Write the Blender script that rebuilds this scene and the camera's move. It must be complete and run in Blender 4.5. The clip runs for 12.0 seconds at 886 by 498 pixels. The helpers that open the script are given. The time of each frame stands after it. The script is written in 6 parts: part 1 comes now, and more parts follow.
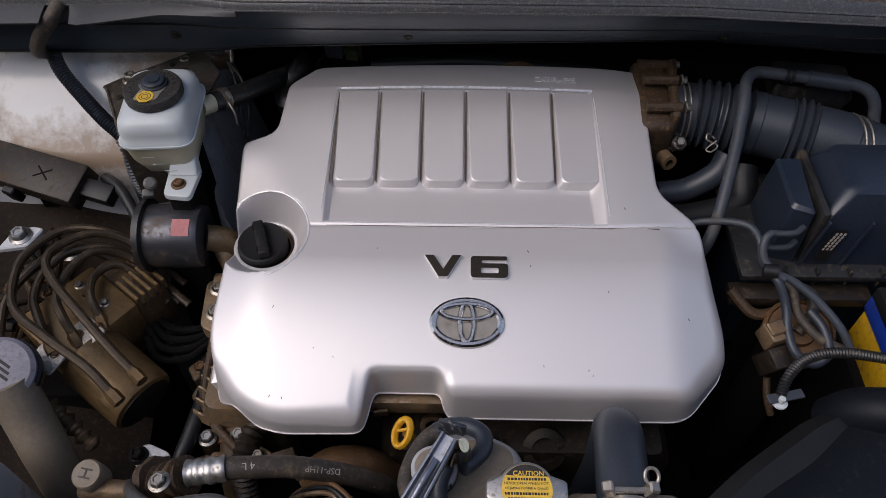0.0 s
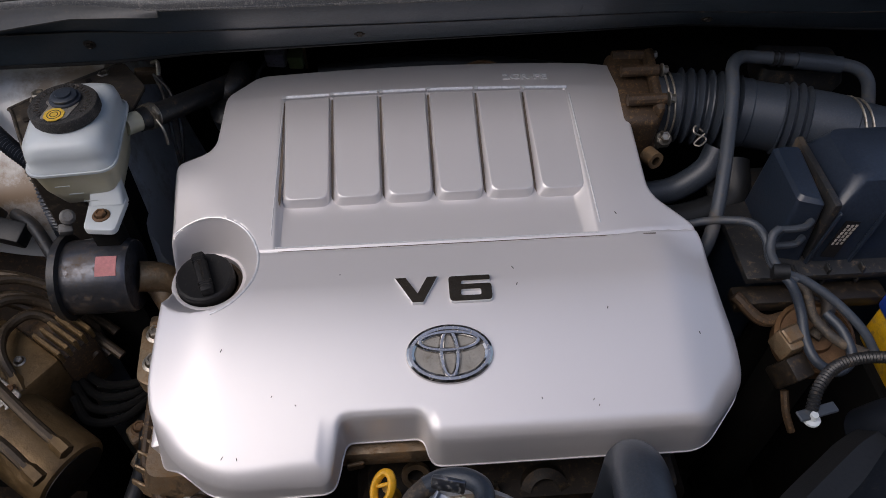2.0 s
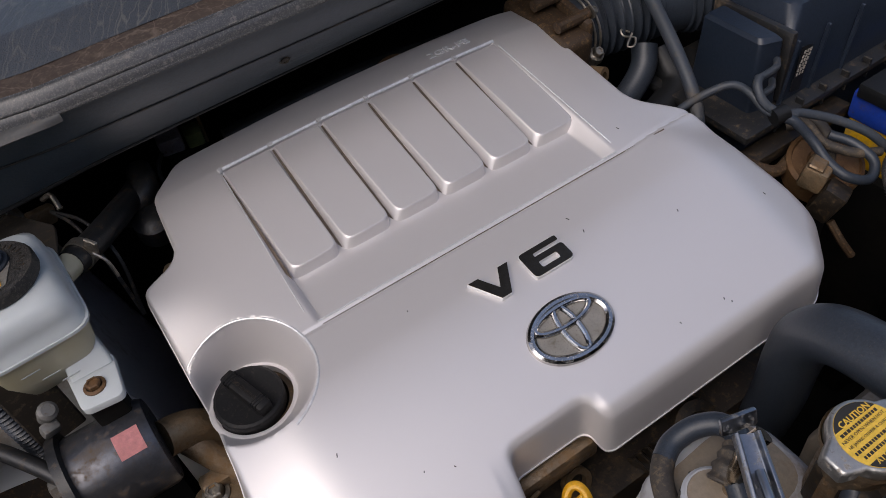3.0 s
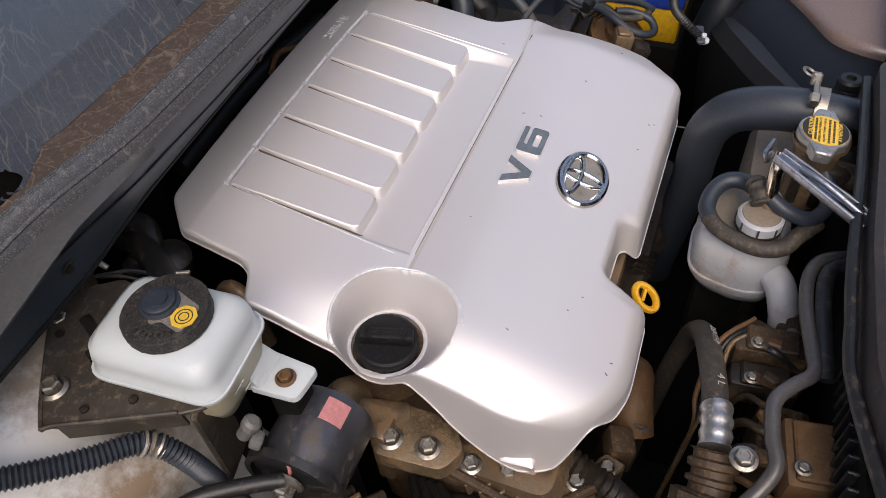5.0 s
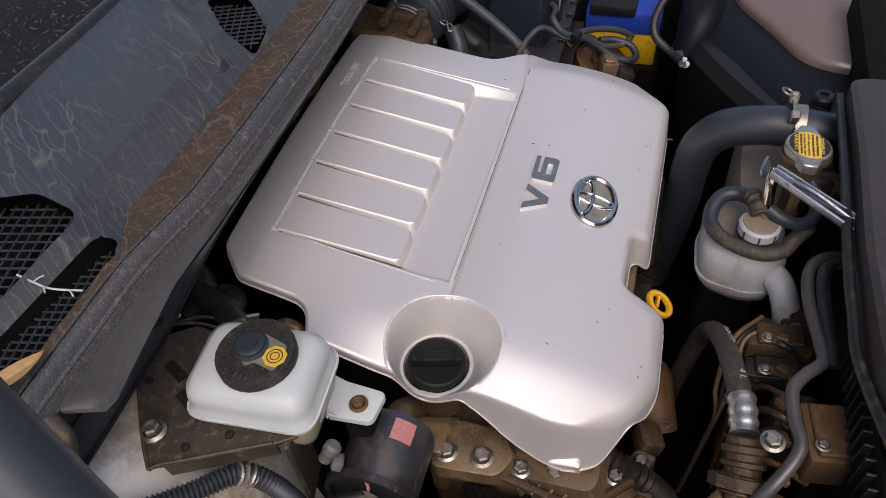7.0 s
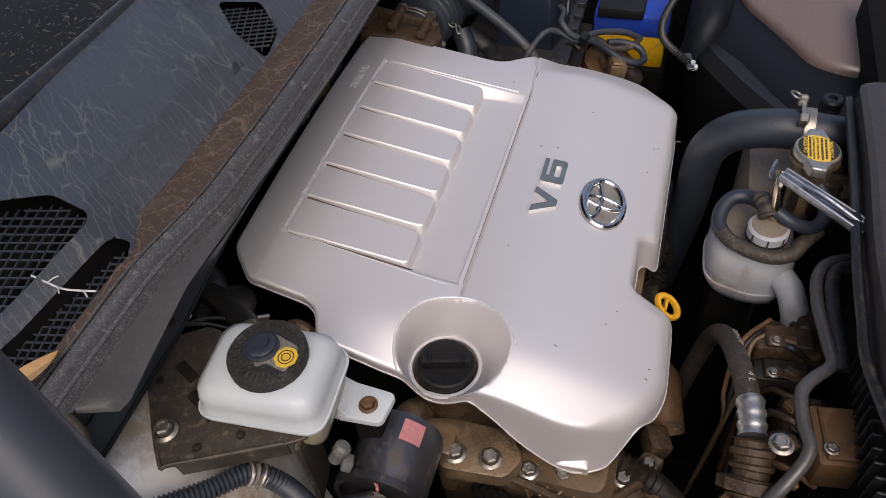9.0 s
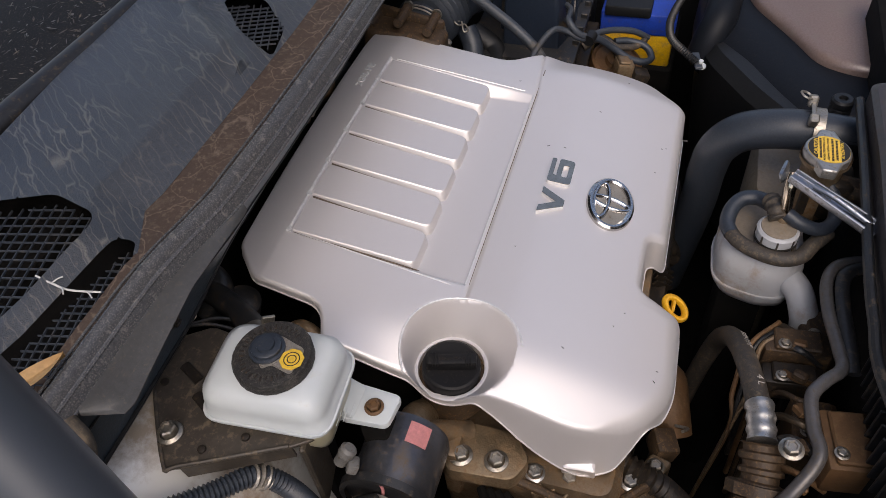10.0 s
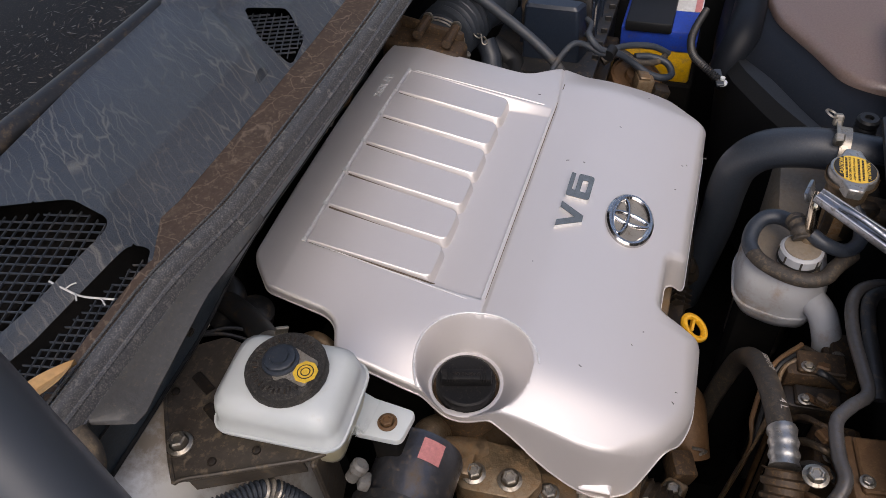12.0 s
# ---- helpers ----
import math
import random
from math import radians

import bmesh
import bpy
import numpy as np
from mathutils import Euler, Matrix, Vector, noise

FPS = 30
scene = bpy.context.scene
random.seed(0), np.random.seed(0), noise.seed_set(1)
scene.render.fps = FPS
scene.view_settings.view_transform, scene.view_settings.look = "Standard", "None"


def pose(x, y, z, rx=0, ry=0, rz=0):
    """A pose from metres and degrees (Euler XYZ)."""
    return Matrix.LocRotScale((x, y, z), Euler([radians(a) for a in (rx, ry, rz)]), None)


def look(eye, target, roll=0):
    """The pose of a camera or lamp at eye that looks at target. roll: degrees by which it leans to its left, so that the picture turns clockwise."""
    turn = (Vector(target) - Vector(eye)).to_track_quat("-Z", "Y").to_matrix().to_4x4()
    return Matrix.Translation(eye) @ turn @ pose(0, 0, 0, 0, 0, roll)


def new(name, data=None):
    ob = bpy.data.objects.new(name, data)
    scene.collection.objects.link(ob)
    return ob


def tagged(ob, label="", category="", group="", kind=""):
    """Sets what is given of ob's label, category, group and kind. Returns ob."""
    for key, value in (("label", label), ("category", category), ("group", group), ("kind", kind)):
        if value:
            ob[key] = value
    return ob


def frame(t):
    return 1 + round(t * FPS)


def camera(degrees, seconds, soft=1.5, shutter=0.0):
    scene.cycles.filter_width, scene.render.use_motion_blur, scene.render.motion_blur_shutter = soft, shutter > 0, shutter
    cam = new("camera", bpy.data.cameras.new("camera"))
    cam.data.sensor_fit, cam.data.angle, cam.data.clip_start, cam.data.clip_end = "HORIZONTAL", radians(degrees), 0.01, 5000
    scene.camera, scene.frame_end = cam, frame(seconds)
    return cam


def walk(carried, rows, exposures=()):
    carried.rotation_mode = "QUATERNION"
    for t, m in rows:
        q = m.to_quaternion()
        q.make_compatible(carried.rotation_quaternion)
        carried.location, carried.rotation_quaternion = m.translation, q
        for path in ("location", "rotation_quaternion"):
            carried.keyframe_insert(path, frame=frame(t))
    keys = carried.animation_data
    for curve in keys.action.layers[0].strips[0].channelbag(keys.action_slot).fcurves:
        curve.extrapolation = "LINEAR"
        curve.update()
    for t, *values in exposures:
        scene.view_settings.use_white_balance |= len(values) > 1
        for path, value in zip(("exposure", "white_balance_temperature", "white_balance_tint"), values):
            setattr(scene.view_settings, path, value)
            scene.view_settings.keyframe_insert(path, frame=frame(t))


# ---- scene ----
cam = camera(61.2, 12.0, 0.75)
PATH = [
    (0, (-0.014, -0.024, 1.752), (-0.04, 1.221, 0.187), -0.1),
    (0.5, (-0.009, -0.008, 1.757), (-0.045, 1.204, 0.166), -0.3),
    (1, (-0.008, -0.003, 1.749), (-0.034, 1.233, 0.176), 0.3),
    (1.5, (0.007, 0.021, 1.706), (-0.014, 1.268, 0.142), -0.0),
    (2, (-0.037, 0.05, 1.649), (0.063, 1.347, 0.129), 0.5),
    (2.5, (-0.157, 0.07, 1.604), (0.197, 1.398, 0.151), -8.4),
    (3, (-0.281, 0.159, 1.542), (0.339, 1.39, 0.093), -9.5),
    (3.5, (-0.427, 0.285, 1.506), (0.476, 1.288, 0.03), -8.8),
    (3.7, (-0.469, 0.311, 1.507), (0.492, 1.2, -0.005), -8.2),
    (5.3, (-0.703, 0.388, 1.629), (0.556, 0.895, 0.16), -5.3),
    (5.5, (-0.723, 0.408, 1.649), (0.566, 0.885, 0.196), -5.7),
    (6, (-0.745, 0.423, 1.676), (0.546, 0.899, 0.224), -6.3),
    (6.5, (-0.74, 0.426, 1.676), (0.536, 0.903, 0.212), -6.3),
    (7, (-0.733, 0.427, 1.675), (0.529, 0.915, 0.202), -6.6),
    (9, (-0.736, 0.431, 1.679), (0.524, 0.932, 0.209), -6.8),
    (9.5, (-0.735, 0.434, 1.679), (0.521, 0.938, 0.207), -6.7),
    (10, (-0.73, 0.438, 1.677), (0.523, 0.944, 0.202), -6.8),
    (10.5, (-0.727, 0.44, 1.678), (0.526, 0.949, 0.204), -7.1),
    (11, (-0.726, 0.439, 1.679), (0.525, 0.949, 0.204), -7.2),
    (11.5, (-0.727, 0.438, 1.678), (0.53, 0.959, 0.212), -7.4),
    (12, (-0.724, 0.449, 1.669), (0.545, 0.986, 0.219), -6.3),
]
walk(cam, [(t, look(eye, target, roll)) for t, eye, target, roll in PATH], [(0.0, 0.30, 6950, 17), (2.0, 0.26, 6900, 16), (3.5, 0.50, 7300, 16), (5.5, 0.96, 7500, 17), (6.5, 0.64, 7500, 17), (12.0, 0.66, 7500, 17)])

# ---- world and light ----
world = bpy.data.worlds.new("world")
scene.world = world
world.use_nodes = True
wn = world.node_tree.nodes
sky = wn.new("ShaderNodeTexSky")
sky.sky_type, sky.sun_disc = "NISHITA", False
sky.sun_elevation, sky.sun_rotation = radians(54), radians(243)
sky.air_density, sky.dust_density = 1.0, 2.2
world.node_tree.links.new(sky.outputs[0], wn["Background"].inputs[0])
wn["Background"].inputs[1].default_value = 0.14
sun = new("sun", bpy.data.lights.new("sun", "SUN"))
sun.data.energy, sun.data.angle, sun.data.color = 1.2, radians(52), (0.90, 0.955, 1.0)
sun.matrix_world = look((-2.4, -0.6, 4.7), (0, 0.6, 1.0))


# ---- materials ----
def mat(name, c1, c2=None, rough=0.5, metal=0.0, scale=8.0, grain=120.0, bump=0.1, dust=None, dust_amount=0.0,
        dust_scale=14.0, spec=0.5, coat=0.0, stretch=(1, 1, 1), sss=0.0, speck=True):
    """A surface with broad blotches, fine grain and, if asked, patches of dust."""
    m = bpy.data.materials.new(name)
    m.use_nodes = True
    n, l = m.node_tree.nodes, m.node_tree.links
    b = n["Principled BSDF"]
    tc = n.new("ShaderNodeTexCoord")
    mp = n.new("ShaderNodeMapping")
    mp.inputs["Scale"].default_value = stretch
    l.new(tc.outputs["Object"], mp.inputs[0])

    def nz(sc, det=5.0, ro=0.6):
        q = n.new("ShaderNodeTexNoise")
        q.inputs["Scale"].default_value, q.inputs["Detail"].default_value, q.inputs["Roughness"].default_value = sc, det, ro
        l.new(mp.outputs[0], q.inputs["Vector"])
        return q

    def ramp(src, a, bb):
        r = n.new("ShaderNodeMapRange")
        r.inputs["From Min"].default_value, r.inputs["From Max"].default_value = a, bb
        l.new(src, r.inputs["Value"])
        return r.outputs[0]

    def mix(fac, a, bb):
        x = n.new("ShaderNodeMix")
        x.data_type = "RGBA"
        l.new(fac, x.inputs["Factor"])
        for v, s in ((a, 6), (bb, 7)):
            if isinstance(v, tuple):
                x.inputs[s].default_value = (*v, 1)
            else:
                l.new(v, x.inputs[s])
        return x.outputs[2]
    big, fine = nz(scale), nz(grain, 3.0)
    col = mix(ramp(big.outputs[0], 0.35, 0.65), c1, c2 or tuple(v * 0.8 for v in c1))
    if grain < 800:
        vn = nz(grain * 0.6, 3.0, 0.7)
        col = mix(ramp(vn.outputs[0], 0.25, 0.75), tuple(0.62 * v for v in c1), col)
    rsock = None
    if dust:
        dn = nz(dust_scale, 8.0, 0.7)
        f = ramp(dn.outputs[0], 0.70 - 0.5 * dust_amount, 0.88 - 0.5 * dust_amount)
        sp = nz(dust_scale * 7, 4.0, 0.75)
        g = ramp(sp.outputs[0], 0.60 - 0.25 * dust_amount, 0.72 - 0.25 * dust_amount)
        ad = n.new("ShaderNodeMath")
        ad.operation, ad.use_clamp = "MULTIPLY_ADD", True
        ad.inputs[1].default_value = 0.65
        l.new(g, ad.inputs[0])
        l.new(f, ad.inputs[2])
        f = ad.outputs[0] if speck else f
        col = mix(f, col, dust)
        rr = n.new("ShaderNodeMapRange")
        rr.inputs["To Min"].default_value, rr.inputs["To Max"].default_value = rough, 0.9
        l.new(f, rr.inputs["Value"])
        rsock = rr.outputs[0]
        if metal:
            mm = n.new("ShaderNodeMapRange")
            mm.inputs["To Min"].default_value, mm.inputs["To Max"].default_value = metal, 0.0
            l.new(f, mm.inputs["Value"])
            l.new(mm.outputs[0], b.inputs["Metallic"])
    else:
        rr = n.new("ShaderNodeMapRange")
        rr.inputs["To Min"].default_value, rr.inputs["To Max"].default_value = max(0.03, rough - 0.06), min(1, rough + 0.06)
        l.new(fine.outputs[0], rr.inputs["Value"])
        rsock = rr.outputs[0]
    l.new(rsock, b.inputs["Roughness"])
    l.new(col, b.inputs["Base Color"])
    if not (dust and metal):
        b.inputs["Metallic"].default_value = metal
    b.inputs["Specular IOR Level"].default_value = spec
    b.inputs["Coat Weight"].default_value = coat
    if sss:
        b.inputs["Subsurface Weight"].default_value = sss
        b.inputs["Subsurface Radius"].default_value = (0.02, 0.02, 0.018)
        b.inputs["Subsurface Scale"].default_value = 0.5
    if bump:
        bp = n.new("ShaderNodeBump")
        bp.inputs["Strength"].default_value, bp.inputs["Distance"].default_value = bump, 0.0016
        l.new(fine.outputs[0], bp.inputs["Height"])
        l.new(bp.outputs[0], b.inputs["Normal"])
    return m


DUST = (0.11, 0.078, 0.050)
SILVER = mat("silver_paint", (0.69, 0.66, 0.655), (0.66, 0.635, 0.63), 0.44, 0.5, 3, 900, 0.02)
# lighter copy of the cover's silver: highlights on edges put into the colour
SILVER_SHINE = mat("silver_edge_shine", (0.86, 0.86, 0.87), None, 0.3, 0.25, 3, 300, 0.02)
GROOVE = mat("brown_groove_line", (0.16, 0.12, 0.09), (0.09, 0.065, 0.045), 0.8, 0, 60, 300, 0.2)
BADGE = mat("tan_grey_badge_backing", (0.34, 0.32, 0.285), (0.22, 0.20, 0.17), 0.45, 0.3, 90, 300, 0.3, (0.10, 0.08, 0.055), 0.18, 90)
COWLFACE = mat("dusty_navy_plastic", (0.046, 0.066, 0.086), (0.032, 0.047, 0.062), 0.36, 0, 8, 400, 0.15, (0.09, 0.085, 0.078), 0.12, 60)
STRUTM = mat("plain_grey_strut", (0.040, 0.048, 0.060), (0.036, 0.043, 0.054), 0.42, 0.1, 4, 900, 0.02)
PLUGGREY = mat("grey_plug", (0.17, 0.165, 0.155), (0.13, 0.125, 0.115), 0.5, 0, 40, 300, 0.1, DUST, 0.25, 40)
CAPTOP = mat("gritty_black_cap", (0.016, 0.015, 0.014), (0.024, 0.022, 0.020), 0.55, 0, 60, 500, 0.8, (0.105, 0.092, 0.078), 0.30, 55)
DARKCHROME = mat("dark_chrome", (0.74, 0.63, 0.49), None, 0.17, 1.0, 20, 300, 0.01)
CHROME = mat("chrome", (0.70, 0.685, 0.67), (0.46, 0.44, 0.41), 0.14, 1.0, 60, 300, 0.02, DUST, 0.10, 60)
BLACK = mat("black_plastic", (0.010, 0.011, 0.012), (0.015, 0.015, 0.016), 0.45, 0, 10, 500, 0.08, spec=0.35)
CASTD = mat("dirty_bright_casting", (0.30, 0.225, 0.145), (0.16, 0.105, 0.055), 0.42, 0.7, 22, 250, 0.4, (0.16, 0.092, 0.04), 0.40, 30)
PIPEBLUE = mat("blue_grey_metal", (0.125, 0.120, 0.122), (0.085, 0.078, 0.072), 0.35, 0.4, 14, 300, 0.06, (0.09, 0.066, 0.042), 0.22, 30)
APRON = mat("dark_brown_grime", (0.024, 0.014, 0.007), (0.013, 0.008, 0.005), 0.75, 0, 12, 160, 0.4, (0.085, 0.047, 0.018), 0.25, 22, spec=0.3)
PLATE = mat("tan_dusted_steel", (0.075, 0.062, 0.050), (0.045, 0.038, 0.032), 0.45, 0.2, 9, 300, 0.12, (0.15, 0.115, 0.075), 0.28, 14)
TAN = mat("dusty_tan_plastic", (0.25, 0.205, 0.155), (0.18, 0.145, 0.108), 0.6, 0, 12, 300, 0.1, (0.2, 0.15, 0.1), 0.25, 14)
LEVER = mat("dark_bright_steel", (0.36, 0.38, 0.42), (0.26, 0.27, 0.29), 0.30, 1.0, 12, 300, 0.05, (0.1, 0.08, 0.06), 0.2, 20)
CAPBLACK = mat("matt_black_cap", (0.009, 0.009, 0.010), (0.013, 0.013, 0.013), 0.55, 0, 20, 700, 0.15, (0.05, 0.042, 0.035), 0.12, 30, spec=0.22)
BLACKD = mat("dusty_black_plastic", (0.015, 0.016, 0.018), (0.022, 0.022, 0.022), 0.42, 0, 10, 400, 0.1, DUST, 0.20, 14)
NAVY = mat("blue_black_plastic", (0.016, 0.025, 0.042), (0.022, 0.030, 0.046), 0.30, 0, 8, 400, 0.08, (0.05, 0.046, 0.042), 0.07, 40, spec=0.5)
# near-black albedo that puts the deep shade of bay and gaps into the colour
DEEP = mat("shade_black", (0.005, 0.005, 0.005), (0.010, 0.008, 0.006), 0.9, 0, 9, 80, 0.2, spec=0.15)
RUBBER = mat("black_rubber", (0.027, 0.036, 0.050), (0.034, 0.042, 0.055), 0.42, 0, 12, 600, 0.12, (0.10, 0.085, 0.07), 0.09, 60)
HOSEGREY = mat("dusty_hose_rubber", (0.040, 0.033, 0.027), (0.055, 0.044, 0.034), 0.6, 0, 12, 500, 0.15, (0.13, 0.098, 0.064), 0.34, 22)
BLUEGREY = mat("blue_grey_pipe", (0.045, 0.055, 0.07), (0.035, 0.042, 0.052), 0.5, 0, 14, 500, 0.06, (0.08, 0.07, 0.06), 0.2, 14)
BROWN = mat("brown_grime", (0.060, 0.033, 0.014), (0.022, 0.013, 0.007), 0.65, 0.0, 18, 160, 0.5, (0.17, 0.098, 0.042), 0.28, 30)
ALU = mat("dirty_cast_aluminium", (0.27, 0.20, 0.135), (0.13, 0.085, 0.045), 0.4, 0.7, 18, 300, 0.35, (0.15, 0.085, 0.035), 0.40, 24)
ALUCLEAN = mat("aluminium", (0.55, 0.54, 0.52), (0.45, 0.43, 0.40), 0.38, 0.9, 15, 300, 0.15, DUST, 0.22, 22)
STEEL = mat("zinc_steel", (0.46, 0.43, 0.38), (0.34, 0.30, 0.25), 0.40, 0.9, 40, 300, 0.1, (0.22, 0.17, 0.11), 0.25, 40)
ABSM = mat("dusty_abs_metal", (0.23, 0.145, 0.062), (0.07, 0.043, 0.020), 0.42, 0.5, 16, 200, 0.3, (0.17, 0.105, 0.045), 0.30, 26)
LINE = mat("dusty_brake_line", (0.085, 0.062, 0.040), (0.052, 0.037, 0.024), 0.38, 0.5, 14, 300, 0.1, (0.12, 0.08, 0.042), 0.25, 30)
WHITEP = mat("white_body_paint", (0.70, 0.72, 0.735), (0.62, 0.62, 0.60), 0.35, 0, 3, 900, 0.02, (0.25, 0.155, 0.07), 0.30, 6.0, coat=0.3, stretch=(1, 1, 0.7), speck=False)
BODY = mat("glossy_brown_black", (0.016, 0.012, 0.012), (0.020, 0.014, 0.013), 0.22, 0.0, 6, 300, 0.02, (0.060, 0.045, 0.038), 0.14, 6, spec=0.5)
TANK = mat("milky_plastic", (0.53, 0.565, 0.575), (0.48, 0.515, 0.515), 0.28, 0, 6, 900, 0.02, (0.44, 0.42, 0.34), 0.2, 16, sss=0.25, speck=False)
FLUID = mat("milky_plastic_with_fluid", (0.46, 0.42, 0.28), (0.52, 0.49, 0.39), 0.32, 0, 9, 900, 0.03, (0.24, 0.17, 0.09), 0.18, 16, sss=0.25, speck=False)
TANKD = mat("dusty_white_plastic", (0.36, 0.37, 0.39), (0.30, 0.30, 0.30), 0.45, 0, 12, 900, 0.05, (0.20, 0.145, 0.095), 0.40, 14, sss=0.1, speck=False)
YELLOW = mat("yellow_plastic", (0.80, 0.42, 0.02), (0.74, 0.36, 0.02), 0.4, 0, 30, 400, 0.05, (0.3, 0.2, 0.06), 0.12, 40)
LABELY = mat("yellow_label", (0.85, 0.55, 0.06), (0.80, 0.50, 0.07), 0.45, 0, 30, 400, 0.03)
INK = mat("black_ink", (0.02, 0.018, 0.015), None, 0.6, 0, 30, 300, 0.0)
PALEINK = mat("pale_ink", (0.42, 0.38, 0.34), None, 0.7, 0, 40, 300, 0.0)
BLUE = mat("blue_plastic", (0.012, 0.06, 0.42), (0.014, 0.05, 0.35), 0.35, 0, 20, 300, 0.03, DUST, 0.1, 14)
BATY = mat("yellow_case", (0.72, 0.42, 0.01), (0.6, 0.33, 0.015), 0.4, 0, 14, 300, 0.03, (0.28, 0.19, 0.09), 0.28, 10)
PAPER = mat("white_label", (0.7, 0.7, 0.68), None, 0.6, 0, 30, 300, 0.0)
PINK = mat("pink_tape", (0.62, 0.24, 0.24), (0.55, 0.20, 0.19), 0.7, 0, 60, 300, 0.2, (0.4, 0.2, 0.16), 0.2, 60)
BRACKET = mat("dark_dusty_steel", (0.024, 0.018, 0.013), (0.014, 0.011, 0.009), 0.5, 0.2, 12, 300, 0.15, (0.085, 0.052, 0.024), 0.26, 16)
MOUNT = mat("dark_bluish_rubber", (0.115, 0.120, 0.138), (0.085, 0.078, 0.072), 0.34, 0.7, 14, 300, 0.08, (0.10, 0.068, 0.042), 0.28, 16)
FOIL = mat("foil_tape", (0.58, 0.54, 0.48), (0.30, 0.27, 0.23), 0.35, 0.7, 60, 150, 0.5, DUST, 0.3, 40)
LEAFM = mat("dry_leaf", (0.52, 0.32, 0.14), (0.42, 0.24, 0.10), 0.6, 0, 60, 300, 0.1)
CONNGREY = mat("lilac_grey_plastic", (0.32, 0.31, 0.36), None, 0.5, 0, 30, 300, 0.03, DUST, 0.2, 30)
GREEN = mat("olive_green_plastic", (0.20, 0.25, 0.10), (0.15, 0.18, 0.08), 0.5, 0, 30, 300, 0.03, DUST, 0.2, 30)
GROUND = mat("dusty_paving", (0.26, 0.21, 0.17), (0.20, 0.165, 0.135), 0.9, 0, 2, 40, 0.3)
BLOCKER = mat("dark_brown_blocker", (0.10, 0.075, 0.06), (0.08, 0.06, 0.05), 0.9, 0, 2, 60, 0.3)
RUST = mat("rusty_plate", (0.16, 0.080, 0.032), (0.075, 0.040, 0.018), 0.6, 0.2, 20, 200, 0.4, (0.16, 0.095, 0.042), 0.28, 25)


def add_runs(m, turn, scale, colour, strength, thin, wobble=0.02):
    """Dried silt lines over a material, stretched one way."""
    n, l = m.node_tree.nodes, m.node_tree.links
    b = n["Principled BSDF"]
    src = b.inputs["Base Color"].links[0].from_socket
    tc = n.new("ShaderNodeTexCoord")
    wob = n.new("ShaderNodeTexNoise")
    wob.inputs["Scale"].default_value, wob.inputs["Detail"].default_value = 45, 5
    l.new(tc.outputs["Object"], wob.inputs["Vector"])
    add = n.new("ShaderNodeVectorMath")
    add.operation = "MULTIPLY_ADD"
    add.inputs[1].default_value = (wobble, wobble, 0)
    l.new(wob.outputs["Color"], add.inputs[0])
    l.new(tc.outputs["Object"], add.inputs[2])
    ro = n.new("ShaderNodeMapping")
    ro.inputs["Rotation"].default_value = (0, 0, radians(turn))
    l.new(add.outputs[0], ro.inputs[0])
    mp = n.new("ShaderNodeMapping")
    mp.inputs["Scale"].default_value = scale
    l.new(ro.outputs[0], mp.inputs[0])
    vo = n.new("ShaderNodeTexVoronoi")
    vo.feature = "DISTANCE_TO_EDGE"
    vo.inputs["Scale"].default_value = 1.0
    l.new(mp.outputs[0], vo.inputs["Vector"])
    mr = n.new("ShaderNodeMapRange")
    mr.inputs["From Min"].default_value, mr.inputs["From Max"].default_value = 0.0, thin
    mr.inputs["To Min"].default_value, mr.inputs["To Max"].default_value = 1.0, 0.0
    l.new(vo.outputs["Distance"], mr.inputs["Value"])
    pa = n.new("ShaderNodeTexNoise")
    pa.inputs["Scale"].default_value, pa.inputs["Detail"].default_value = 7, 5
    l.new(tc.outputs["Object"], pa.inputs["Vector"])
    pr = n.new("ShaderNodeMapRange")
    pr.inputs["From Min"].default_value, pr.inputs["From Max"].default_value = 0.20, 0.55
    pr.inputs["To Max"].default_value = strength
    l.new(pa.outputs[0], pr.inputs["Value"])
    mul = n.new("ShaderNodeMath")
    mul.operation = "MULTIPLY"
    l.new(mr.outputs[0], mul.inputs[0])
    l.new(pr.outputs[0], mul.inputs[1])
    mx = n.new("ShaderNodeMix")
    mx.data_type = "RGBA"
    l.new(mul.outputs[0], mx.inputs["Factor"])
    l.new(src, mx.inputs[6])
    mx.inputs[7].default_value = (*colour, 1)
    l.new(mx.outputs[2], b.inputs["Base Color"])
    return m


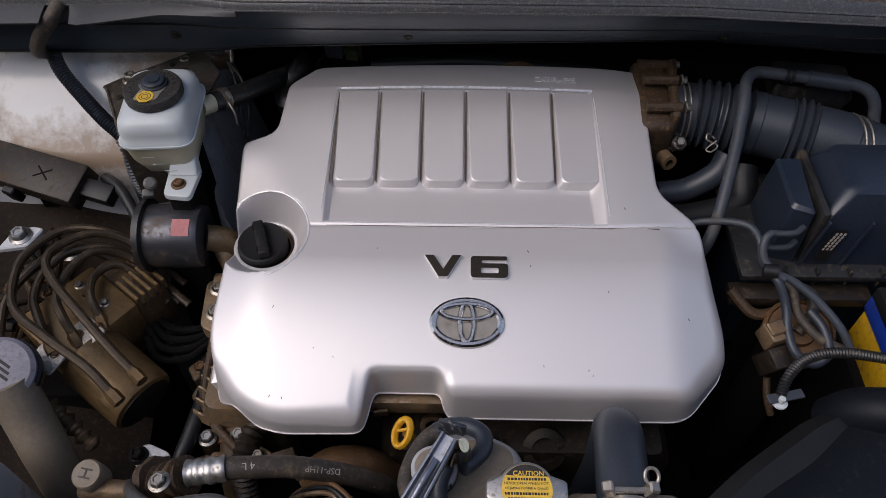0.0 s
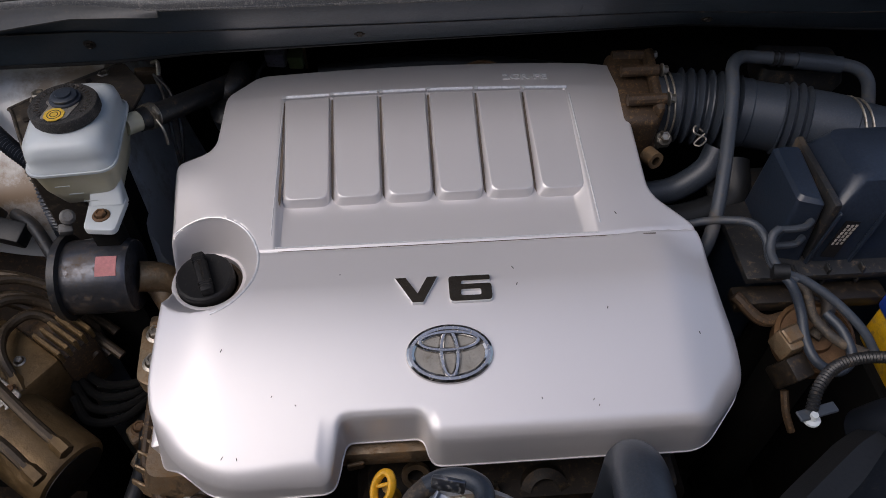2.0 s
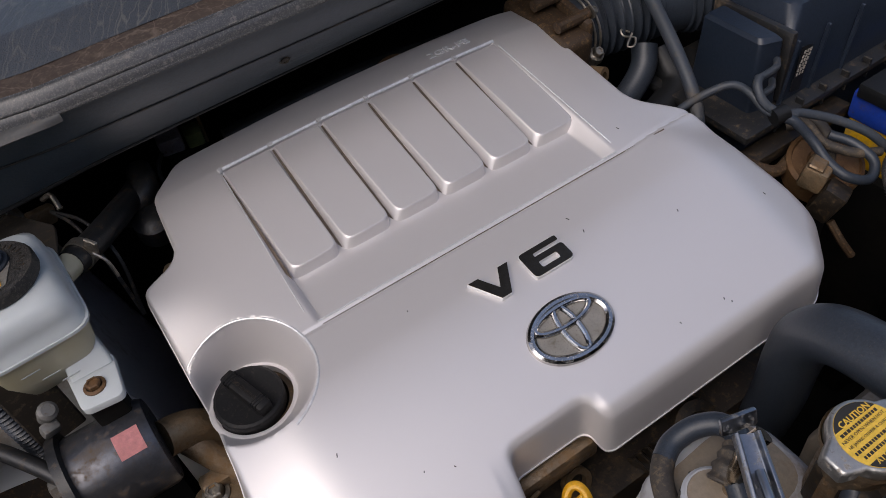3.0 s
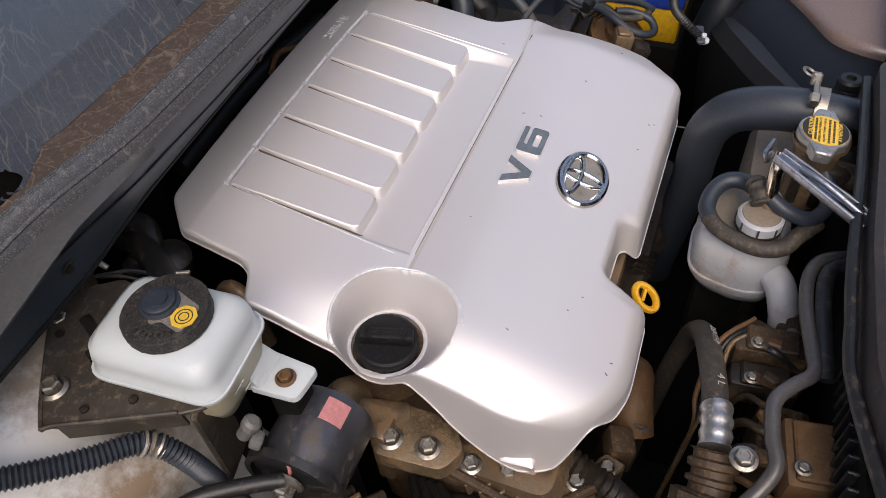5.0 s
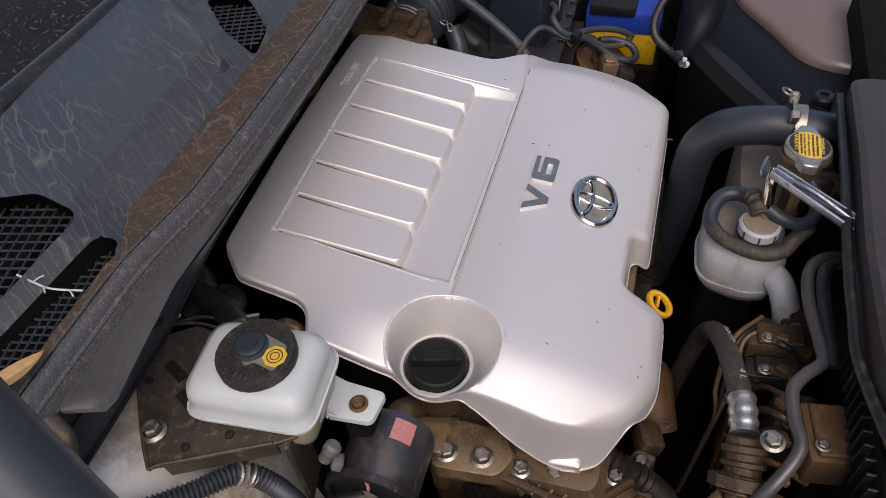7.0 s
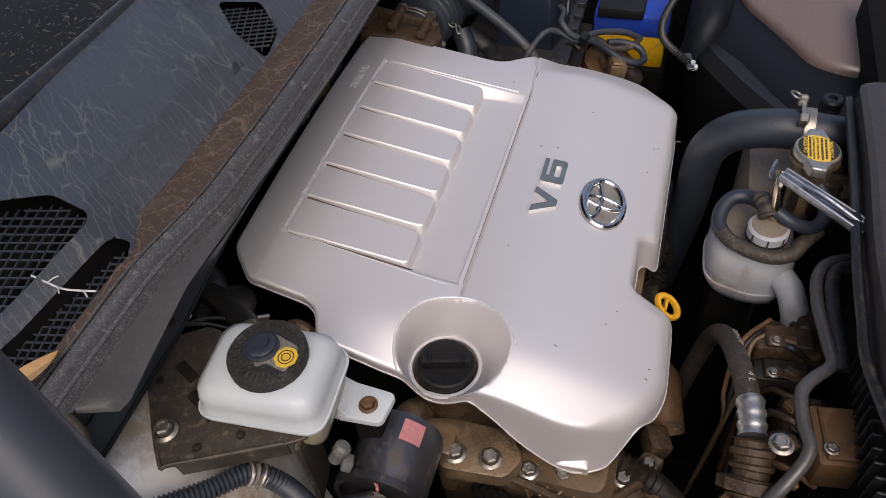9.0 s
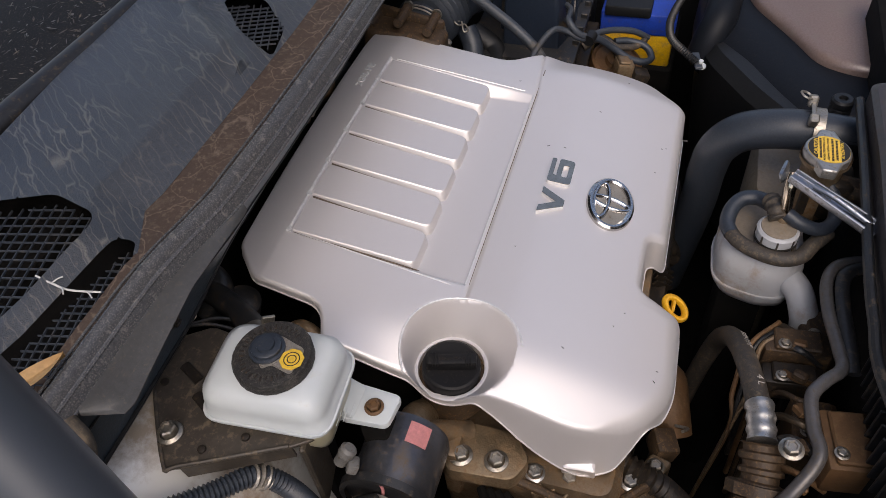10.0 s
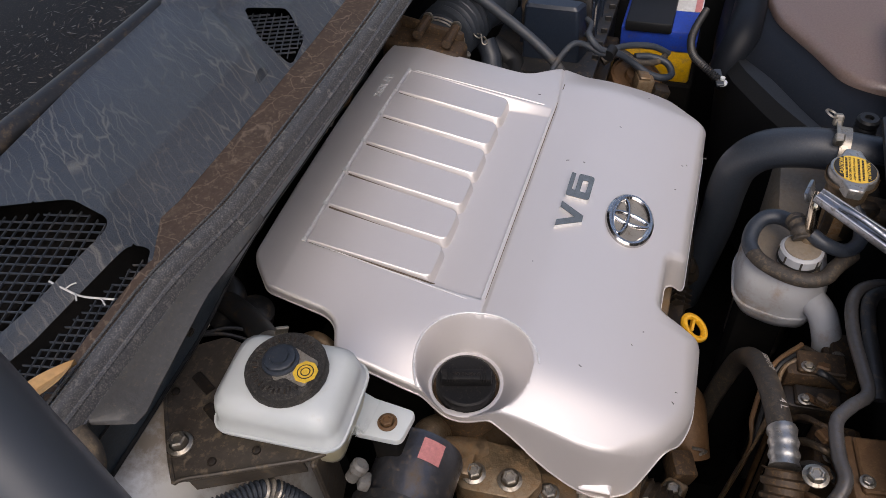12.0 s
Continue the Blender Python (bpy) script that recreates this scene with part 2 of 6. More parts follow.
def add_stain(m, centre, size, colour):
    """A splash of dried mud of a ragged oval shape on a material."""
    n, l = m.node_tree.nodes, m.node_tree.links
    b = n["Principled BSDF"]
    src = b.inputs["Base Color"].links[0].from_socket
    tc = n.new("ShaderNodeTexCoord")
    mp = n.new("ShaderNodeMapping")
    mp.vector_type = "TEXTURE"
    mp.inputs["Location"].default_value, mp.inputs["Scale"].default_value = centre, size
    l.new(tc.outputs["Object"], mp.inputs[0])
    ln = n.new("ShaderNodeVectorMath")
    ln.operation = "LENGTH"
    l.new(mp.outputs[0], ln.inputs[0])
    nz = n.new("ShaderNodeTexNoise")
    nz.inputs["Scale"].default_value, nz.inputs["Detail"].default_value, nz.inputs["Roughness"].default_value = 38, 8, 0.7
    l.new(tc.outputs["Object"], nz.inputs["Vector"])
    su = n.new("ShaderNodeMath")
    su.operation = "MULTIPLY_ADD"
    su.inputs[1].default_value = 2.2
    l.new(nz.outputs[0], su.inputs[0])
    l.new(ln.outputs["Value"], su.inputs[2])
    mr = n.new("ShaderNodeMapRange")
    mr.inputs["From Min"].default_value, mr.inputs["From Max"].default_value = 1.5, 2.3
    mr.inputs["To Min"].default_value, mr.inputs["To Max"].default_value = 0.85, 0.0
    l.new(su.outputs[0], mr.inputs["Value"])
    mx = n.new("ShaderNodeMix")
    mx.data_type = "RGBA"
    l.new(mr.outputs[0], mx.inputs["Factor"])
    l.new(src, mx.inputs[6])
    mx.inputs[7].default_value = (*colour, 1)
    l.new(mx.outputs[2], b.inputs["Base Color"])


add_stain(WHITEP, (-0.60, 0.785, 0.945), (0.22, 0.06, 0.06), (0.20, 0.115, 0.045))
add_stain(WHITEP, (-0.44, 0.885, 1.04), (0.10, 0.045, 0.05), (0.22, 0.16, 0.10))
COWL = mat("silty_cowl_plastic", (0.054, 0.064, 0.080), (0.038, 0.046, 0.057), 0.42, 0, 7, 500, 0.5, (0.12, 0.112, 0.10), 0.14, 30)
add_runs(COWL, 35, (105, 12, 1), (0.20, 0.19, 0.17), 0.55, 0.045, 0.013)
SILT = mat("brown_silt", (0.068, 0.043, 0.030), (0.048, 0.034, 0.027), 0.85, 0, 14, 300, 0.3, (0.13, 0.10, 0.075), 0.28, 26)
add_runs(SILT, 10, (30, 22, 1), (0.22, 0.17, 0.13), 0.5, 0.022, 0.03)
SEAL = mat("dusty_rubber_seal", (0.070, 0.074, 0.082), (0.082, 0.080, 0.078), 0.27, 0, 12, 400, 0.12, (0.20, 0.18, 0.15), 0.22, 110)
FLAPM = mat("grey_dust_flap", (0.062, 0.063, 0.064), (0.048, 0.048, 0.048), 0.5, 0, 10, 300, 0.12, (0.11, 0.095, 0.075), 0.14, 40)
SUPM = mat("dusty_support_plastic", (0.040, 0.034, 0.035), (0.052, 0.043, 0.042), 0.42, 0, 6, 300, 0.05, (0.085, 0.065, 0.055), 0.2, 12)
FENDERP = mat("dusty_brown_paint", (0.21, 0.15, 0.13), (0.18, 0.13, 0.115), 0.28, 0.1, 4, 500, 0.02, (0.17, 0.14, 0.12), 0.22, 9, coat=0.3)
DUCTM = mat("smooth_blue_black_plastic", (0.006, 0.008, 0.012), (0.008, 0.010, 0.014), 0.5, 0, 6, 600, 0.04, (0.03, 0.028, 0.026), 0.06, 20, spec=0.18)
GLASS = mat("dark_windscreen", (0.010, 0.010, 0.010), None, 0.6, 0, 10, 300, 0.0, (0.11, 0.09, 0.075), 0.2, 60, spec=0.2)


# ---- mesh helpers ----
def smooth(me, deg=35):
    me.shade_smooth()
    me.set_sharp_from_angle(angle=radians(deg))
    return me


def part(name, bm, material, parent=None, label="", m=None, deg=35):
    """Links a bmesh as one object under a thing or a part."""
    me = bpy.data.meshes.new(name)
    if m is not None:
        bmesh.ops.transform(bm, matrix=m, verts=bm.verts)
    bmesh.ops.recalc_face_normals(bm, faces=bm.faces)
    bm.to_mesh(me)
    bm.free()
    smooth(me, deg)
    me.materials.append(material)
    ob = new(name, me)
    if parent is not None:
        ob.parent = parent
        ob.matrix_parent_inverse = world_of(parent).inverted()
    if label:
        ob["label"] = label
    return ob


def world_of(ob):
    m = ob.matrix_parent_inverse @ ob.matrix_basis
    return world_of(ob.parent) @ m if ob.parent else ob.matrix_basis.copy()


def thing(name, label, category, loc=(0, 0, 0), group="", kind=""):
    ob = new(name)
    ob.empty_display_size = 0.02
    ob.matrix_basis = Matrix.Translation(loc)
    return tagged(ob, label, category, group, kind)


def rbox(sx, sy, sz, bev=0.004, seg=2, m=None):
    bm = bmesh.new()
    bmesh.ops.create_cube(bm, size=1.0)
    for v in bm.verts:
        v.co = Vector((v.co.x * sx, v.co.y * sy, v.co.z * sz))
    if bev > 0:
        bmesh.ops.bevel(bm, geom=bm.edges[:], offset=min(bev, 0.45 * min(sx, sy, sz)), segments=seg, affect="EDGES", profile=0.5)
    if m is not None:
        bmesh.ops.transform(bm, matrix=m, verts=bm.verts)
    return bm


def lathe(profile, n=40, m=None, wob=None):
    """Turns (radius, height) pairs round z; wob(angle, radius, height) may change the radius."""
    bm = bmesh.new()
    rings = []
    for r, z in profile:
        if r < 1e-6:
            rings.append([bm.verts.new((0, 0, z))])
        else:
            rings.append([bm.verts.new(((wob(2 * math.pi * i / n, r, z) if wob else r) * math.cos(2 * math.pi * i / n),
                                        (wob(2 * math.pi * i / n, r, z) if wob else r) * math.sin(2 * math.pi * i / n), z)) for i in range(n)])
    for a, b in zip(rings, rings[1:]):
        for i in range(n):
            j = (i + 1) % n
            if len(a) == 1 and len(b) > 1:
                bm.faces.new((a[0], b[i], b[j]))
            elif len(b) == 1 and len(a) > 1:
                bm.faces.new((a[i], a[j], b[0]))
            elif len(a) > 1:
                bm.faces.new((a[i], a[j], b[j], b[i]))
    if m is not None:
        bmesh.ops.transform(bm, matrix=m, verts=bm.verts)
    return bm


def axis_pose(p, q):
    """A pose at p whose z points to q."""
    return Matrix.Translation(p) @ (Vector(q) - Vector(p)).to_track_quat("Z", "Y").to_matrix().to_4x4()


def spline(pts, per=10):
    """A Catmull-Rom line through the points."""
    P = [Vector(p) for p in pts]
    P = [2 * P[0] - P[1]] + P + [2 * P[-1] - P[-2]]
    out = []
    for i in range(1, len(P) - 2):
        for k in range(per):
            t = k / per
            a, b, c, d = P[i - 1:i + 3]
            out.append(0.5 * (2 * b + (c - a) * t + (2 * a - 5 * b + 4 * c - d) * t * t + (3 * b - a - 3 * c + d) * t ** 3))
    return out + [P[-2]]


def tube(pts, r, n=16, per=10, flat=None, hollow=True):
    """A tube along the points; r is a radius or a function of (share, metres) along it; flat squeezes it."""
    L = spline(pts, per) if per > 1 else [Vector(p) for p in pts]
    dist = [0.0]
    for a, b in zip(L, L[1:]):
        dist.append(dist[-1] + (b - a).length)
    bm = bmesh.new()
    rings, up = [], None
    for i, p in enumerate(L):
        d = (L[min(i + 1, len(L) - 1)] - L[max(i - 1, 0)]).normalized()
        if up is None:
            up = Vector((0, 0, 1)) if abs(d.z) < 0.9 else Vector((0, 1, 0))
        up = (up - d * up.dot(d)).normalized()
        side = d.cross(up)
        rad = r(dist[i] / dist[-1], dist[i]) if callable(r) else r
        fa, fb = flat or (1, 1)
        rings.append([bm.verts.new(p + (side * math.cos(2 * math.pi * k / n) * fa + up * math.sin(2 * math.pi * k / n) * fb) * rad) for k in range(n)])
    for a, b in zip(rings, rings[1:]):
        for k in range(n):
            j = (k + 1) % n
            bm.faces.new((a[k], a[j], b[j], b[k]))
    bm.faces.new(list(reversed(rings[0])))
    bm.faces.new(rings[-1])
    return bm


def dense(pts, step):
    """Points every step metres along the spline, for finely ribbed tubes."""
    L = spline(pts, 24)
    out, left = [L[0]], step
    for a, b in zip(L, L[1:]):
        seg = (b - a).length
        pos = 0.0
        while seg - pos >= left:
            pos += left
            out.append(a.lerp(b, pos / seg))
            left = step
        left -= seg - pos
    return out


def ribbed(pts, r, pitch, depth, n=16):
    L = dense(pts, pitch / 4)
    return tube(L, lambda s, d: r + depth * math.cos(2 * math.pi * d / pitch), n, per=1)


def prism(outline, z0, z1, bev=0.0, seg=2, m=None, holes=()):
    bm = bmesh.new()
    f = bm.faces.new([bm.verts.new((x, y, z0)) for x, y in outline])
    r = bmesh.ops.extrude_face_region(bm, geom=[f])
    vs = [e for e in r["geom"] if isinstance(e, bmesh.types.BMVert)]
    bmesh.ops.translate(bm, verts=vs, vec=(0, 0, z1 - z0))
    bmesh.ops.recalc_face_normals(bm, faces=bm.faces)
    if bev:
        top = max(z0, z1)
        es = [e for e in bm.edges if all(abs(v.co.z - top) < 1e-6 for v in e.verts)]
        bmesh.ops.bevel(bm, geom=es, offset=bev, segments=seg, affect="EDGES", profile=0.5)
    if m is not None:
        bmesh.ops.transform(bm, matrix=m, verts=bm.verts)
    return bm


def rounded(poly, rad, seg=6):
    """The closed outline with its corners rounded; rad is one radius or one for each corner."""
    out, n = [], len(poly)
    for i in range(n):
        p, a, b = Vector(poly[i]), Vector(poly[i - 1]), Vector(poly[(i + 1) % n])
        r = rad[i] if isinstance(rad, (list, tuple)) else rad
        u, v = (a - p), (b - p)
        cut = min(r, 0.45 * u.length, 0.45 * v.length)
        s, e = p + u.normalized() * cut, p + v.normalized() * cut
        for k in range(seg + 1):
            t = k / seg
            out.append(tuple((1 - t) ** 2 * s + 2 * t * (1 - t) * p + t * t * e))
    return out


def rect(x0, x1, y0, y1):
    return [(x0, y0), (x1, y0), (x1, y1), (x0, y1)]


def hexbolt(parent, p, q, r=0.007, h=0.006, material=None, name="bolt", washer=True):
    """A flanged hexagon bolt at p that points to q."""
    m = axis_pose(p, q)
    bm = bmesh.new()
    if washer:
        g = lathe([(0, 0), (r * 1.5, 0), (r * 1.5, h * 0.2), (r * 1.1, h * 0.4)], 20)
        me = bpy.data.meshes.new("t")
        g.to_mesh(me)
        g.free()
        bm.from_mesh(me)
        bpy.data.meshes.remove(me)
    g = lathe([(r, h * 0.2), (r, h), (r * 0.82, h * 1.15), (r * 0.6, h * 1.15), (r * 0.5, h * 0.95), (0, h * 0.95)], 6)
    me = bpy.data.meshes.new("t")
    g.to_mesh(me)
    g.free()
    bm.from_mesh(me)
    bpy.data.meshes.remove(me)
    return part(name, bm, material or STEEL, parent, "", m, 25)


def letters(body, size, material, parent, m, name="lettering", extrude=0.0004, bold=0.0, sx=1.0):
    cu = bpy.data.curves.new(name, "FONT")
    cu.body, cu.size, cu.extrude, cu.align_x, cu.align_y, cu.offset = body, size, extrude, "CENTER", "CENTER", bold
    cu.resolution_u = 2
    tmp = new("tmp", cu)
    me = bpy.data.meshes.new_from_object(tmp.evaluated_get(bpy.context.evaluated_depsgraph_get()))
    bpy.data.objects.remove(tmp)
    bpy.data.curves.remove(cu)
    bm = bmesh.new()
    bm.from_mesh(me)
    bpy.data.meshes.remove(me)
    bmesh.ops.transform(bm, matrix=m @ Matrix.Diagonal((sx, 1, 1, 1)), verts=bm.verts)
    return part(name, bm, material, parent)


def clamp_band(parent, p, q, r, w=0.012, material=None, name="clamp", n=32):
    return part(name, lathe([(r, -w / 2), (r + 0.0016, -w / 2), (r + 0.0016, w / 2), (r, w / 2)], n), material or STEEL, parent, "", axis_pose(p, q))


# ---- setting ----
def slab(name, m_, x0, x1, y0, y1, z0, z1, label, category, bev=0.004):
    ob = part(name, rbox(x1 - x0, y1 - y0, z1 - z0, bev, 2, Matrix.Translation(((x0 + x1) / 2, (y0 + y1) / 2, (z0 + z1) / 2))), m_)
    return tagged(ob, label, category, "", "structure")


slab("ground", GROUND, -40, 40, -40, 40, -0.1, 0.0, "dusty brown paved ground under the car", "ground", 0)
slab("bay_floor", DEEP, -0.86, 0.90, 0.10, 1.04, 0.34, 0.36, "undertray of the engine bay, coloured near-black as deep shade", "tray")
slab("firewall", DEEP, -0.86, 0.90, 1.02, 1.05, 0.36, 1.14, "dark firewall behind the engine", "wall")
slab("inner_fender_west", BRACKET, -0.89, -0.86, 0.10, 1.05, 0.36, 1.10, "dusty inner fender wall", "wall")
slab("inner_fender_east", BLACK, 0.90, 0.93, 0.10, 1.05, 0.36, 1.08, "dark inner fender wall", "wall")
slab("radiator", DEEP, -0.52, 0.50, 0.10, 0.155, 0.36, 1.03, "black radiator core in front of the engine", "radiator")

# added out of view to cut skylight from the front, so the skirt darkens
slab("front_blocker", BLOCKER, -6.0, 6.0, -2.6, -2.4, 0.0, 3.6, "unseen dark brown wall added to block light from the front", "wall", 0)

# raised hood over the rear of the bay
hood_m = Matrix.Translation((0, 1.10, 1.38)) @ pose(0, 0, 0, -74, 0, 0)
hood = part("hood", rbox(1.5, 0.95, 0.03, 0.01, 2, hood_m @ Matrix.Translation((0, -0.475, 0))), BRACKET)
tagged(hood, "raised dark hood propped open over the engine", "hood", "", "structure")


def sheet(fn, nu, nv, thick=0.0):
    """A curved sheet: fn(u, v) gives a point for u, v in 0..1."""
    bm = bmesh.new()
    g = [[bm.verts.new(fn(i / nu, j / nv)) for j in range(nv + 1)] for i in range(nu + 1)]
    for i in range(nu):
        for j in range(nv):
            bm.faces.new((g[i][j], g[i + 1][j], g[i + 1][j + 1], g[i][j + 1]))
    if thick:
        bmesh.ops.recalc_face_normals(bm, faces=bm.faces)
        bmesh.ops.solidify(bm, geom=bm.faces[:], thickness=thick)
    return bm


# ---- cowl ----
SEALX = [-0.8, -0.6, -0.49, -0.4, -0.31, -0.2, -0.03, 0.13, 0.29, 0.42, 0.54, 0.8]


def lift(x):
    """How far the cowl rises towards its middle."""
    return float(np.interp(x, SEALX, [-0.003, -0.003, 0, 0.0115, 0.0135, 0.019, 0.023, 0.021, 0.0135, 0.0085, 0, 0]))


def cowl_y(x):
    """Where the seal at the cowl's front edge runs."""
    return float(np.interp(x, SEALX, [0.857, 0.860, 0.857, 0.846, 0.827, 0.818, 0.812, 0.815, 0.826, 0.8235, 0.8285, 0.84]))


def ledge_w(x):
    """Width of the silty ledge behind the seal."""
    return 0.018 + 0.034 * max(0.0, min(1.0, (x + 0.385) / 0.05))


def cowl_top(x, y):
    """Height of the cowl panel."""
    d = y - cowl_y(x)
    return 1.1795 + lift(x) + 0.018 * max(0, min(1, (d - 0.016 - ledge_w(x)) / 0.05)) + 0.012 * max(0, d - 0.12)


cowl = thing("cowl_panel", "grey plastic cowl panel with dried silt and mesh vents", "cowl", (0, 0.95, 1.1), "", "structure")
BIG_VENT = rounded([(-0.348, 0.985), (-0.362, 0.932), (-0.382, 0.926), (-0.457, 0.940), (-0.55, 0.970), (-0.62, 1.0), (-0.62, 1.09), (-0.385, 1.075)], 0.010)
LOW_VENT = rounded([(-0.378, 0.901), (-0.372, 0.886), (-0.396, 0.8765), (-0.483, 0.8815), (-0.62, 0.884), (-0.62, 0.948), (-0.52, 0.930)], 0.008)
SMALL_VENT = rounded([(-0.003, 0.985), (0.007, 0.930), (-0.033, 0.890), (-0.083, 0.883), (-0.063, 0.930)], 0.010)


def inside(p, poly):
    x, y = p
    hit = False
    for (x0, y0), (x1, y1) in zip(poly, poly[1:] + poly[:1]):
        if (y0 > y) != (y1 > y) and x < (x1 - x0) * (y - y0) / (y1 - y0) + x0:
            hit = not hit
    return hit


def nearest(p, poly):
    best, d2 = None, 1e9
    q = Vector(p)
    for a, b in zip(poly, poly[1:] + poly[:1]):
        a, b = Vector(a), Vector(b)
        t = max(0, min(1, (q - a).dot(b - a) / max(1e-12, (b - a).length_squared)))
        c = a + (b - a) * t
        if (c - q).length_squared < d2:
            best, d2 = c, (c - q).length_squared
    return best, math.sqrt(d2)


def cowl_sheet():
    """The panel as a fine sheet with its three openings cut out."""
    bm = bmesh.new()
    h, grid = 0.004, {}
    vents = (BIG_VENT, LOW_VENT, SMALL_VENT)
    nx, ny = int(1.56 / h), int(0.27 / h)
    for i in range(nx + 1):
        for j in range(ny + 1):
            x = -0.78 + i * h
            y = cowl_y(x) + 0.016 + ledge_w(x) + (1.10 - cowl_y(x) - 0.016 - ledge_w(x)) * j / ny
            drop = False
            for v in vents:
                if min(a for a, _ in v) - 0.01 < x < max(a for a, _ in v) + 0.01 and min(b for _, b in v) - 0.01 < y < max(b for _, b in v) + 0.01:
                    c, d = nearest((x, y), v)
                    if d < h * 0.6:
                        x, y = c
                    elif inside((x, y), v):
                        drop = True
            if not drop:
                rib = 0.010 * math.exp(-((x + 0.098 - 0.75 * (y - 0.93)) / 0.012) ** 2) * (0.90 < y < 1.02)
                step = 0.016 * max(0, min(1, (x + 0.02) / 0.05)) * max(0, min(1, (y - 1.0) / 0.02))
                grid[i, j] = bm.verts.new((x, y, cowl_top(x, y) + rib + step))
    for i in range(nx):
        for j in range(ny):
            c = [grid.get(k) for k in ((i, j), (i + 1, j), (i + 1, j + 1), (i, j + 1))]
            if all(c):
                bm.faces.new(c)
    return bm


part("panel", cowl_sheet(), COWL, cowl)
part("silt_ledge", sheet(lambda u, v: (lambda x: (x, cowl_y(x) + 0.018 + ledge_w(x) * v, 1.176 + lift(x) + 0.003 * v + 0.0015 * noise.noise((x * 40, v * 3, 0))))(-0.78 + 1.56 * u), 160, 6, 0.003), SILT, cowl,
     "ledge covered in brown silt")


LOWX = [-0.80, -0.5, -0.39, -0.28, 0.0, 0.35, 0.6, 0.82]
LOWY = [0.858, 0.862, 0.865, 0.880, 0.893, 0.905, 0.878, 0.87]


def low_edge(x):
    return float(np.interp(x, LOWX, LOWY))


def strip(y0, y1, z0, z1, nv=8, bulge=0.0, x0=-0.78, x1=0.80):
    return sheet(lambda u, v: (lambda x: (x, cowl_y(x) + y0 + (y1 - y0) * v, lift(x) + z0 + (z1 - z0) * v + bulge * math.sin(math.pi * v)))(x0 + (x1 - x0) * u), 80, nv, 0.003)


part("rubber_seal", strip(-0.002, 0.020, 1.181, 1.180, 12, 0.011), SEAL, cowl, "dusty grey rubber hood seal")
part("seal_lip", strip(-0.010, 0.0, 1.170, 1.183, 4, 0.003), SEAL, cowl)
part("front_face", sheet(lambda u, v: (lambda x: (x, cowl_y(x) + 0.001 + (low_edge(x) - cowl_y(x) - 0.001) * v ** 1.5, 1.173 + lift(x) - (0.085 + lift(x)) * v))(-0.78 + 1.58 * u), 90, 10, 0.003), COWLFACE, cowl, "dark blue-black plastic front face")
for xa, xb, va, vb in ((0.020, 0.136, 0.40, 0.97), (0.157, 0.188, 0.15, 0.97), (0.236, 0.330, 0.45, 0.90), (0.270, 0.335, 0.12, 0.28), (-0.13, 0.0, 0.72, 0.97)):
    part("raised_pad", sheet(lambda u, v: (lambda x, w: (x, cowl_y(x) - 0.0025 + 0.002 * (v in (0, 1) or u in (0, 1)) + (low_edge(x) - cowl_y(x) - 0.001) * w ** 1.5, 1.1745 + lift(x) - (0.085 + lift(x)) * w))(xa + (xb - xa) * u, va + (vb - va) * v), 10, 6, 0.0015), COWLFACE, cowl)
part("lower_flange", sheet(lambda u, v: (lambda x: (x, low_edge(x) + 0.016 * v, 1.088 - 0.006 * v))(-0.78 + 1.58 * u), 90, 3, 0.003), BLACKD, cowl)
for vv, rr, mm in ((0.45, 0.0012, BLACKD), (0.99, 0.0026, BLACK)):
    part("edge_bead", tube([(x, cowl_y(x) - 0.003 + (low_edge(x) - cowl_y(x) - 0.001) * vv ** 1.5, 1.173 + lift(x) - (0.085 + lift(x)) * vv) for x in [-0.78 + 0.04 * k for k in range(40)]], rr, 8, 3), mm, cowl)
for o, zz, rr in ((-0.0105, 1.1715, 0.0016), (0.0215, 1.1835, 0.0014), (-0.004, 1.1815, 0.0012)):
    part("bead", tube([(x, cowl_y(x) + o, zz + lift(x)) for x in [-0.78 + 0.04 * k for k in range(40)]], rr, 8, 3), SEAL, cowl)
for fx in (-0.405, -0.08, 0.36):
    hexbolt(cowl, (fx, cowl_y(fx) + 0.55 * (low_edge(fx) - cowl_y(fx)) - 0.003, 1.116 + 0.4 * lift(fx)), (fx, cowl_y(fx) - 0.6, 0.9), 0.005, 0.004, BRACKET, "clip")


def flap(x0, x1, w0, w1, name="flap"):
    """A dusty flap that lies forward of the seal, rounded at one end."""
    n_ = 24
    def at(u, v):
        x = x0 + (x1 - x0) * u
        w = (w0 + (w1 - w0) * u) * math.sqrt(max(0.0, min(1.0, 1 - max(0, 1 - (x - x0) / 0.018) ** 2)))
        return (x, cowl_y(x) - 0.011 - w * v, 1.171 + lift(x) - 0.006 * v + 0.001 * math.sin(math.pi * v))
    return part(name, sheet(at, n_, 5, 0.0025), FLAPM, cowl, "dust-grey plastic flap under the seal")


flap(-0.532, -0.30, 0.041, 0.002)
flap(-0.78, -0.565, 0.040, 0.034)


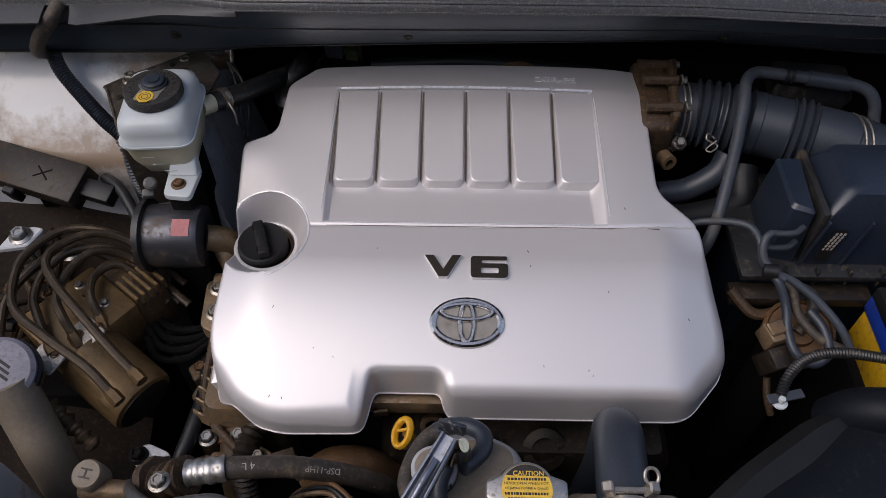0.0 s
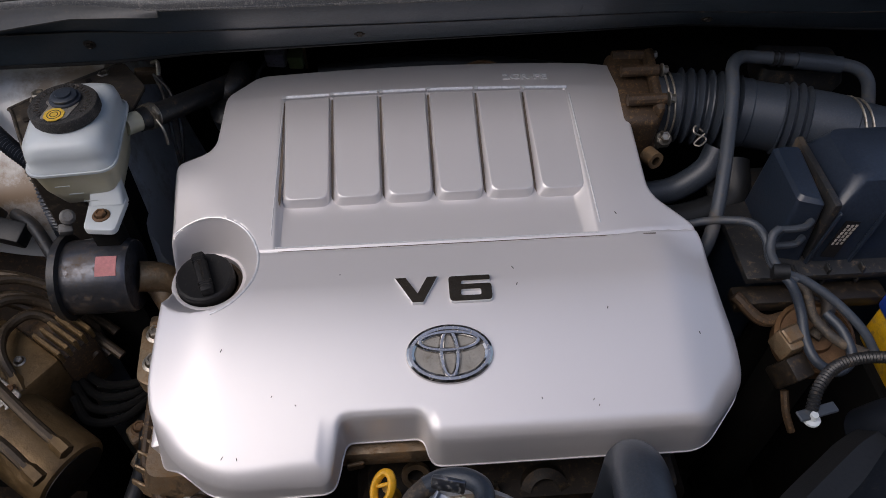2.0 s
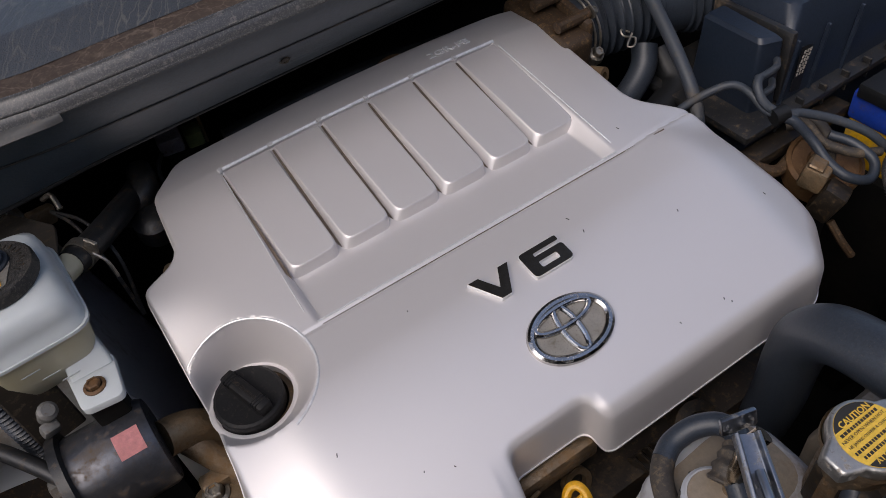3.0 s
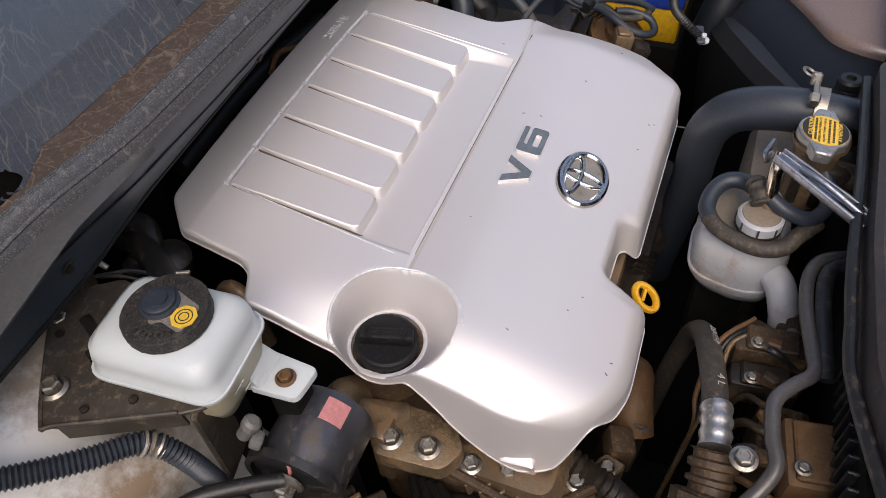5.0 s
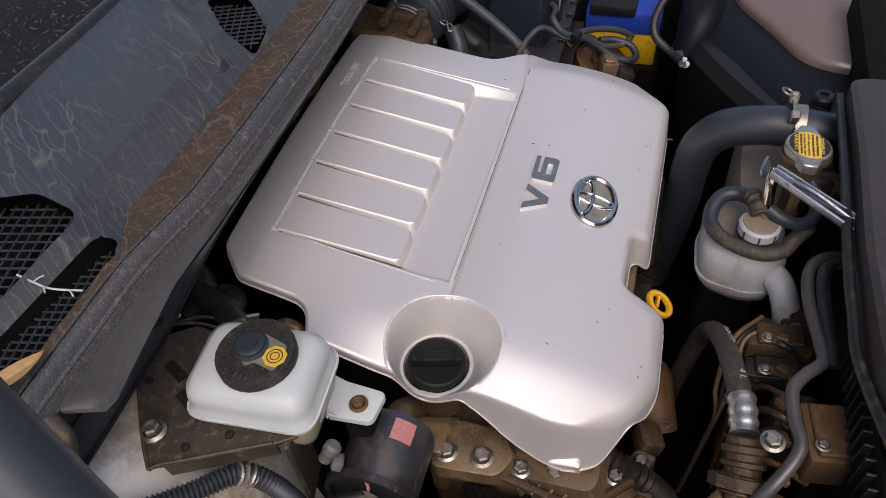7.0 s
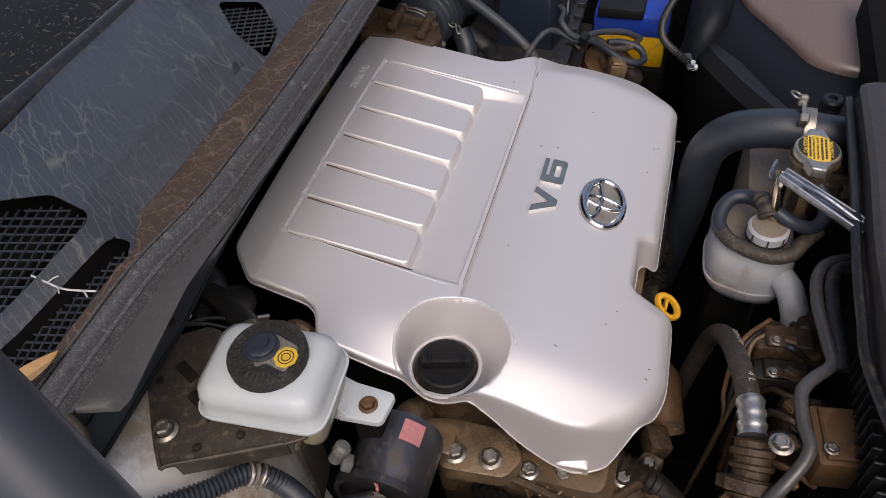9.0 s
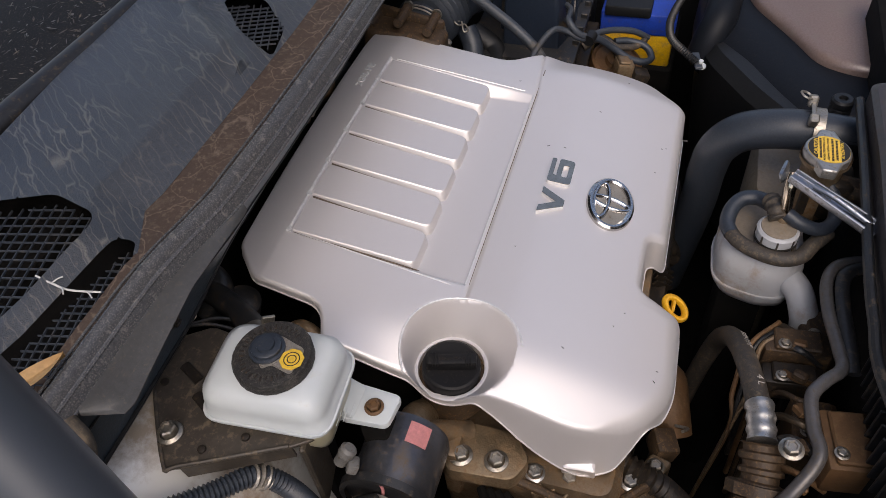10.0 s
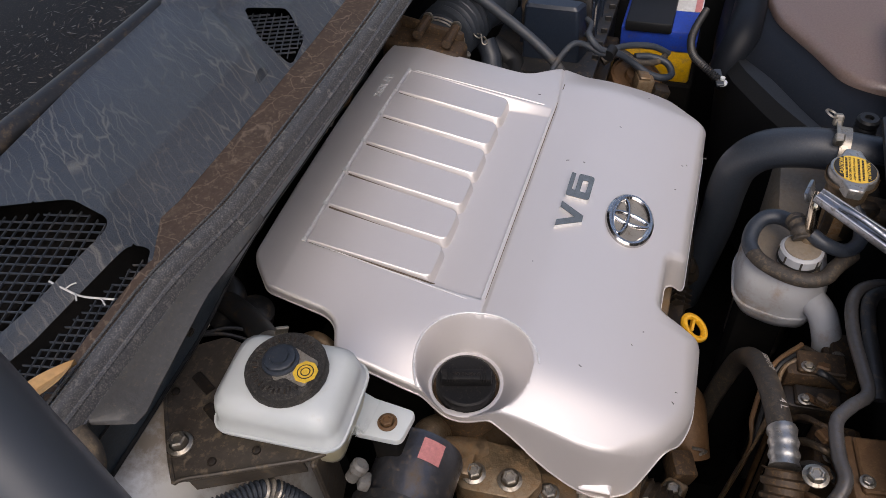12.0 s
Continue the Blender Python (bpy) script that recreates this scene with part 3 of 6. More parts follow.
def mesh_vent(poly, pitch, turn, name):
    """Bars of a square mesh across an opening."""
    bm = bmesh.new()
    cx = sum(p[0] for p in poly) / len(poly)
    cy = sum(p[1] for p in poly) / len(poly)
    for k in range(2):
        a = radians(turn + 90 * k)
        d, s = Vector((math.cos(a), math.sin(a))), Vector((-math.sin(a), math.cos(a)))
        for i in range(-50, 51):
            run = []
            for j in range(-130, 131):
                p = Vector((cx, cy)) + s * (i * pitch) + d * (j * 0.002)
                ok = inside(tuple(p), poly)
                if ok:
                    run.append(p)
                if (not ok or j == 130) and len(run) > 1:
                    a0, b0 = run[0] - d * 0.003, run[-1] + d * 0.003
                    w = s * 0.0005
                    z = cowl_top(cx, cy) - 0.006
                    q = [bm.verts.new((*p2, zz)) for zz in (z, z - 0.002) for p2 in (a0 - w, b0 - w, b0 + w, a0 + w)]
                    bm.faces.new(q[:4])
                    for f in ((0, 1, 5, 4), (1, 2, 6, 5), (2, 3, 7, 6), (3, 0, 4, 7), (7, 6, 5, 4)):
                        bm.faces.new([q[t] for t in f])
                    run = []
                elif not ok:
                    run = []
    return part(name, bm, BLUEGREY, cowl, "fine square plastic mesh", None, 20)


mesh_vent(BIG_VENT, 0.0108, 12, "mesh_vent")
mesh_vent(LOW_VENT, 0.0082, 12, "mesh_vent")
mesh_vent(SMALL_VENT, 0.0092, 20, "mesh_vent")
# near-black sheet paints the shade behind the vent mesh
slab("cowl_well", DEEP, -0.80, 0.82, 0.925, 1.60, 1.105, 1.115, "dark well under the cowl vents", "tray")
slab("windscreen_base", GLASS, -0.80, 0.82, 1.12, 1.60, 1.19, 1.20, "dark lower edge of the windscreen with leaf litter", "windscreen")
part("windscreen_seal", tube([(-0.80, 1.17, 1.20), (-0.4, 1.135, 1.205), (0, 1.105, 1.21), (0.4, 1.135, 1.205), (0.80, 1.17, 1.20)], 0.017, 12), BLACKD, cowl, "black rubber strip at the windscreen")

def litter():
    """Dry leaf bits and stalks at the foot of the windscreen."""
    rnd = random.Random(11)
    bm = bmesh.new()
    for _ in range(800):
        x, y = rnd.uniform(-0.5, 0.25), rnd.uniform(1.135, 1.30)
        a, l, w = rnd.uniform(0, 6.28), rnd.uniform(0.0015, 0.006), rnd.uniform(0.0004, 0.0016)
        d, s = Vector((math.cos(a), math.sin(a), rnd.uniform(-0.2, 0.3))), Vector((-math.sin(a), math.cos(a), 0.2))
        p = Vector((x, y, 1.2025 + rnd.uniform(0, 0.004)))
        bm.faces.new([bm.verts.new(p + d * l * u + s * w * v) for u, v in ((-1, -0.3), (0, -1), (1, -0.2), (1, 0.2), (0, 1), (-1, 0.3))])
    return bm


tagged(part("leaf_litter", litter(), PLATE), "dry leaf crumbs at the foot of the windscreen", "litter", "", "stuff")

# ---- engine cover ----
OUTLINE = rounded([(-0.224, 0.909), (0.269, 0.914), (0.270, 0.692), (0.324, 0.641), (0.340, 0.500), (0.338, 0.462), (0.285, 0.407), (-0.018, 0.407),
                   (-0.026, 0.432), (-0.114, 0.432), (-0.126, 0.376), (-0.238, 0.374), (-0.296, 0.408), (-0.324, 0.470), (-0.318, 0.560), (-0.318, 0.765),
                   (-0.272, 0.783), (-0.264, 0.872)],
                  [0.012, 0.014, 0.02, 0.02, 0.05, 0.03, 0.02, 0.012, 0.012, 0.012, 0.012, 0.03, 0.04, 0.05, 0.015, 0.01, 0.02, 0.01], 7)
OILC, OILR = (-0.277, 0.614), 0.0685
HOLE, HOLER = (-0.2755, 0.629), 0.0400


def sstep(a, b, v):
    t = np.clip((v - a) / (b - a), 0, 1)
    return t * t * (3 - 2 * t)


def cover_plain(x, y):
    """Height of the cover before panels and recesses."""
    x, y = np.asarray(x, float), np.asarray(y, float)
    z = np.where(y > 0.63, 0.981 + (0.213 - 0.6 * x * x) * (np.minimum(y, 0.862) - 0.63 + 0.12 * np.maximum(0, y - 0.862)), 0.981 - 0.03 * np.maximum(0, 0.63 - y) - 0.72 * np.maximum(0, 0.575 - y) ** 1.56)
    front = 1 - sstep(0.60, 0.66, y)
    soft = lambda v: 0.007 * np.logaddexp(0, v / 0.007)
    z = z - front * 0.42 * soft(x - 0.268) - 0.10 * soft(x - 0.225) * (1 - front)
    crease = lambda v: 0.009 * np.logaddexp(0, v / 0.009)
    z = z - (1 - sstep(0.66, 0.76, y)) * 0.34 * crease(-0.264 - x)
    return z


def cover_z(x, y):
    z = cover_plain(x, y)
    inx = np.clip((x + 0.1905) / 0.006, 0, 1) * np.clip((0.1945 - 0.030 * (y - 0.63) - x) / (0.004 + 0.012 * np.clip((0.857 - y) / 0.15, 0, 1)), 0, 1)
    fd = np.interp(y, [0.634, 0.6345, 0.700, 0.853, 0.857, 0.8571], [0, 0.005, 0.0135, 0.005, 0.004, 0.0])
    z = z - fd * inx
    seam = np.interp(x, [-0.22, 0.2, 0.33], [0.628, 0.630, 0.643])
    z = z - 0.0022 * np.exp(-((y - seam) / 0.0016) ** 2) * (np.abs(x - 0.05) < 0.30)
    s = np.ones_like(z)
    for _ in range(14):
        s = (np.hypot(x - HOLE[0] - (OILC[0] - HOLE[0]) * s, y - HOLE[1] - (OILC[1] - HOLE[1]) * s) - HOLER - 0.003) / (OILR - HOLER - 0.003)
    bowl = 0.932 + 0.050 * np.maximum(0, s)
    z = np.where(s < 1.12, np.minimum(z, bowl), z)
    return z


def edge_radius(X, Y):
    """Radius of the rounding along the cover's edge."""
    fr = 1 - sstep(0.54, 0.63, Y)
    R = 0.0035 + 0.0185 * fr
    R = R - 0.010 * fr * sstep(-0.135, -0.12, X) * (1 - sstep(0.26, 0.30, X)) * (1 - sstep(0.46, 0.52, Y))
    R = R - 0.005 * sstep(-0.125, -0.115, X) * (1 - sstep(-0.025, -0.015, X)) * (1 - sstep(0.46, 0.52, Y))
    R = R - 0.018 * (1 - sstep(-0.31, -0.28, X)) * fr * sstep(0.42, 0.46, Y)
    R = R - 0.006 * (1 - sstep(-0.24, -0.10, X)) * fr * (1 - sstep(0.42, 0.46, Y))
    return np.maximum(R, 0.004)


def skirt_low(x, y, z):
    """Height of the skirt's lower edge."""
    if y > 0.60:
        return z - 0.008
    if x < -0.12:
        edge = 0.846 + 0.034 * max(0, min(1, (x + 0.322) / 0.08)) + 0.034 * math.exp(-((x + 0.283) / 0.020) ** 2) * max(0, min(1, (0.44 - y) / 0.02))
        return min(z - 0.008, edge + max(0, y - 0.465) / 0.10 * 0.076)
    if x < -0.02:
        return 0.885
    return 0.866 + max(0, y - 0.42) * 0.42 if x > 0.2 else 0.868


def cover_skirt():
    """The wall round the cover, with a thin lip at its foot."""
    P = [Vector(p) for p in OUTLINE]
    pts = []
    for a, b in zip(P, P[1:] + P[:1]):
        k = max(1, round((b - a).length / 0.003))
        pts += [a.lerp(b, i / k) for i in range(k)]
    N = len(pts)
    nrm = []
    for i in range(N):
        t = pts[(i + 1) % N] - pts[i - 1]
        nrm.append(Vector((t.y, -t.x)).normalized())
    area = sum(pts[i - 1].x * pts[i].y - pts[i].x * pts[i - 1].y for i in range(N))
    if area < 0:
        nrm = [-q for q in nrm]
    for _ in range(3):
        nrm = [(nrm[i - 1] + nrm[i] * 2 + nrm[(i + 1) % N]).normalized() for i in range(N)]
    tops, lows = [], []
    for p in pts:
        z = float(cover_z(np.array(p.x), np.array(p.y))) - 0.8 * float(edge_radius(np.array(p.x), np.array(p.y)))
        tops.append(z)
        lows.append(skirt_low(p.x, p.y, z))
    for _ in range(5):
        lows = [(lows[i - 1] + lows[i] * 2 + lows[(i + 1) % N]) / 4 for i in range(N)]
    bm = bmesh.new()
    rings = []
    for d in (0.005, 0.0035, 0.002, 0.001):
        ring = []
        for p, o in zip(pts, nrm):
            a, b = p.x - o.x * d, p.y - o.y * d
            R = float(edge_radius(np.array(a), np.array(b)))
            q = max(0, 1 - d / R)
            ring.append(bm.verts.new((a, b, float(cover_z(np.array(a), np.array(b))) - R * (1 - math.sqrt(1 - q * q * 0.96)) - 0.0004)))
        rings.append(ring)
    for k in range(9):
        s = min(1, k / 6)
        ring = []
        for p, o, zt, zl in zip(pts, nrm, tops, lows):
            fl = (0.004 + 0.007 * max(0, min(1, (-0.27 - p.x) / 0.04)) * max(0, min(1, (0.58 - p.y) / 0.04))) * min(1, max(0, zt - zl) / 0.06)
            w = o * (fl * s + (0.0010 if k >= 7 else 0))
            ring.append(bm.verts.new((p.x + w.x, p.y + w.y, zt + (zl - zt) * s - (0.0016 if k == 8 else 0))))
        rings.append(ring)
    for a, b in zip(rings, rings[1:]):
        for i in range(N):
            j = (i + 1) % N
            bm.faces.new((a[i], a[j], b[j], b[i]))
    return bm


def cover_body():
    h = 0.002
    x0, y0 = -0.34, 0.375
    nx, ny = 345, 272
    X, Y = np.meshgrid(x0 + h * np.arange(nx), y0 + h * np.arange(ny), indexing="ij")
    P = np.array(OUTLINE)
    Q = np.roll(P, -1, 0)
    best = np.full(X.shape, 1e9)
    NX, NY, inn = X.copy(), Y.copy(), np.zeros(X.shape, bool)
    for (ax, ay), (bx, by) in zip(P, Q):
        L2 = (bx - ax) ** 2 + (by - ay) ** 2
        if L2 < 1e-12:
            continue
        t = np.clip(((X - ax) * (bx - ax) + (Y - ay) * (by - ay)) / L2, 0, 1)
        cx, cy = ax + t * (bx - ax), ay + t * (by - ay)
        d = np.hypot(X - cx, Y - cy)
        m = d < best
        best, NX, NY = np.where(m, d, best), np.where(m, cx, NX), np.where(m, cy, NY)
        if ay != by:
            inn ^= ((ay > Y) != (by > Y)) & (X < (bx - ax) * (Y - ay) / (by - ay) + ax)
    hole = np.hypot(X - HOLE[0], Y - HOLE[1])
    keep = (inn | (best < 0.5 * h)) & (hole > HOLER)
    snap = best < 0.5 * h
    X, Y = np.where(snap, NX, X), np.where(snap, NY, Y)
    D = np.where(snap, 0, best)
    R = edge_radius(X, Y)
    q = np.clip(1 - D / R, 0, 1)
    Z = cover_z(X, Y) - R * (1 - np.sqrt(1 - q * q * 0.96))
    idx = -np.ones(X.shape, int)
    idx[keep] = np.arange(keep.sum())
    verts = np.stack([X[keep], Y[keep], Z[keep]], 1).tolist()
    c = np.stack([idx[:-1, :-1], idx[1:, :-1], idx[1:, 1:], idx[:-1, 1:]], -1).reshape(-1, 4)
    faces = c[(c >= 0).all(1)].tolist()
    bm = bmesh.new()
    vs = [bm.verts.new(v) for v in verts]
    for f in faces:
        bm.faces.new([vs[k] for k in f])
    loose = [v for v in bm.verts if not v.link_faces]
    bmesh.ops.delete(bm, geom=loose, context="VERTS")
    return bm


cover = thing("engine_cover", "silver painted plastic engine cover with raised ribs", "engine cover", (0, 0.62, 0.9))
part("body", cover_body(), SILVER, cover, "", None, 40)
part("skirt", cover_skirt(), SILVER, cover, "", None, 60)


def cover_at(x, y, lift=0.0):
    """A pose on the cover's skin, with x to the right and z off the skin."""
    e = 0.004
    z = float(cover_plain(x, y))
    n_ = Vector((-(float(cover_plain(x + e, y)) - float(cover_plain(x - e, y))) / (2 * e), -(float(cover_plain(x, y + e)) - float(cover_plain(x, y - e))) / (2 * e), 1)).normalized()
    xx = (Vector((1, 0, 0)) - n_ * n_.x).normalized()
    yy = n_.cross(xx)
    r = Matrix((xx, yy, n_)).transposed().to_4x4()
    return Matrix.Translation((x, y, z)) @ r @ Matrix.Translation((0, 0, lift))


def rib(cx):
    """One raised pad: flat back, rounded front corners, sloping flanks."""
    w, l0, l1 = 0.0291, -0.0755, 0.0755
    out = rounded([(-w * 0.94 + 0.0030, l0 - 0.0075), (w * 0.985, l0 - 0.0075), (w, l1), (-w, l1)], [0.011, 0.012, 0.001, 0.001], 4)
    low_ = rounded([(-w - 0.0040, l0 - 0.0140), (w + 0.0006, l0 - 0.0140), (w + 0.0006, l1), (-w - 0.0030, l1)], [0.014, 0.014, 0.001, 0.001], 4)
    bm = bmesh.new()
    a = [bm.verts.new((x, y, -0.0175)) for x, y in low_]
    b = [bm.verts.new((x, y, -0.0026)) for x, y in [(p[0] * 0.9 + q[0] * 0.1, p[1] * 0.9 + q[1] * 0.1) for p, q in zip(out, low_)]]
    c = [bm.verts.new((x * 0.985, y * 0.995, -0.0013)) for x, y in out]
    d = [bm.verts.new((x * 0.955, y * 0.985, -0.0008)) for x, y in out]
    e = [bm.verts.new((x * 0.93, y * 0.975, -0.0008)) for x, y in out]
    n_ = len(out)
    for p, q in ((a, b), (b, c), (c, d), (d, e)):
        for i in range(n_):
            j = (i + 1) % n_
            bm.faces.new((p[i], p[j], q[j], q[i]))
    bm.faces.new(e)
    return part("rib", bm, SILVER, cover, "", cover_at(cx, 0.7805), 22)


for i in range(6):
    rib(-0.1565 + 0.0635 * i)
    gx = -0.1565 + 0.0635 * i - 0.0305
    # thin brown strip along the left foot of the rib
    part("groove_line", prism([(-0.0013, -0.074), (0.0010, -0.080), (0.0016, -0.02), (0.0012, 0.074), (-0.0008, 0.074), (-0.0016, 0.01)], -0.0006, 0.0006), GROOVE, cover, "", cover_at(gx - 0.0008, 0.7805) @ pose(0, 0, -0.0080, 3.2, 0, 0))
    # bright strips and notches paint the highlight along the panel's edges
    part("panel_edge_shine", rbox(0.0575, 0.0042, 0.0026, 0.0006, 1, cover_at(gx + 0.0310, 0.8580, 0.0008) @ pose(0, 0, 0, 38, 0, 0)), SILVER_SHINE, cover)
    part("edge_notch", prism([(-0.0018, -0.0035), (0.0018, -0.0035), (0.0028, 0.0022), (-0.0028, 0.0022)], -0.001, 0.0022), SILVER_SHINE, cover, "", cover_at(gx, 0.8585))
part("panel_edge_shine", rbox(0.384, 0.0020, 0.0016, 0.0006, 1, cover_at(0.003, 0.6335, 0.0004)), SILVER_SHINE, cover)
part("panel_edge_shine", rbox(0.0022, 0.205, 0.0016, 0.0006, 1, cover_at(0.1955, 0.748, 0.0) @ pose(0, 0, 0, 0, 0, 2)), SILVER_SHINE, cover)
part("panel_edge_shine", rbox(0.0012, 0.20, 0.0012, 0.0004, 1, cover_at(-0.1915, 0.748, 0.0) @ pose(0, 0, 0, 0, 0, -2)), SILVER_SHINE, cover)
part("groove_line", prism([(-0.0012, -0.05), (0.0016, -0.06), (0.0022, 0.0), (0.0016, 0.105), (-0.0012, 0.105)], -0.004, -0.0028), GROOVE, cover, "", cover_at(-0.1880, 0.750))
part("seam_line", prism([(-0.19, -0.0010), (0.26, -0.0006), (0.26, 0.0006), (-0.19, 0.0010)], -0.002, -0.0012), GROOVE, cover, "", cover_at(0.004, 0.6298))

# badge letters
v_pts = [(-0.0255, 0.0165), (-0.0135, 0.0165), (-0.0005, -0.0050), (0.0115, 0.0165), (0.0235, 0.0165), (0.0055, -0.0165), (-0.0065, -0.0165)]
# letter sides take the brighter silver as painted shine
letter = part("letter_v", prism(v_pts, -0.001, 0.0042, 0.0004, 1), SILVER_SHINE, cover, "bright-sided letter V with dark chrome face", cover_at(-0.0255, 0.5615), 20)
part("face", prism([(x * 0.97, y * 0.97) for x, y in v_pts], 0.0040, 0.0046), DARKCHROME, letter, "", cover_at(-0.0255, 0.5615), 20)


def six(z0, z1):
    """A wide figure six cut from two strokes."""
    bm = bmesh.new()
    # ring round the lower opening, as quads between matching points
    hole = rounded(rect(-0.011, 0.012, -0.0095, -0.0015), 0.002, 3)
    lower_ = rounded(rect(-0.0245, 0.0245, -0.0165, 0.0055), [0.006, 0.006, 0.004, 0.001], 3)
    for zz in (z1,):
        a = [bm.verts.new((*p, zz)) for p in lower_]
        b = [bm.verts.new((*p, zz)) for p in hole]
        a2 = [bm.verts.new((*p, z0)) for p in lower_]
        b2 = [bm.verts.new((*p, z0)) for p in hole]
        n_ = len(a)
        for i in range(n_):
            j = (i + 1) % n_
            bm.faces.new((a[i], a[j], b[j], b[i]))
            bm.faces.new((a[i], a2[i], a2[j], a[j]))
            bm.faces.new((b[j], b2[j], b2[i], b[i]))
    top = rounded([(-0.0245, 0.0053), (-0.0245, 0.0165), (0.0235, 0.0165), (0.0235, 0.0100), (-0.010, 0.0100), (-0.010, 0.0053)], [0.0002, 0.010, 0.002, 0.002, 0.003, 0.0002], 4)
    g = prism(top, z0, z1)
    me = bpy.data.meshes.new("t")
    g.to_mesh(me)
    g.free()
    bm.from_mesh(me)
    bpy.data.meshes.remove(me)
    return bm


figure = part("figure_six", six(-0.001, 0.0042), SILVER_SHINE, cover, "bright-sided figure 6 with dark chrome face", cover_at(0.0335, 0.5605), 20)
part("face", six(0.0040, 0.0046), DARKCHROME, figure, "", cover_at(0.0335, 0.5605) @ Matrix.Diagonal((0.98, 0.97, 1, 1)), 20)


def ellipse_ring(a, b, w, h_, n=56, phase=0.0):
    """An oval band with a rounded section."""
    bm = bmesh.new()
    rings = []
    for i in range(n):
        t = 2 * math.pi * i / n
        p, nrm = Vector((a * math.cos(t), b * math.sin(t), 0)), Vector((b * math.cos(t), a * math.sin(t), 0)).normalized()
        rings.append([bm.verts.new(p + nrm * (w * math.cos(s)) + Vector((0, 0, h_ * math.sin(s)))) for s in (k * math.pi / 5 for k in range(6))])
    for i in range(n):
        for k in range(5):
            bm.faces.new((rings[i][k], rings[i][k + 1], rings[(i + 1) % n][k + 1], rings[(i + 1) % n][k]))
    return bm


EMB = cover_at(0.005, 0.488, 0.0)
emblem = part("emblem", prism([(0.0445 * math.cos(2 * math.pi * i / 48), 0.0295 * math.sin(2 * math.pi * i / 48)) for i in range(48)], -0.006, 0.0012), BADGE, cover,
              "oval chrome emblem on a dusty silver backing", EMB)
part("ring", ellipse_ring(0.0425, 0.0280, 0.0052, 0.0056), CHROME, emblem, "", EMB)
part("ring", ellipse_ring(0.0320, 0.0100, 0.0038, 0.0046), CHROME, emblem, "", EMB @ Matrix.Translation((0, 0.0135, 0.0008)))
part("ring", ellipse_ring(0.0090, 0.0250, 0.0038, 0.0046), CHROME, emblem, "", EMB @ Matrix.Translation((0, 0, 0.0004)))
letters("2GR-FE", 0.0155, SILVER_SHINE, cover, cover_at(0.136, 0.8795, 0.0004), "engine_code", 0.0009, 0.0003, 1.25)
# nicks in the paint
nick = random.Random(4)
nick_xy = [(0.160, 0.428), (0.155, 0.434), (-0.113, 0.590), (0.085, 0.588), (0.087, 0.565), (0.185, 0.53), (-0.185, 0.455), (-0.16, 0.445), (0.22, 0.66), (-0.24, 0.505), (0.10, 0.438), (0.285, 0.50),
           (-0.235, 0.40), (-0.22, 0.398)]
for x, y in nick_xy:
    l_ = nick.uniform(0.002, 0.006)
    part("paint_nick", rbox(0.0009, 0.7 * l_, 0.0004, 0, 1, cover_at(x, y, 0.0) @ pose(0, 0, 0.0002, 0, 0, nick.uniform(-40, 40))), INK, cover)

part("recess_ring", lathe([(0.0388, -0.008), (0.0394, 0.0008), (0.0412, 0.0014), (0.0450, 0.0004)], 56), SILVER, cover, "", Matrix.Translation((HOLE[0], HOLE[1], 0.932)))
rim_pts = [(OILC[0] + (OILR + 0.0010) * math.cos(radians(a)), OILC[1] + (OILR + 0.0010) * math.sin(radians(a))) for a in range(-72, 126, 4)]
rim_pts = [p for p in rim_pts if p[0] > -0.316]
# thin bright tube paints the highlight on the recess rim
part("recess_rim_shine", tube([(x, y, float(cover_plain(x, y)) - 0.0004 - 0.006 * (1 - math.sqrt(1 - max(0, 1 - (x + 0.318) / 0.006) ** 2 * 0.96))) for x, y in rim_pts], 0.0016, 8, 3), SILVER_SHINE, cover)
oil = thing("oil_filler_cap", "black plastic oil filler cap in a silver recess", "oil cap", (-0.276, 0.626, 0.90))
oc = Matrix.Translation((-0.279, 0.627, 0.940)) @ pose(0, 0, 0, 5, 0, 0)
part("neck", lathe([(0.041, -0.06), (0.041, -0.014), (0.0335, -0.012), (0.0335, -0.06)], 40), BROWN, oil, "rusty brown filler neck", Matrix.Translation((HOLE[0], HOLE[1], 0.938)))
part("cap", lathe([(0, -0.012), (0.034, -0.012), (0.0345, 0.000), (0.0335, 0.004), (0.031, 0.0055), (0.020, 0.004), (0, 0.004)], 48,
                  wob=lambda a, r, z: r * (1 + (0.012 if r > 0.033 and math.cos(24 * a) > 0 else 0))), CAPBLACK, oil, "", oc)
part("grip", rbox(0.015, 0.058, 0.016, 0.003, 2), CAPBLACK, oil, "", oc @ pose(0, 0, 0.010, 0, 0, 18))
for k in range(6):
    part("grip_rib", rbox(0.0165, 0.0012, 0.006, 0.0004, 1), CAPBLACK, oil, "", oc @ pose(0, 0, 0.0155, 0, 0, 18) @ Matrix.Translation((0, 0.022 - 0.003 * k if k < 3 else -0.022 + 0.003 * (k - 3), 0)))
letters("ENGINE OIL", 0.006, BRACKET, oil, oc @ pose(0, 0, 0.0183, 0, 0, 108), "cap_lettering", 0.0002)


# ---- left of the engine ----
def smin(vals, k=0.02):
    return -k * math.log(sum(math.exp(-v / k) for v in vals))


def tower_z(x, y):
    return smin([1.052, 1.052 - 1.0 * (0.868 - y), 1.05 - 5.0 * (x + 0.415), 0.945 - 6.0 * (0.765 - y)], 0.010)


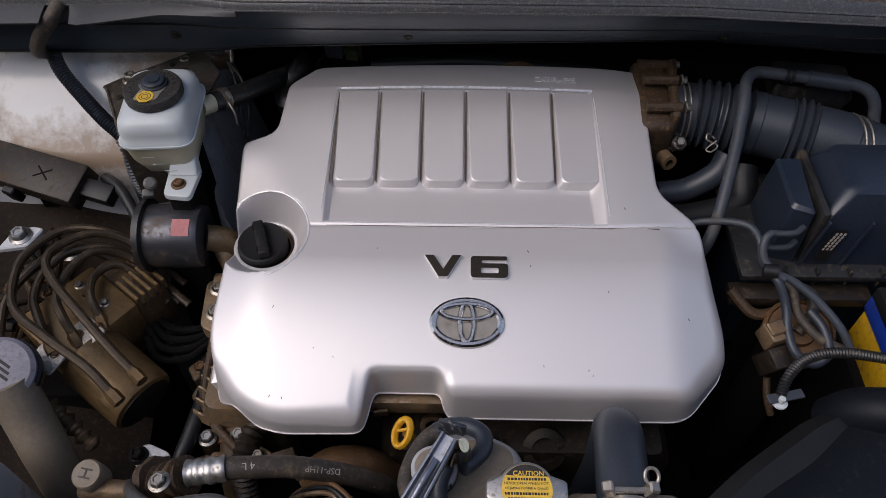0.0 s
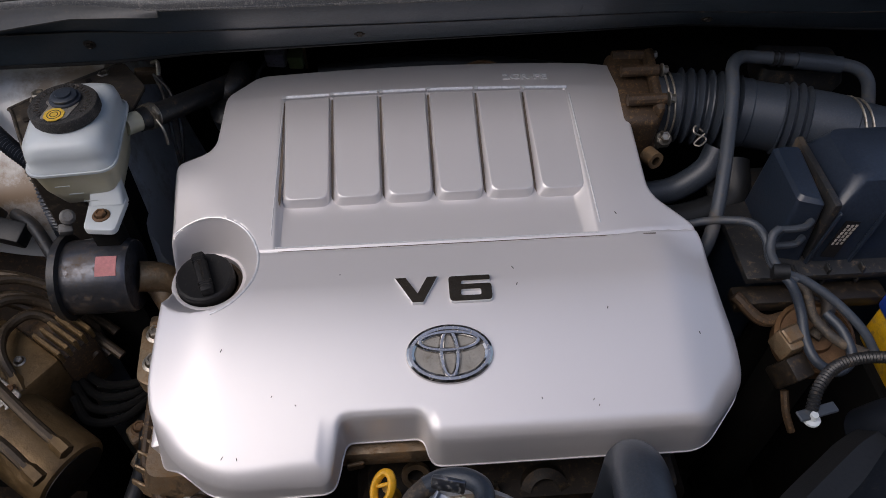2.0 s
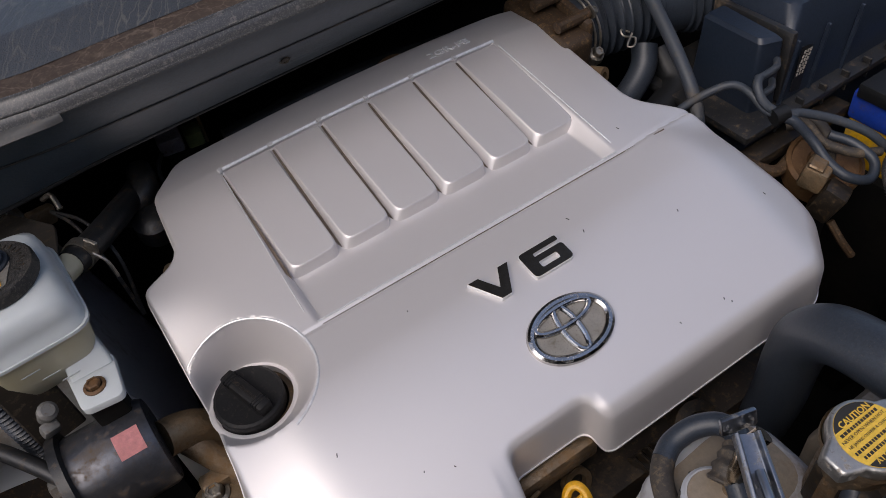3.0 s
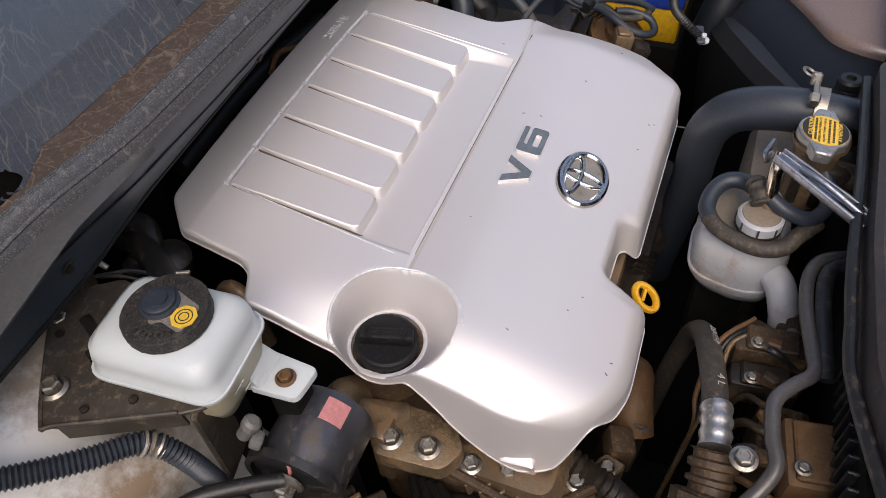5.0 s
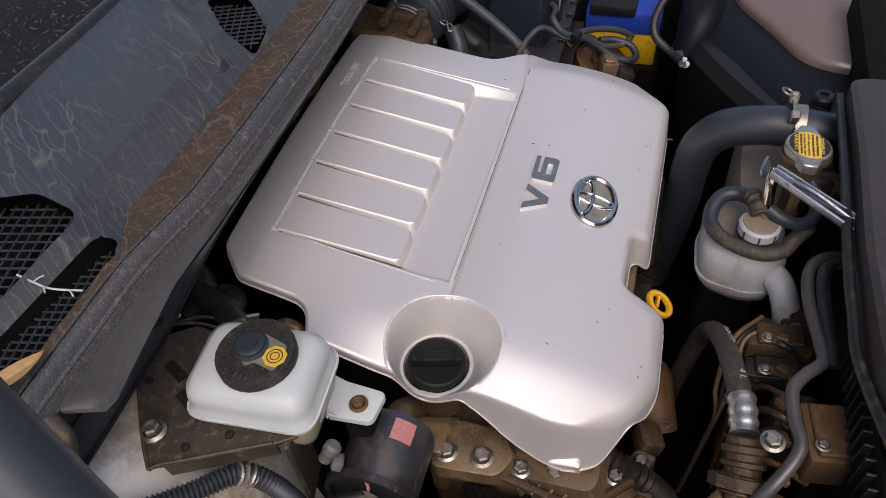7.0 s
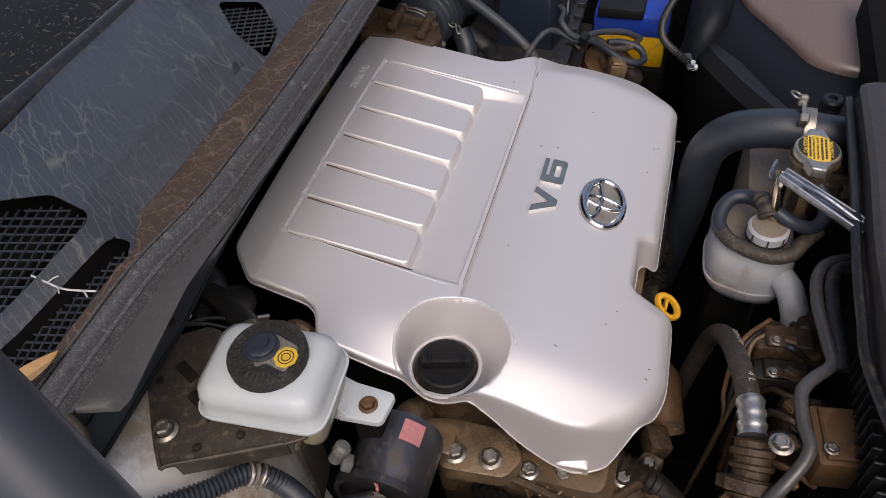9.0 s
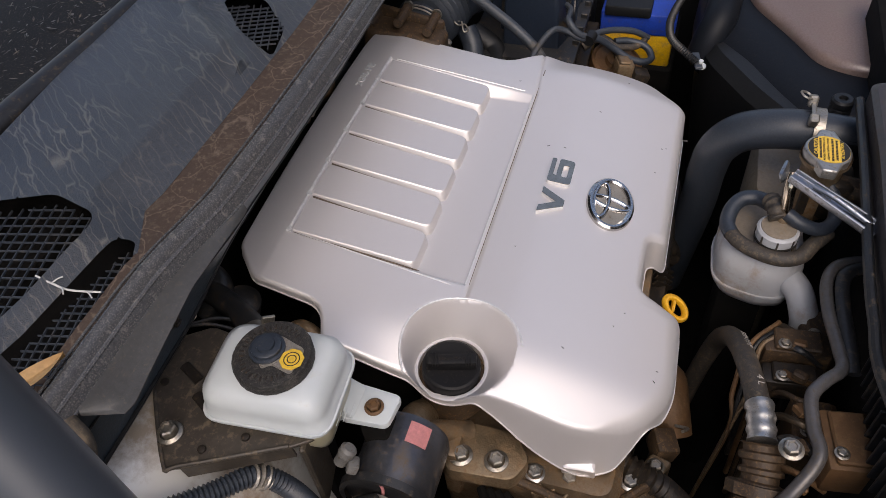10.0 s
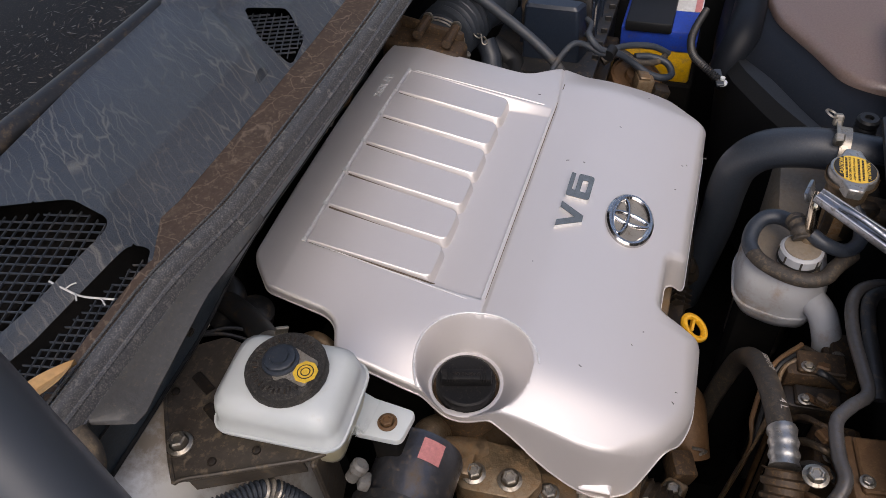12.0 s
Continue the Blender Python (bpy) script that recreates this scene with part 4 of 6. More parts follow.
tower = thing("strut_tower", "white painted strut tower with rust-brown dirt", "strut tower", (-0.62, 0.85, 0.36), "", "structure")
part("shell", sheet(lambda u, v: (lambda x, y: (x, y, max(0.4, tower_z(x, y))))(-0.86 + 0.52 * u, 0.66 + 0.36 * v), 70, 60, 0.004), WHITEP, tower)
hexbolt(tower, (-0.485, 0.838, 1.052), (-0.485, 0.838, 2), 0.0085, 0.011)
hexbolt(tower, (-0.420, 0.891, 1.040), (-0.418, 0.891, 2), 0.0085, 0.011)

plate = thing("reservoir_bracket", "dusty dark steel bracket plate bolted on the strut tower", "bracket", (-0.44, 0.81, 1.05))
part("plate", prism(rounded([(-0.398, 0.914), (-0.448, 0.880), (-0.518, 0.829), (-0.514, 0.812), (-0.468, 0.719), (-0.455, 0.70), (-0.385, 0.70), (-0.36, 0.86)], 0.006), 1.0475, 1.0515, 0.001, 1), PLATE, plate)
part("flange", sheet(lambda u, v: (-0.514 + 0.046 * u + 0.002 * v, 0.812 - 0.093 * u, 1.050 - 0.022 * v), 12, 4, 0.003), PLATE, plate)
for a, b in (((-0.46, 0.80), (-0.44, 0.835)), ((-0.425, 0.84), (-0.412, 0.865))):
    part("pressed_rib", tube([(*a, 1.051), (*b, 1.051)], 0.006, 10, 4, (1, 0.6)), BRACKET, plate)
part("leg", rbox(0.045, 0.006, 0.12, 0.002, 1, pose(-0.445, 0.715, 0.985, 0, 0, 12)), PLATE, plate)
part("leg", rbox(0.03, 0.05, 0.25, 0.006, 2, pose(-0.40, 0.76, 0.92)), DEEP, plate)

# brake fluid reservoir
RC = Matrix.Translation((-0.4135, 0.7525, 0)) @ pose(0, 0, 0, 0, 0, 4)


def loft(rows, m=None, cap=True):
    """Joins closed outlines of equal length, given as (outline, z)."""
    bm = bmesh.new()
    rings = [[bm.verts.new((x, y, z)) for x, y in o] for o, z in rows]
    n_ = len(rings[0])
    for a, b in zip(rings, rings[1:]):
        for i in range(n_):
            j = (i + 1) % n_
            bm.faces.new((a[i], a[j], b[j], b[i]))
    if cap:
        bm.faces.new(list(reversed(rings[0])))
        bm.faces.new(rings[-1])
    if m is not None:
        bmesh.ops.transform(bm, matrix=m, verts=bm.verts)
    return bm


def oblong(hx, hy, r, dx=0.0, dy=0.0):
    return [(x + dx, y + dy) for x, y in rounded(rect(-hx, hx, -hy, hy), r, 5)]


part("foot_boss", loft([(oblong(0.010, 0.020, 0.003), -0.030), (oblong(0.010, 0.018, 0.003), 0.006), (oblong(0.006, 0.014, 0.003), 0.009)], pose(-0.322, 0.466, 0.863, 0, -14, 4)), SILVER, cover)

res = thing("brake_fluid_reservoir", "milky white plastic brake fluid reservoir with black cap", "fluid reservoir", (-0.413, 0.75, 1.05))
tankb = part("upper_body", loft([(oblong(0.046, 0.061, 0.02), 1.060), (oblong(0.0485, 0.0645, 0.022), 1.063), (oblong(0.0485, 0.0645, 0.022), 1.065), (oblong(0.0465, 0.062, 0.022), 1.067),
                                 (oblong(0.0465, 0.062, 0.022), 1.080), (oblong(0.0445, 0.060, 0.022), 1.092), (oblong(0.038, 0.052, 0.022), 1.099), (oblong(0.028, 0.036, 0.02), 1.1025)], RC), TANK, res, "", None, 60)
part("lower_body", loft([(oblong(0.022, 0.034, 0.012, 0.004, -0.004), 0.995), (oblong(0.034, 0.048, 0.014, 0.003, -0.002), 1.004), (oblong(0.0425, 0.058, 0.018), 1.030), (oblong(0.0470, 0.063, 0.02), 1.0605)], RC),
     FLUID, res, "lower half tinted by amber fluid", None, 60)
part("seam_flange", loft([(oblong(0.0505, 0.0665, 0.023), 1.0610), (oblong(0.0505, 0.0665, 0.023), 1.0640)], RC), TANK, res)
CC = Matrix.Translation((-0.412, 0.748, 1.1015)) @ Matrix.Diagonal((1.04, 1.04, 0.70, 1))
rcap = part("cap", lathe([(0, 0), (0.0350, 0), (0.0365, 0.003), (0.0365, 0.016), (0.0350, 0.0195), (0.030, 0.0205), (0.021, 0.0205), (0, 0.0205)], 64,
                         wob=lambda a, r, z: r * (1 + (0.008 if r > 0.036 and math.cos(40 * a) > 0 else 0))), CAPTOP, res, "black cap with raised lettering", CC)
part("button", lathe([(0.0165, 0.0205), (0.0165, 0.0245), (0.0140, 0.0255), (0.0135, 0.0300), (0.0120, 0.0315), (0.0085, 0.0315), (0.0080, 0.0345), (0, 0.0345)], 32,
                     wob=lambda a, r, z: r * (1 + (0.04 if 0.026 < z < 0.031 and math.cos(12 * a) > 0 else 0))), RUBBER, rcap, "", CC @ Matrix.Translation((0.002, 0.005, 0)))
part("bezel", prism(rounded([(-0.012, -0.006), (-0.016, -0.028), (0.012, -0.028), (0.016, -0.010), (0.019, 0.0), (0.0, 0.019), (-0.019, 0)], 0.005), 0.0206, 0.0216), FOIL, rcap, "", CC @ pose(0, 0, 0, 0, 0, -4))
part("warning_sign", prism([(0.0112 * math.cos(math.pi * (i + 0.5) / 4), 0.0112 * math.sin(math.pi * (i + 0.5) / 4)) for i in range(8)], 0.0217, 0.0228), LABELY, rcap, "yellow octagonal brake symbol", CC @ Matrix.Translation((-0.003, -0.0215, 0)))
for rr in (0.0070, 0.0040):
    part("symbol_ring", ellipse_ring(rr, rr, 0.0005, 0.0003, 24), INK, rcap, "", CC @ Matrix.Translation((-0.003, -0.0215, 0.0229)))
for k in range(26):
    a = radians(20 + 262 * k / 25) - radians(55)
    part("lettering_bar", rbox(0.0018, 0.0046, 0.0014, 0.0002, 1), BRACKET, rcap, "", CC @ pose(0, 0, 0, 0, 0, math.degrees(a) - 90) @ Matrix.Translation((0, 0.0265 + 0.0015 * (k % 2), 0.0207)))
tab = part("mounting_tab", prism(rounded([(-0.408, 0.700), (-0.405, 0.652), (-0.368, 0.648), (-0.364, 0.70)], [0.004, 0.008, 0.008, 0.004]), 1.002, 1.010, 0.002, 2), TANK, res)
hexbolt(tab, (-0.388, 0.672, 1.010), (-0.388, 0.672, 2), 0.0068, 0.006, RUST)
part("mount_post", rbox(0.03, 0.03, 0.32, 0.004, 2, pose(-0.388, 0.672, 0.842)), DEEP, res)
part("tab_root", loft([(oblong(0.020, 0.012, 0.004), 0), (oblong(0.016, 0.006, 0.003), 0.034)], pose(-0.386, 0.698, 1.004, -35, 0, 0)), TANK, res)
snsr = part("level_sensor", lathe([(0, -0.012), (0.007, -0.012), (0.0075, 0.0), (0.009, 0.002), (0.009, 0.009), (0.006, 0.012), (0, 0.012)], 18, pose(-0.437, 0.688, 0.992, 35, 15, 20)), PLUGGREY, res, "pale grey sensor plug")
part("plug", rbox(0.016, 0.012, 0.014, 0.003, 2, pose(-0.441, 0.680, 0.981, 25, 15, 20)), PLUGGREY, res)
part("spout", tube([(-0.375, 0.79, 1.045), (-0.362, 0.805, 1.040), (-0.350, 0.82, 1.036)], 0.013, 16, 6), FLUID, res)
for k in range(3):
    part("level_mark", rbox(0.016, 0.0006, 0.0012, 0, 1, pose(-0.425 + 0.012 * k, 0.6898, 1.042 - 0.012 * k, 12, 0, 4)), TANK, res)

wire = thing("sensor_cable", "thin pink and black cable from the reservoir sensor", "cable", (-0.45, 0.66, 0.94))
part("lead", tube([(-0.446, 0.664, 0.978), (-0.445, 0.652, 0.962), (-0.450, 0.650, 0.945), (-0.462, 0.66, 0.935)], 0.0018, 8), PINK, wire)
part("sleeve", tube([(-0.455, 0.652, 0.945), (-0.47, 0.675, 0.95), (-0.50, 0.715, 0.955), (-0.53, 0.74, 0.95)], 0.008, 12), BLACKD, wire)

rh = thing("reservoir_hose", "dark rubber hose clamped to the brake reservoir", "hose", (-0.33, 0.86, 1.0))
part("hose", tube([(-0.362, 0.805, 1.040), (-0.335, 0.835, 1.030), (-0.300, 0.890, 1.010), (-0.275, 0.94, 0.990), (-0.262, 0.99, 0.97), (-0.262, 1.02, 0.96)], 0.0145, 18), BLACKD, rh)
clamp_band(rh, (-0.351, 0.818, 1.036), (-0.335, 0.838, 1.030), 0.0150, 0.012, STEEL)
part("clamp_ear", rbox(0.004, 0.014, 0.020, 0.001, 1, pose(-0.338, 0.808, 1.046, 20, 0, 40)), STEEL, rh)
part("clamp_ear", tube([(-0.340, 0.806, 1.04), (-0.332, 0.797, 1.03), (-0.330, 0.79, 1.012)], 0.0018, 8), STEEL, rh)

cond = thing("corrugated_conduit", "black corrugated cable conduit across the strut tower", "conduit", (-0.55, 0.79, 1.07))
cpts = [(-0.603, 0.872, 1.078), (-0.586, 0.845, 1.062), (-0.556, 0.817, 1.042), (-0.521, 0.786, 1.025), (-0.487, 0.760, 1.008), (-0.478, 0.736, 0.978), (-0.472, 0.722, 0.92), (-0.468, 0.71, 0.86)]
part("sleeve", ribbed(cpts, 0.0098, 0.0046, 0.0013, 16), RUBBER, cond)
part("taped_end", tube([(-0.546, 0.85, 1.172), (-0.556, 0.832, 1.160), (-0.580, 0.828, 1.135), (-0.600, 0.838, 1.105), (-0.606, 0.858, 1.085), (-0.600, 0.871, 1.075)], 0.0100, 14), HOSEGREY, cond)
part("tape_wrap", tube([(-0.489, 0.762, 1.010), (-0.485, 0.757, 1.004), (-0.482, 0.749, 0.996)], lambda s, d: 0.0115 + 0.002 * math.sin(d * 900), 14, 6), FOIL, cond)

rb = thing("relay_box", "dusty black plastic relay box beside the strut tower", "relay box", (-0.63, 0.742, 0.94))
RM = pose(-0.630, 0.742, 0.952, 18, 0, -19)
part("case", rbox(0.165, 0.062, 0.034, 0.004, 2, RM), BRACKET, rb)
part("plug", rbox(0.05, 0.028, 0.022, 0.003, 2, RM @ Matrix.Translation((0.105, 0.002, -0.004))), BLACK, rb)
for a in (35, -35):
    part("cast_mark", rbox(0.030, 0.002, 0.001, 0, 1, RM @ pose(0.02, 0, 0.0172, 0, 0, a)), DEEP, rb)
part("clip", rbox(0.02, 0.012, 0.03, 0.002, 1, RM @ Matrix.Translation((-0.03, -0.036, -0.01))), BLACK, rb)
part("stay", rbox(0.03, 0.03, 0.30, 0.003, 1, pose(-0.64, 0.76, 0.79)), DEEP, rb)

shelf = part("inner_apron", sheet(lambda u, v: (-0.86 + 0.40 * u, 0.20 + 0.55 * v, 0.70 + 0.18 * v ** 1.5 + 0.006 * noise.noise((u * 5, v * 5, 1)) - 0.12 * max(0, u - 0.6)), 30, 30, 0.004), APRON)
tagged(shelf, "grimy brown inner apron below the strut tower", "apron", "", "structure")
pw = part("painted_bracket", prism(rounded([(-0.678, 0.640), (-0.635, 0.648), (-0.622, 0.682), (-0.640, 0.686), (-0.668, 0.672)], 0.006), 0.893, 0.901, 0.002, 1), WHITEP)
tagged(pw, "small bracket with white paint worn off", "bracket")
bd = thing("apron_bolts", "two dirty hexagon bolts on the brown apron", "bolt", (-0.62, 0.67, 0.89))
hexbolt(bd, (-0.650, 0.665, 0.901), (-0.650, 0.6, 2), 0.011, 0.012, ALUCLEAN)
hexbolt(bd, (-0.575, 0.650, 0.885), (-0.575, 0.6, 2), 0.012, 0.012, ALUCLEAN)

# engine mount with the pink tag
mt = thing("engine_mount", "round hydraulic engine mount with a pink tag", "engine mount", (-0.40, 0.648, 0.80))
MX = Matrix.Translation((-0.440, 0.648, 0.929)) @ pose(0, 0, 0, 0, 90, 0)
part("housing", lathe([(0.030, -0.004), (0.044, -0.004), (0.0455, 0.0), (0.0455, 0.068), (0.043, 0.074), (0, 0.074)], 56, MX), MOUNT, mt, "bluish dark metal sleeve")
part("rim", lathe([(0.046, -0.012), (0.052, -0.012), (0.053, -0.003), (0.046, -0.001)], 56, MX), BLACKD, mt)
part("rubber_core", lathe([(0, -0.010), (0.014, -0.010), (0.030, -0.004), (0.045, -0.007)], 40, MX), BLACKD, mt)
part("stay", rbox(0.07, 0.05, 0.45, 0.006, 2, pose(-0.405, 0.66, 0.66)), DEEP, mt)
hexbolt(mt, (-0.452, 0.651, 0.937), (-2, 0.651, 0.937), 0.0105, 0.014, STEEL)
part("tag", sheet(lambda u, v: (-0.399 + 0.024 * u, 0.648 + 0.0466 * math.cos(radians(100 + 30 * v)), 0.929 + 0.0466 * math.sin(radians(100 + 30 * v))), 4, 8, 0.0006), PINK, mt, "faded pink paper tag")
part("arm", tube([(-0.366, 0.648, 0.925), (-0.350, 0.652, 0.918), (-0.335, 0.655, 0.905), (-0.315, 0.655, 0.88)], 0.019, 18, 8), CASTD, mt, "bare aluminium arm")
part("arm", tube([(-0.350, 0.65, 0.905), (-0.335, 0.63, 0.885), (-0.315, 0.60, 0.862)], 0.014, 14, 8), ALU, mt)

mb = thing("mount_bracket", "dirty aluminium engine bracket held by bolts", "bracket", (-0.34, 0.57, 0.85))
part("plate", prism(rounded([(-0.372, 0.615), (-0.366, 0.535), (-0.335, 0.520), (-0.305, 0.545), (-0.305, 0.62)], 0.012), 0.845, 0.868, 0.003, 2), CASTD, mb)
part("web", rbox(0.05, 0.02, 0.10, 0.005, 2, pose(-0.335, 0.612, 0.83)), ALU, mb)
for p in ((-0.347, 0.558), (-0.350, 0.600)):
    hexbolt(mb, (*p, 0.868), (*p, 2), 0.0095, 0.010, STEEL)

# engine under the cover
eng = thing("engine_block", "grimy engine castings under the silver cover", "engine", (0, 0.6, 0.36))
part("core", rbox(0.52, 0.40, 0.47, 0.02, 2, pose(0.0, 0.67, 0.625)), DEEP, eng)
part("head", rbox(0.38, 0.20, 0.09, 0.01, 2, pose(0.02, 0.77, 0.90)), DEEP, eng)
part("valve_cover", loft([(oblong(0.05, 0.105, 0.02), 0.70), (oblong(0.055, 0.11, 0.02), 0.82), (oblong(0.05, 0.10, 0.02), 0.838)], pose(-0.295, 0.525, 0)), ALU, eng, "brown-stained cast cover")
for i, (x, y, z) in enumerate(((-0.325, 0.432, 0.826), (-0.330, 0.475, 0.832), (-0.335, 0.515, 0.836), (-0.300, 0.405, 0.80), (-0.345, 0.405, 0.79))):
    part("boss", lathe([(0, -0.05), (0.014, -0.05), (0.013, 0.0), (0, 0)], 18, Matrix.Translation((x, y, z))), ALU, eng)
    hexbolt(eng, (x, y, z), (x, y, 2), 0.0085, 0.009, STEEL if i < 2 else ALUCLEAN)
for i, (x, y, z) in enumerate(((-0.362, 0.470, 0.800), (-0.372, 0.505, 0.806), (-0.352, 0.372, 0.775), (-0.322, 0.372, 0.79), (-0.270, 0.378, 0.795))):
    part("ear", prism(rounded([(-0.020, -0.012), (0.020, -0.012), (0.014, 0.014), (-0.014, 0.014)], 0.006), -0.03, 0.0, 0.002, 1), ALU, eng, "", pose(x, y, z, 0, 0, 70 - 25 * i))
    hexbolt(eng, (x, y, z), (x, y, 2), 0.0075, 0.008, RUST if i % 2 else STEEL)
for k in range(6):
    part("cooling_rib", rbox(0.004, 0.030, 0.018, 0.0015, 1, pose(-0.352 + 0.001 * k, 0.425 + 0.016 * k, 0.812 + 0.003 * k, 0, 15, 62)), CASTD, eng)
part("gasket_edge", tube([(-0.345, 0.61, 0.862), (-0.352, 0.52, 0.838), (-0.350, 0.44, 0.812), (-0.30, 0.385, 0.80)], 0.006, 10), BROWN, eng)
part("front_casting", loft([(oblong(0.20, 0.03, 0.015), 0.45), (oblong(0.20, 0.035, 0.015), 0.76), (oblong(0.185, 0.03, 0.012), 0.785)], pose(0.09, 0.425, 0)), BRACKET, eng)
part("coil_boss", lathe([(0, 0), (0.032, 0), (0.030, 0.012), (0.018, 0.016), (0.016, 0.004), (0, 0.004)], 28, pose(0.115, 0.408, 0.772, 40, 0, 0)), BRACKET, eng)
for k in range(4):
    part("fin", rbox(0.003, 0.035, 0.012, 0.001, 1, pose(0.03 + 0.010 * k, 0.400, 0.785, 40, 0, 25)), BRACKET, eng)
part("intake_rail", rbox(0.105, 0.02, 0.03, 0.004, 2, pose(-0.07, 0.428, 0.862)), ALU, eng, "dusty casting in the cover's cut-out")
part("lifting_eye", lathe([(0.010, -0.004), (0.017, -0.004), (0.017, 0.004), (0.010, 0.004), (0.010, -0.004)], 24, pose(-0.038, 0.426, 0.797, 60, 0, 0)), ALU, eng)
part("stay", rbox(0.02, 0.004, 0.05, 0.002, 1, pose(-0.105, 0.42, 0.845, 20, 0, 10)), ALU, eng)

dip = thing("dipstick", "yellow ring-handled oil dipstick below the cover's cut-out", "dipstick", (-0.073, 0.392, 0.80))
DM = axis_pose((-0.074, 0.383, 0.866), (-0.42, 0.10, 1.40)) @ pose(0, 0, 0, 0, 0, 20)
part("handle", ellipse_ring(0.0105, 0.0175, 0.0045, 0.006, 40), YELLOW, dip, "yellow ring handle", DM)
part("handle_back", ellipse_ring(0.0105, 0.0175, 0.0045, -0.006, 40), YELLOW, dip, "", DM)
part("web", rbox(0.016, 0.004, 0.008, 0.001, 1, DM @ pose(0, 0.004, 0, 0, 0, 35)), YELLOW, dip)
part("stem", tube([(-0.070, 0.390, 0.850), (-0.066, 0.398, 0.825), (-0.060, 0.408, 0.78), (-0.055, 0.415, 0.70)], lambda s, d: 0.006 - 0.003 * s, 10), YELLOW, dip)

# anti-lock brake unit and its lines
ab = thing("abs_unit", "dusty brown brake modulator block with cylindrical motor", "abs unit", (-0.52, 0.51, 0.75))
AM = pose(-0.535, 0.545, 0.835, 0, 0, -38)
part("block", rbox(0.11, 0.125, 0.10, 0.006, 2, AM), ABSM, ab)
part("controller", rbox(0.11, 0.05, 0.085, 0.006, 2, AM @ Matrix.Translation((0, 0.085, 0.0))), BROWN, ab)
for k in range(5):
    part("connector_rib", rbox(0.05, 0.005, 0.02, 0.001, 1, AM @ Matrix.Translation((0.03, 0.065 + 0.011 * k, 0.048))), ABSM, ab)
m0, m1 = Vector((-0.512, 0.498, 0.845)), Vector((-0.408, 0.424, 0.815))
part("motor", lathe([(0.0, 0), (0.047, 0), (0.047, 0.095), (0.045, 0.100), (0.040, 0.102), (0.038, 0.100), (0.010, 0.100), (0.009, 0.104), (0, 0.104)], 48, axis_pose(m0, m1)), ABSM, ab)
part("motor_end", lathe([(0.0, 0.1025), (0.040, 0.1025), (0.040, 0.1035), (0, 0.1045)], 40, axis_pose(m0, m1)), BRACKET, ab)
for (x, y), a in (((-0.548, 0.468), -30), ((-0.507, 0.512), -38)):
    pl = part("worn_plate", prism(rounded(rect(-0.022, 0.022, -0.016, 0.016), 0.006), 0, 0.003, 0.001, 1), FOIL, ab, "bright worn metal plate", pose(x, y, 0.887, 8, 0, a))
    for d in (-0.011, 0.011):
        hexbolt(pl, (x + d, y + 0.6 * d, 0.890), (x + d, y, 2), 0.005, 0.004, RUST)
part("stay", rbox(0.16, 0.10, 0.30, 0.006, 2, pose(-0.53, 0.52, 0.63)), DEEP, ab)
LINES = [
    [(-0.438, 0.410, 0.900), (-0.475, 0.440, 0.917), (-0.540, 0.480, 0.925), (-0.594, 0.520, 0.925), (-0.614, 0.570, 0.925), (-0.612, 0.615, 0.925), (-0.575, 0.664, 0.920), (-0.51, 0.668, 0.905), (-0.43, 0.64, 0.86)],
    [(-0.415, 0.437, 0.905), (-0.455, 0.470, 0.915), (-0.510, 0.520, 0.928), (-0.556, 0.565, 0.930), (-0.578, 0.600, 0.930), (-0.568, 0.634, 0.925), (-0.530, 0.662, 0.915), (-0.48, 0.66, 0.89), (-0.41, 0.62, 0.85)],
    [(-0.520, 0.500, 0.890), (-0.535, 0.520, 0.915), (-0.552, 0.550, 0.915), (-0.550, 0.60, 0.912), (-0.525, 0.635, 0.908), (-0.48, 0.64, 0.88), (-0.40, 0.59, 0.84)],
    [(-0.548, 0.485, 0.890), (-0.575, 0.525, 0.900), (-0.592, 0.560, 0.902), (-0.588, 0.605, 0.905), (-0.555, 0.640, 0.905), (-0.50, 0.650, 0.885), (-0.42, 0.60, 0.83)],
    [(-0.62, 0.45, 0.86), (-0.628, 0.51, 0.885), (-0.632, 0.56, 0.895), (-0.610, 0.61, 0.90), (-0.57, 0.648, 0.90), (-0.50, 0.645, 0.865)],
    [(-0.495, 0.53, 0.885), (-0.513, 0.56, 0.905), (-0.518, 0.60, 0.900), (-0.49, 0.622, 0.890), (-0.43, 0.59, 0.845)]]
for pts in LINES:
    ln = part("brake_line", tube(pts, 0.0062, 10, 8), LINE, ab)
    d = (Vector(pts[1]) - Vector(pts[0])).normalized()
    part("fitting", lathe([(0, -0.012), (0.009, -0.012), (0.009, 0.004), (0.007, 0.008), (0.006, 0.014), (0, 0.014)], 6, axis_pose(pts[0], pts[1])), ABSM, ln)
for a, b in (((-0.555, 0.43, 0.83), (-0.49, 0.385, 0.80)),):
    part("bleed_nipple", tube([a, tuple((Vector(a) + Vector(b)) / 2), b], lambda s, d: 0.010 + 0.003 * math.cos(d * 400), 12, 12), ALU, ab)
for k in range(4):
    # these lines are near-black to paint the shade low in the bay
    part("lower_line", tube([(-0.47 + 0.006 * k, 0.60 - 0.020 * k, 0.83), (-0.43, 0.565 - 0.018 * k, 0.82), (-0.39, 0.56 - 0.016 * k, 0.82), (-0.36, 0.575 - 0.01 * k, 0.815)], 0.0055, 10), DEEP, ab)

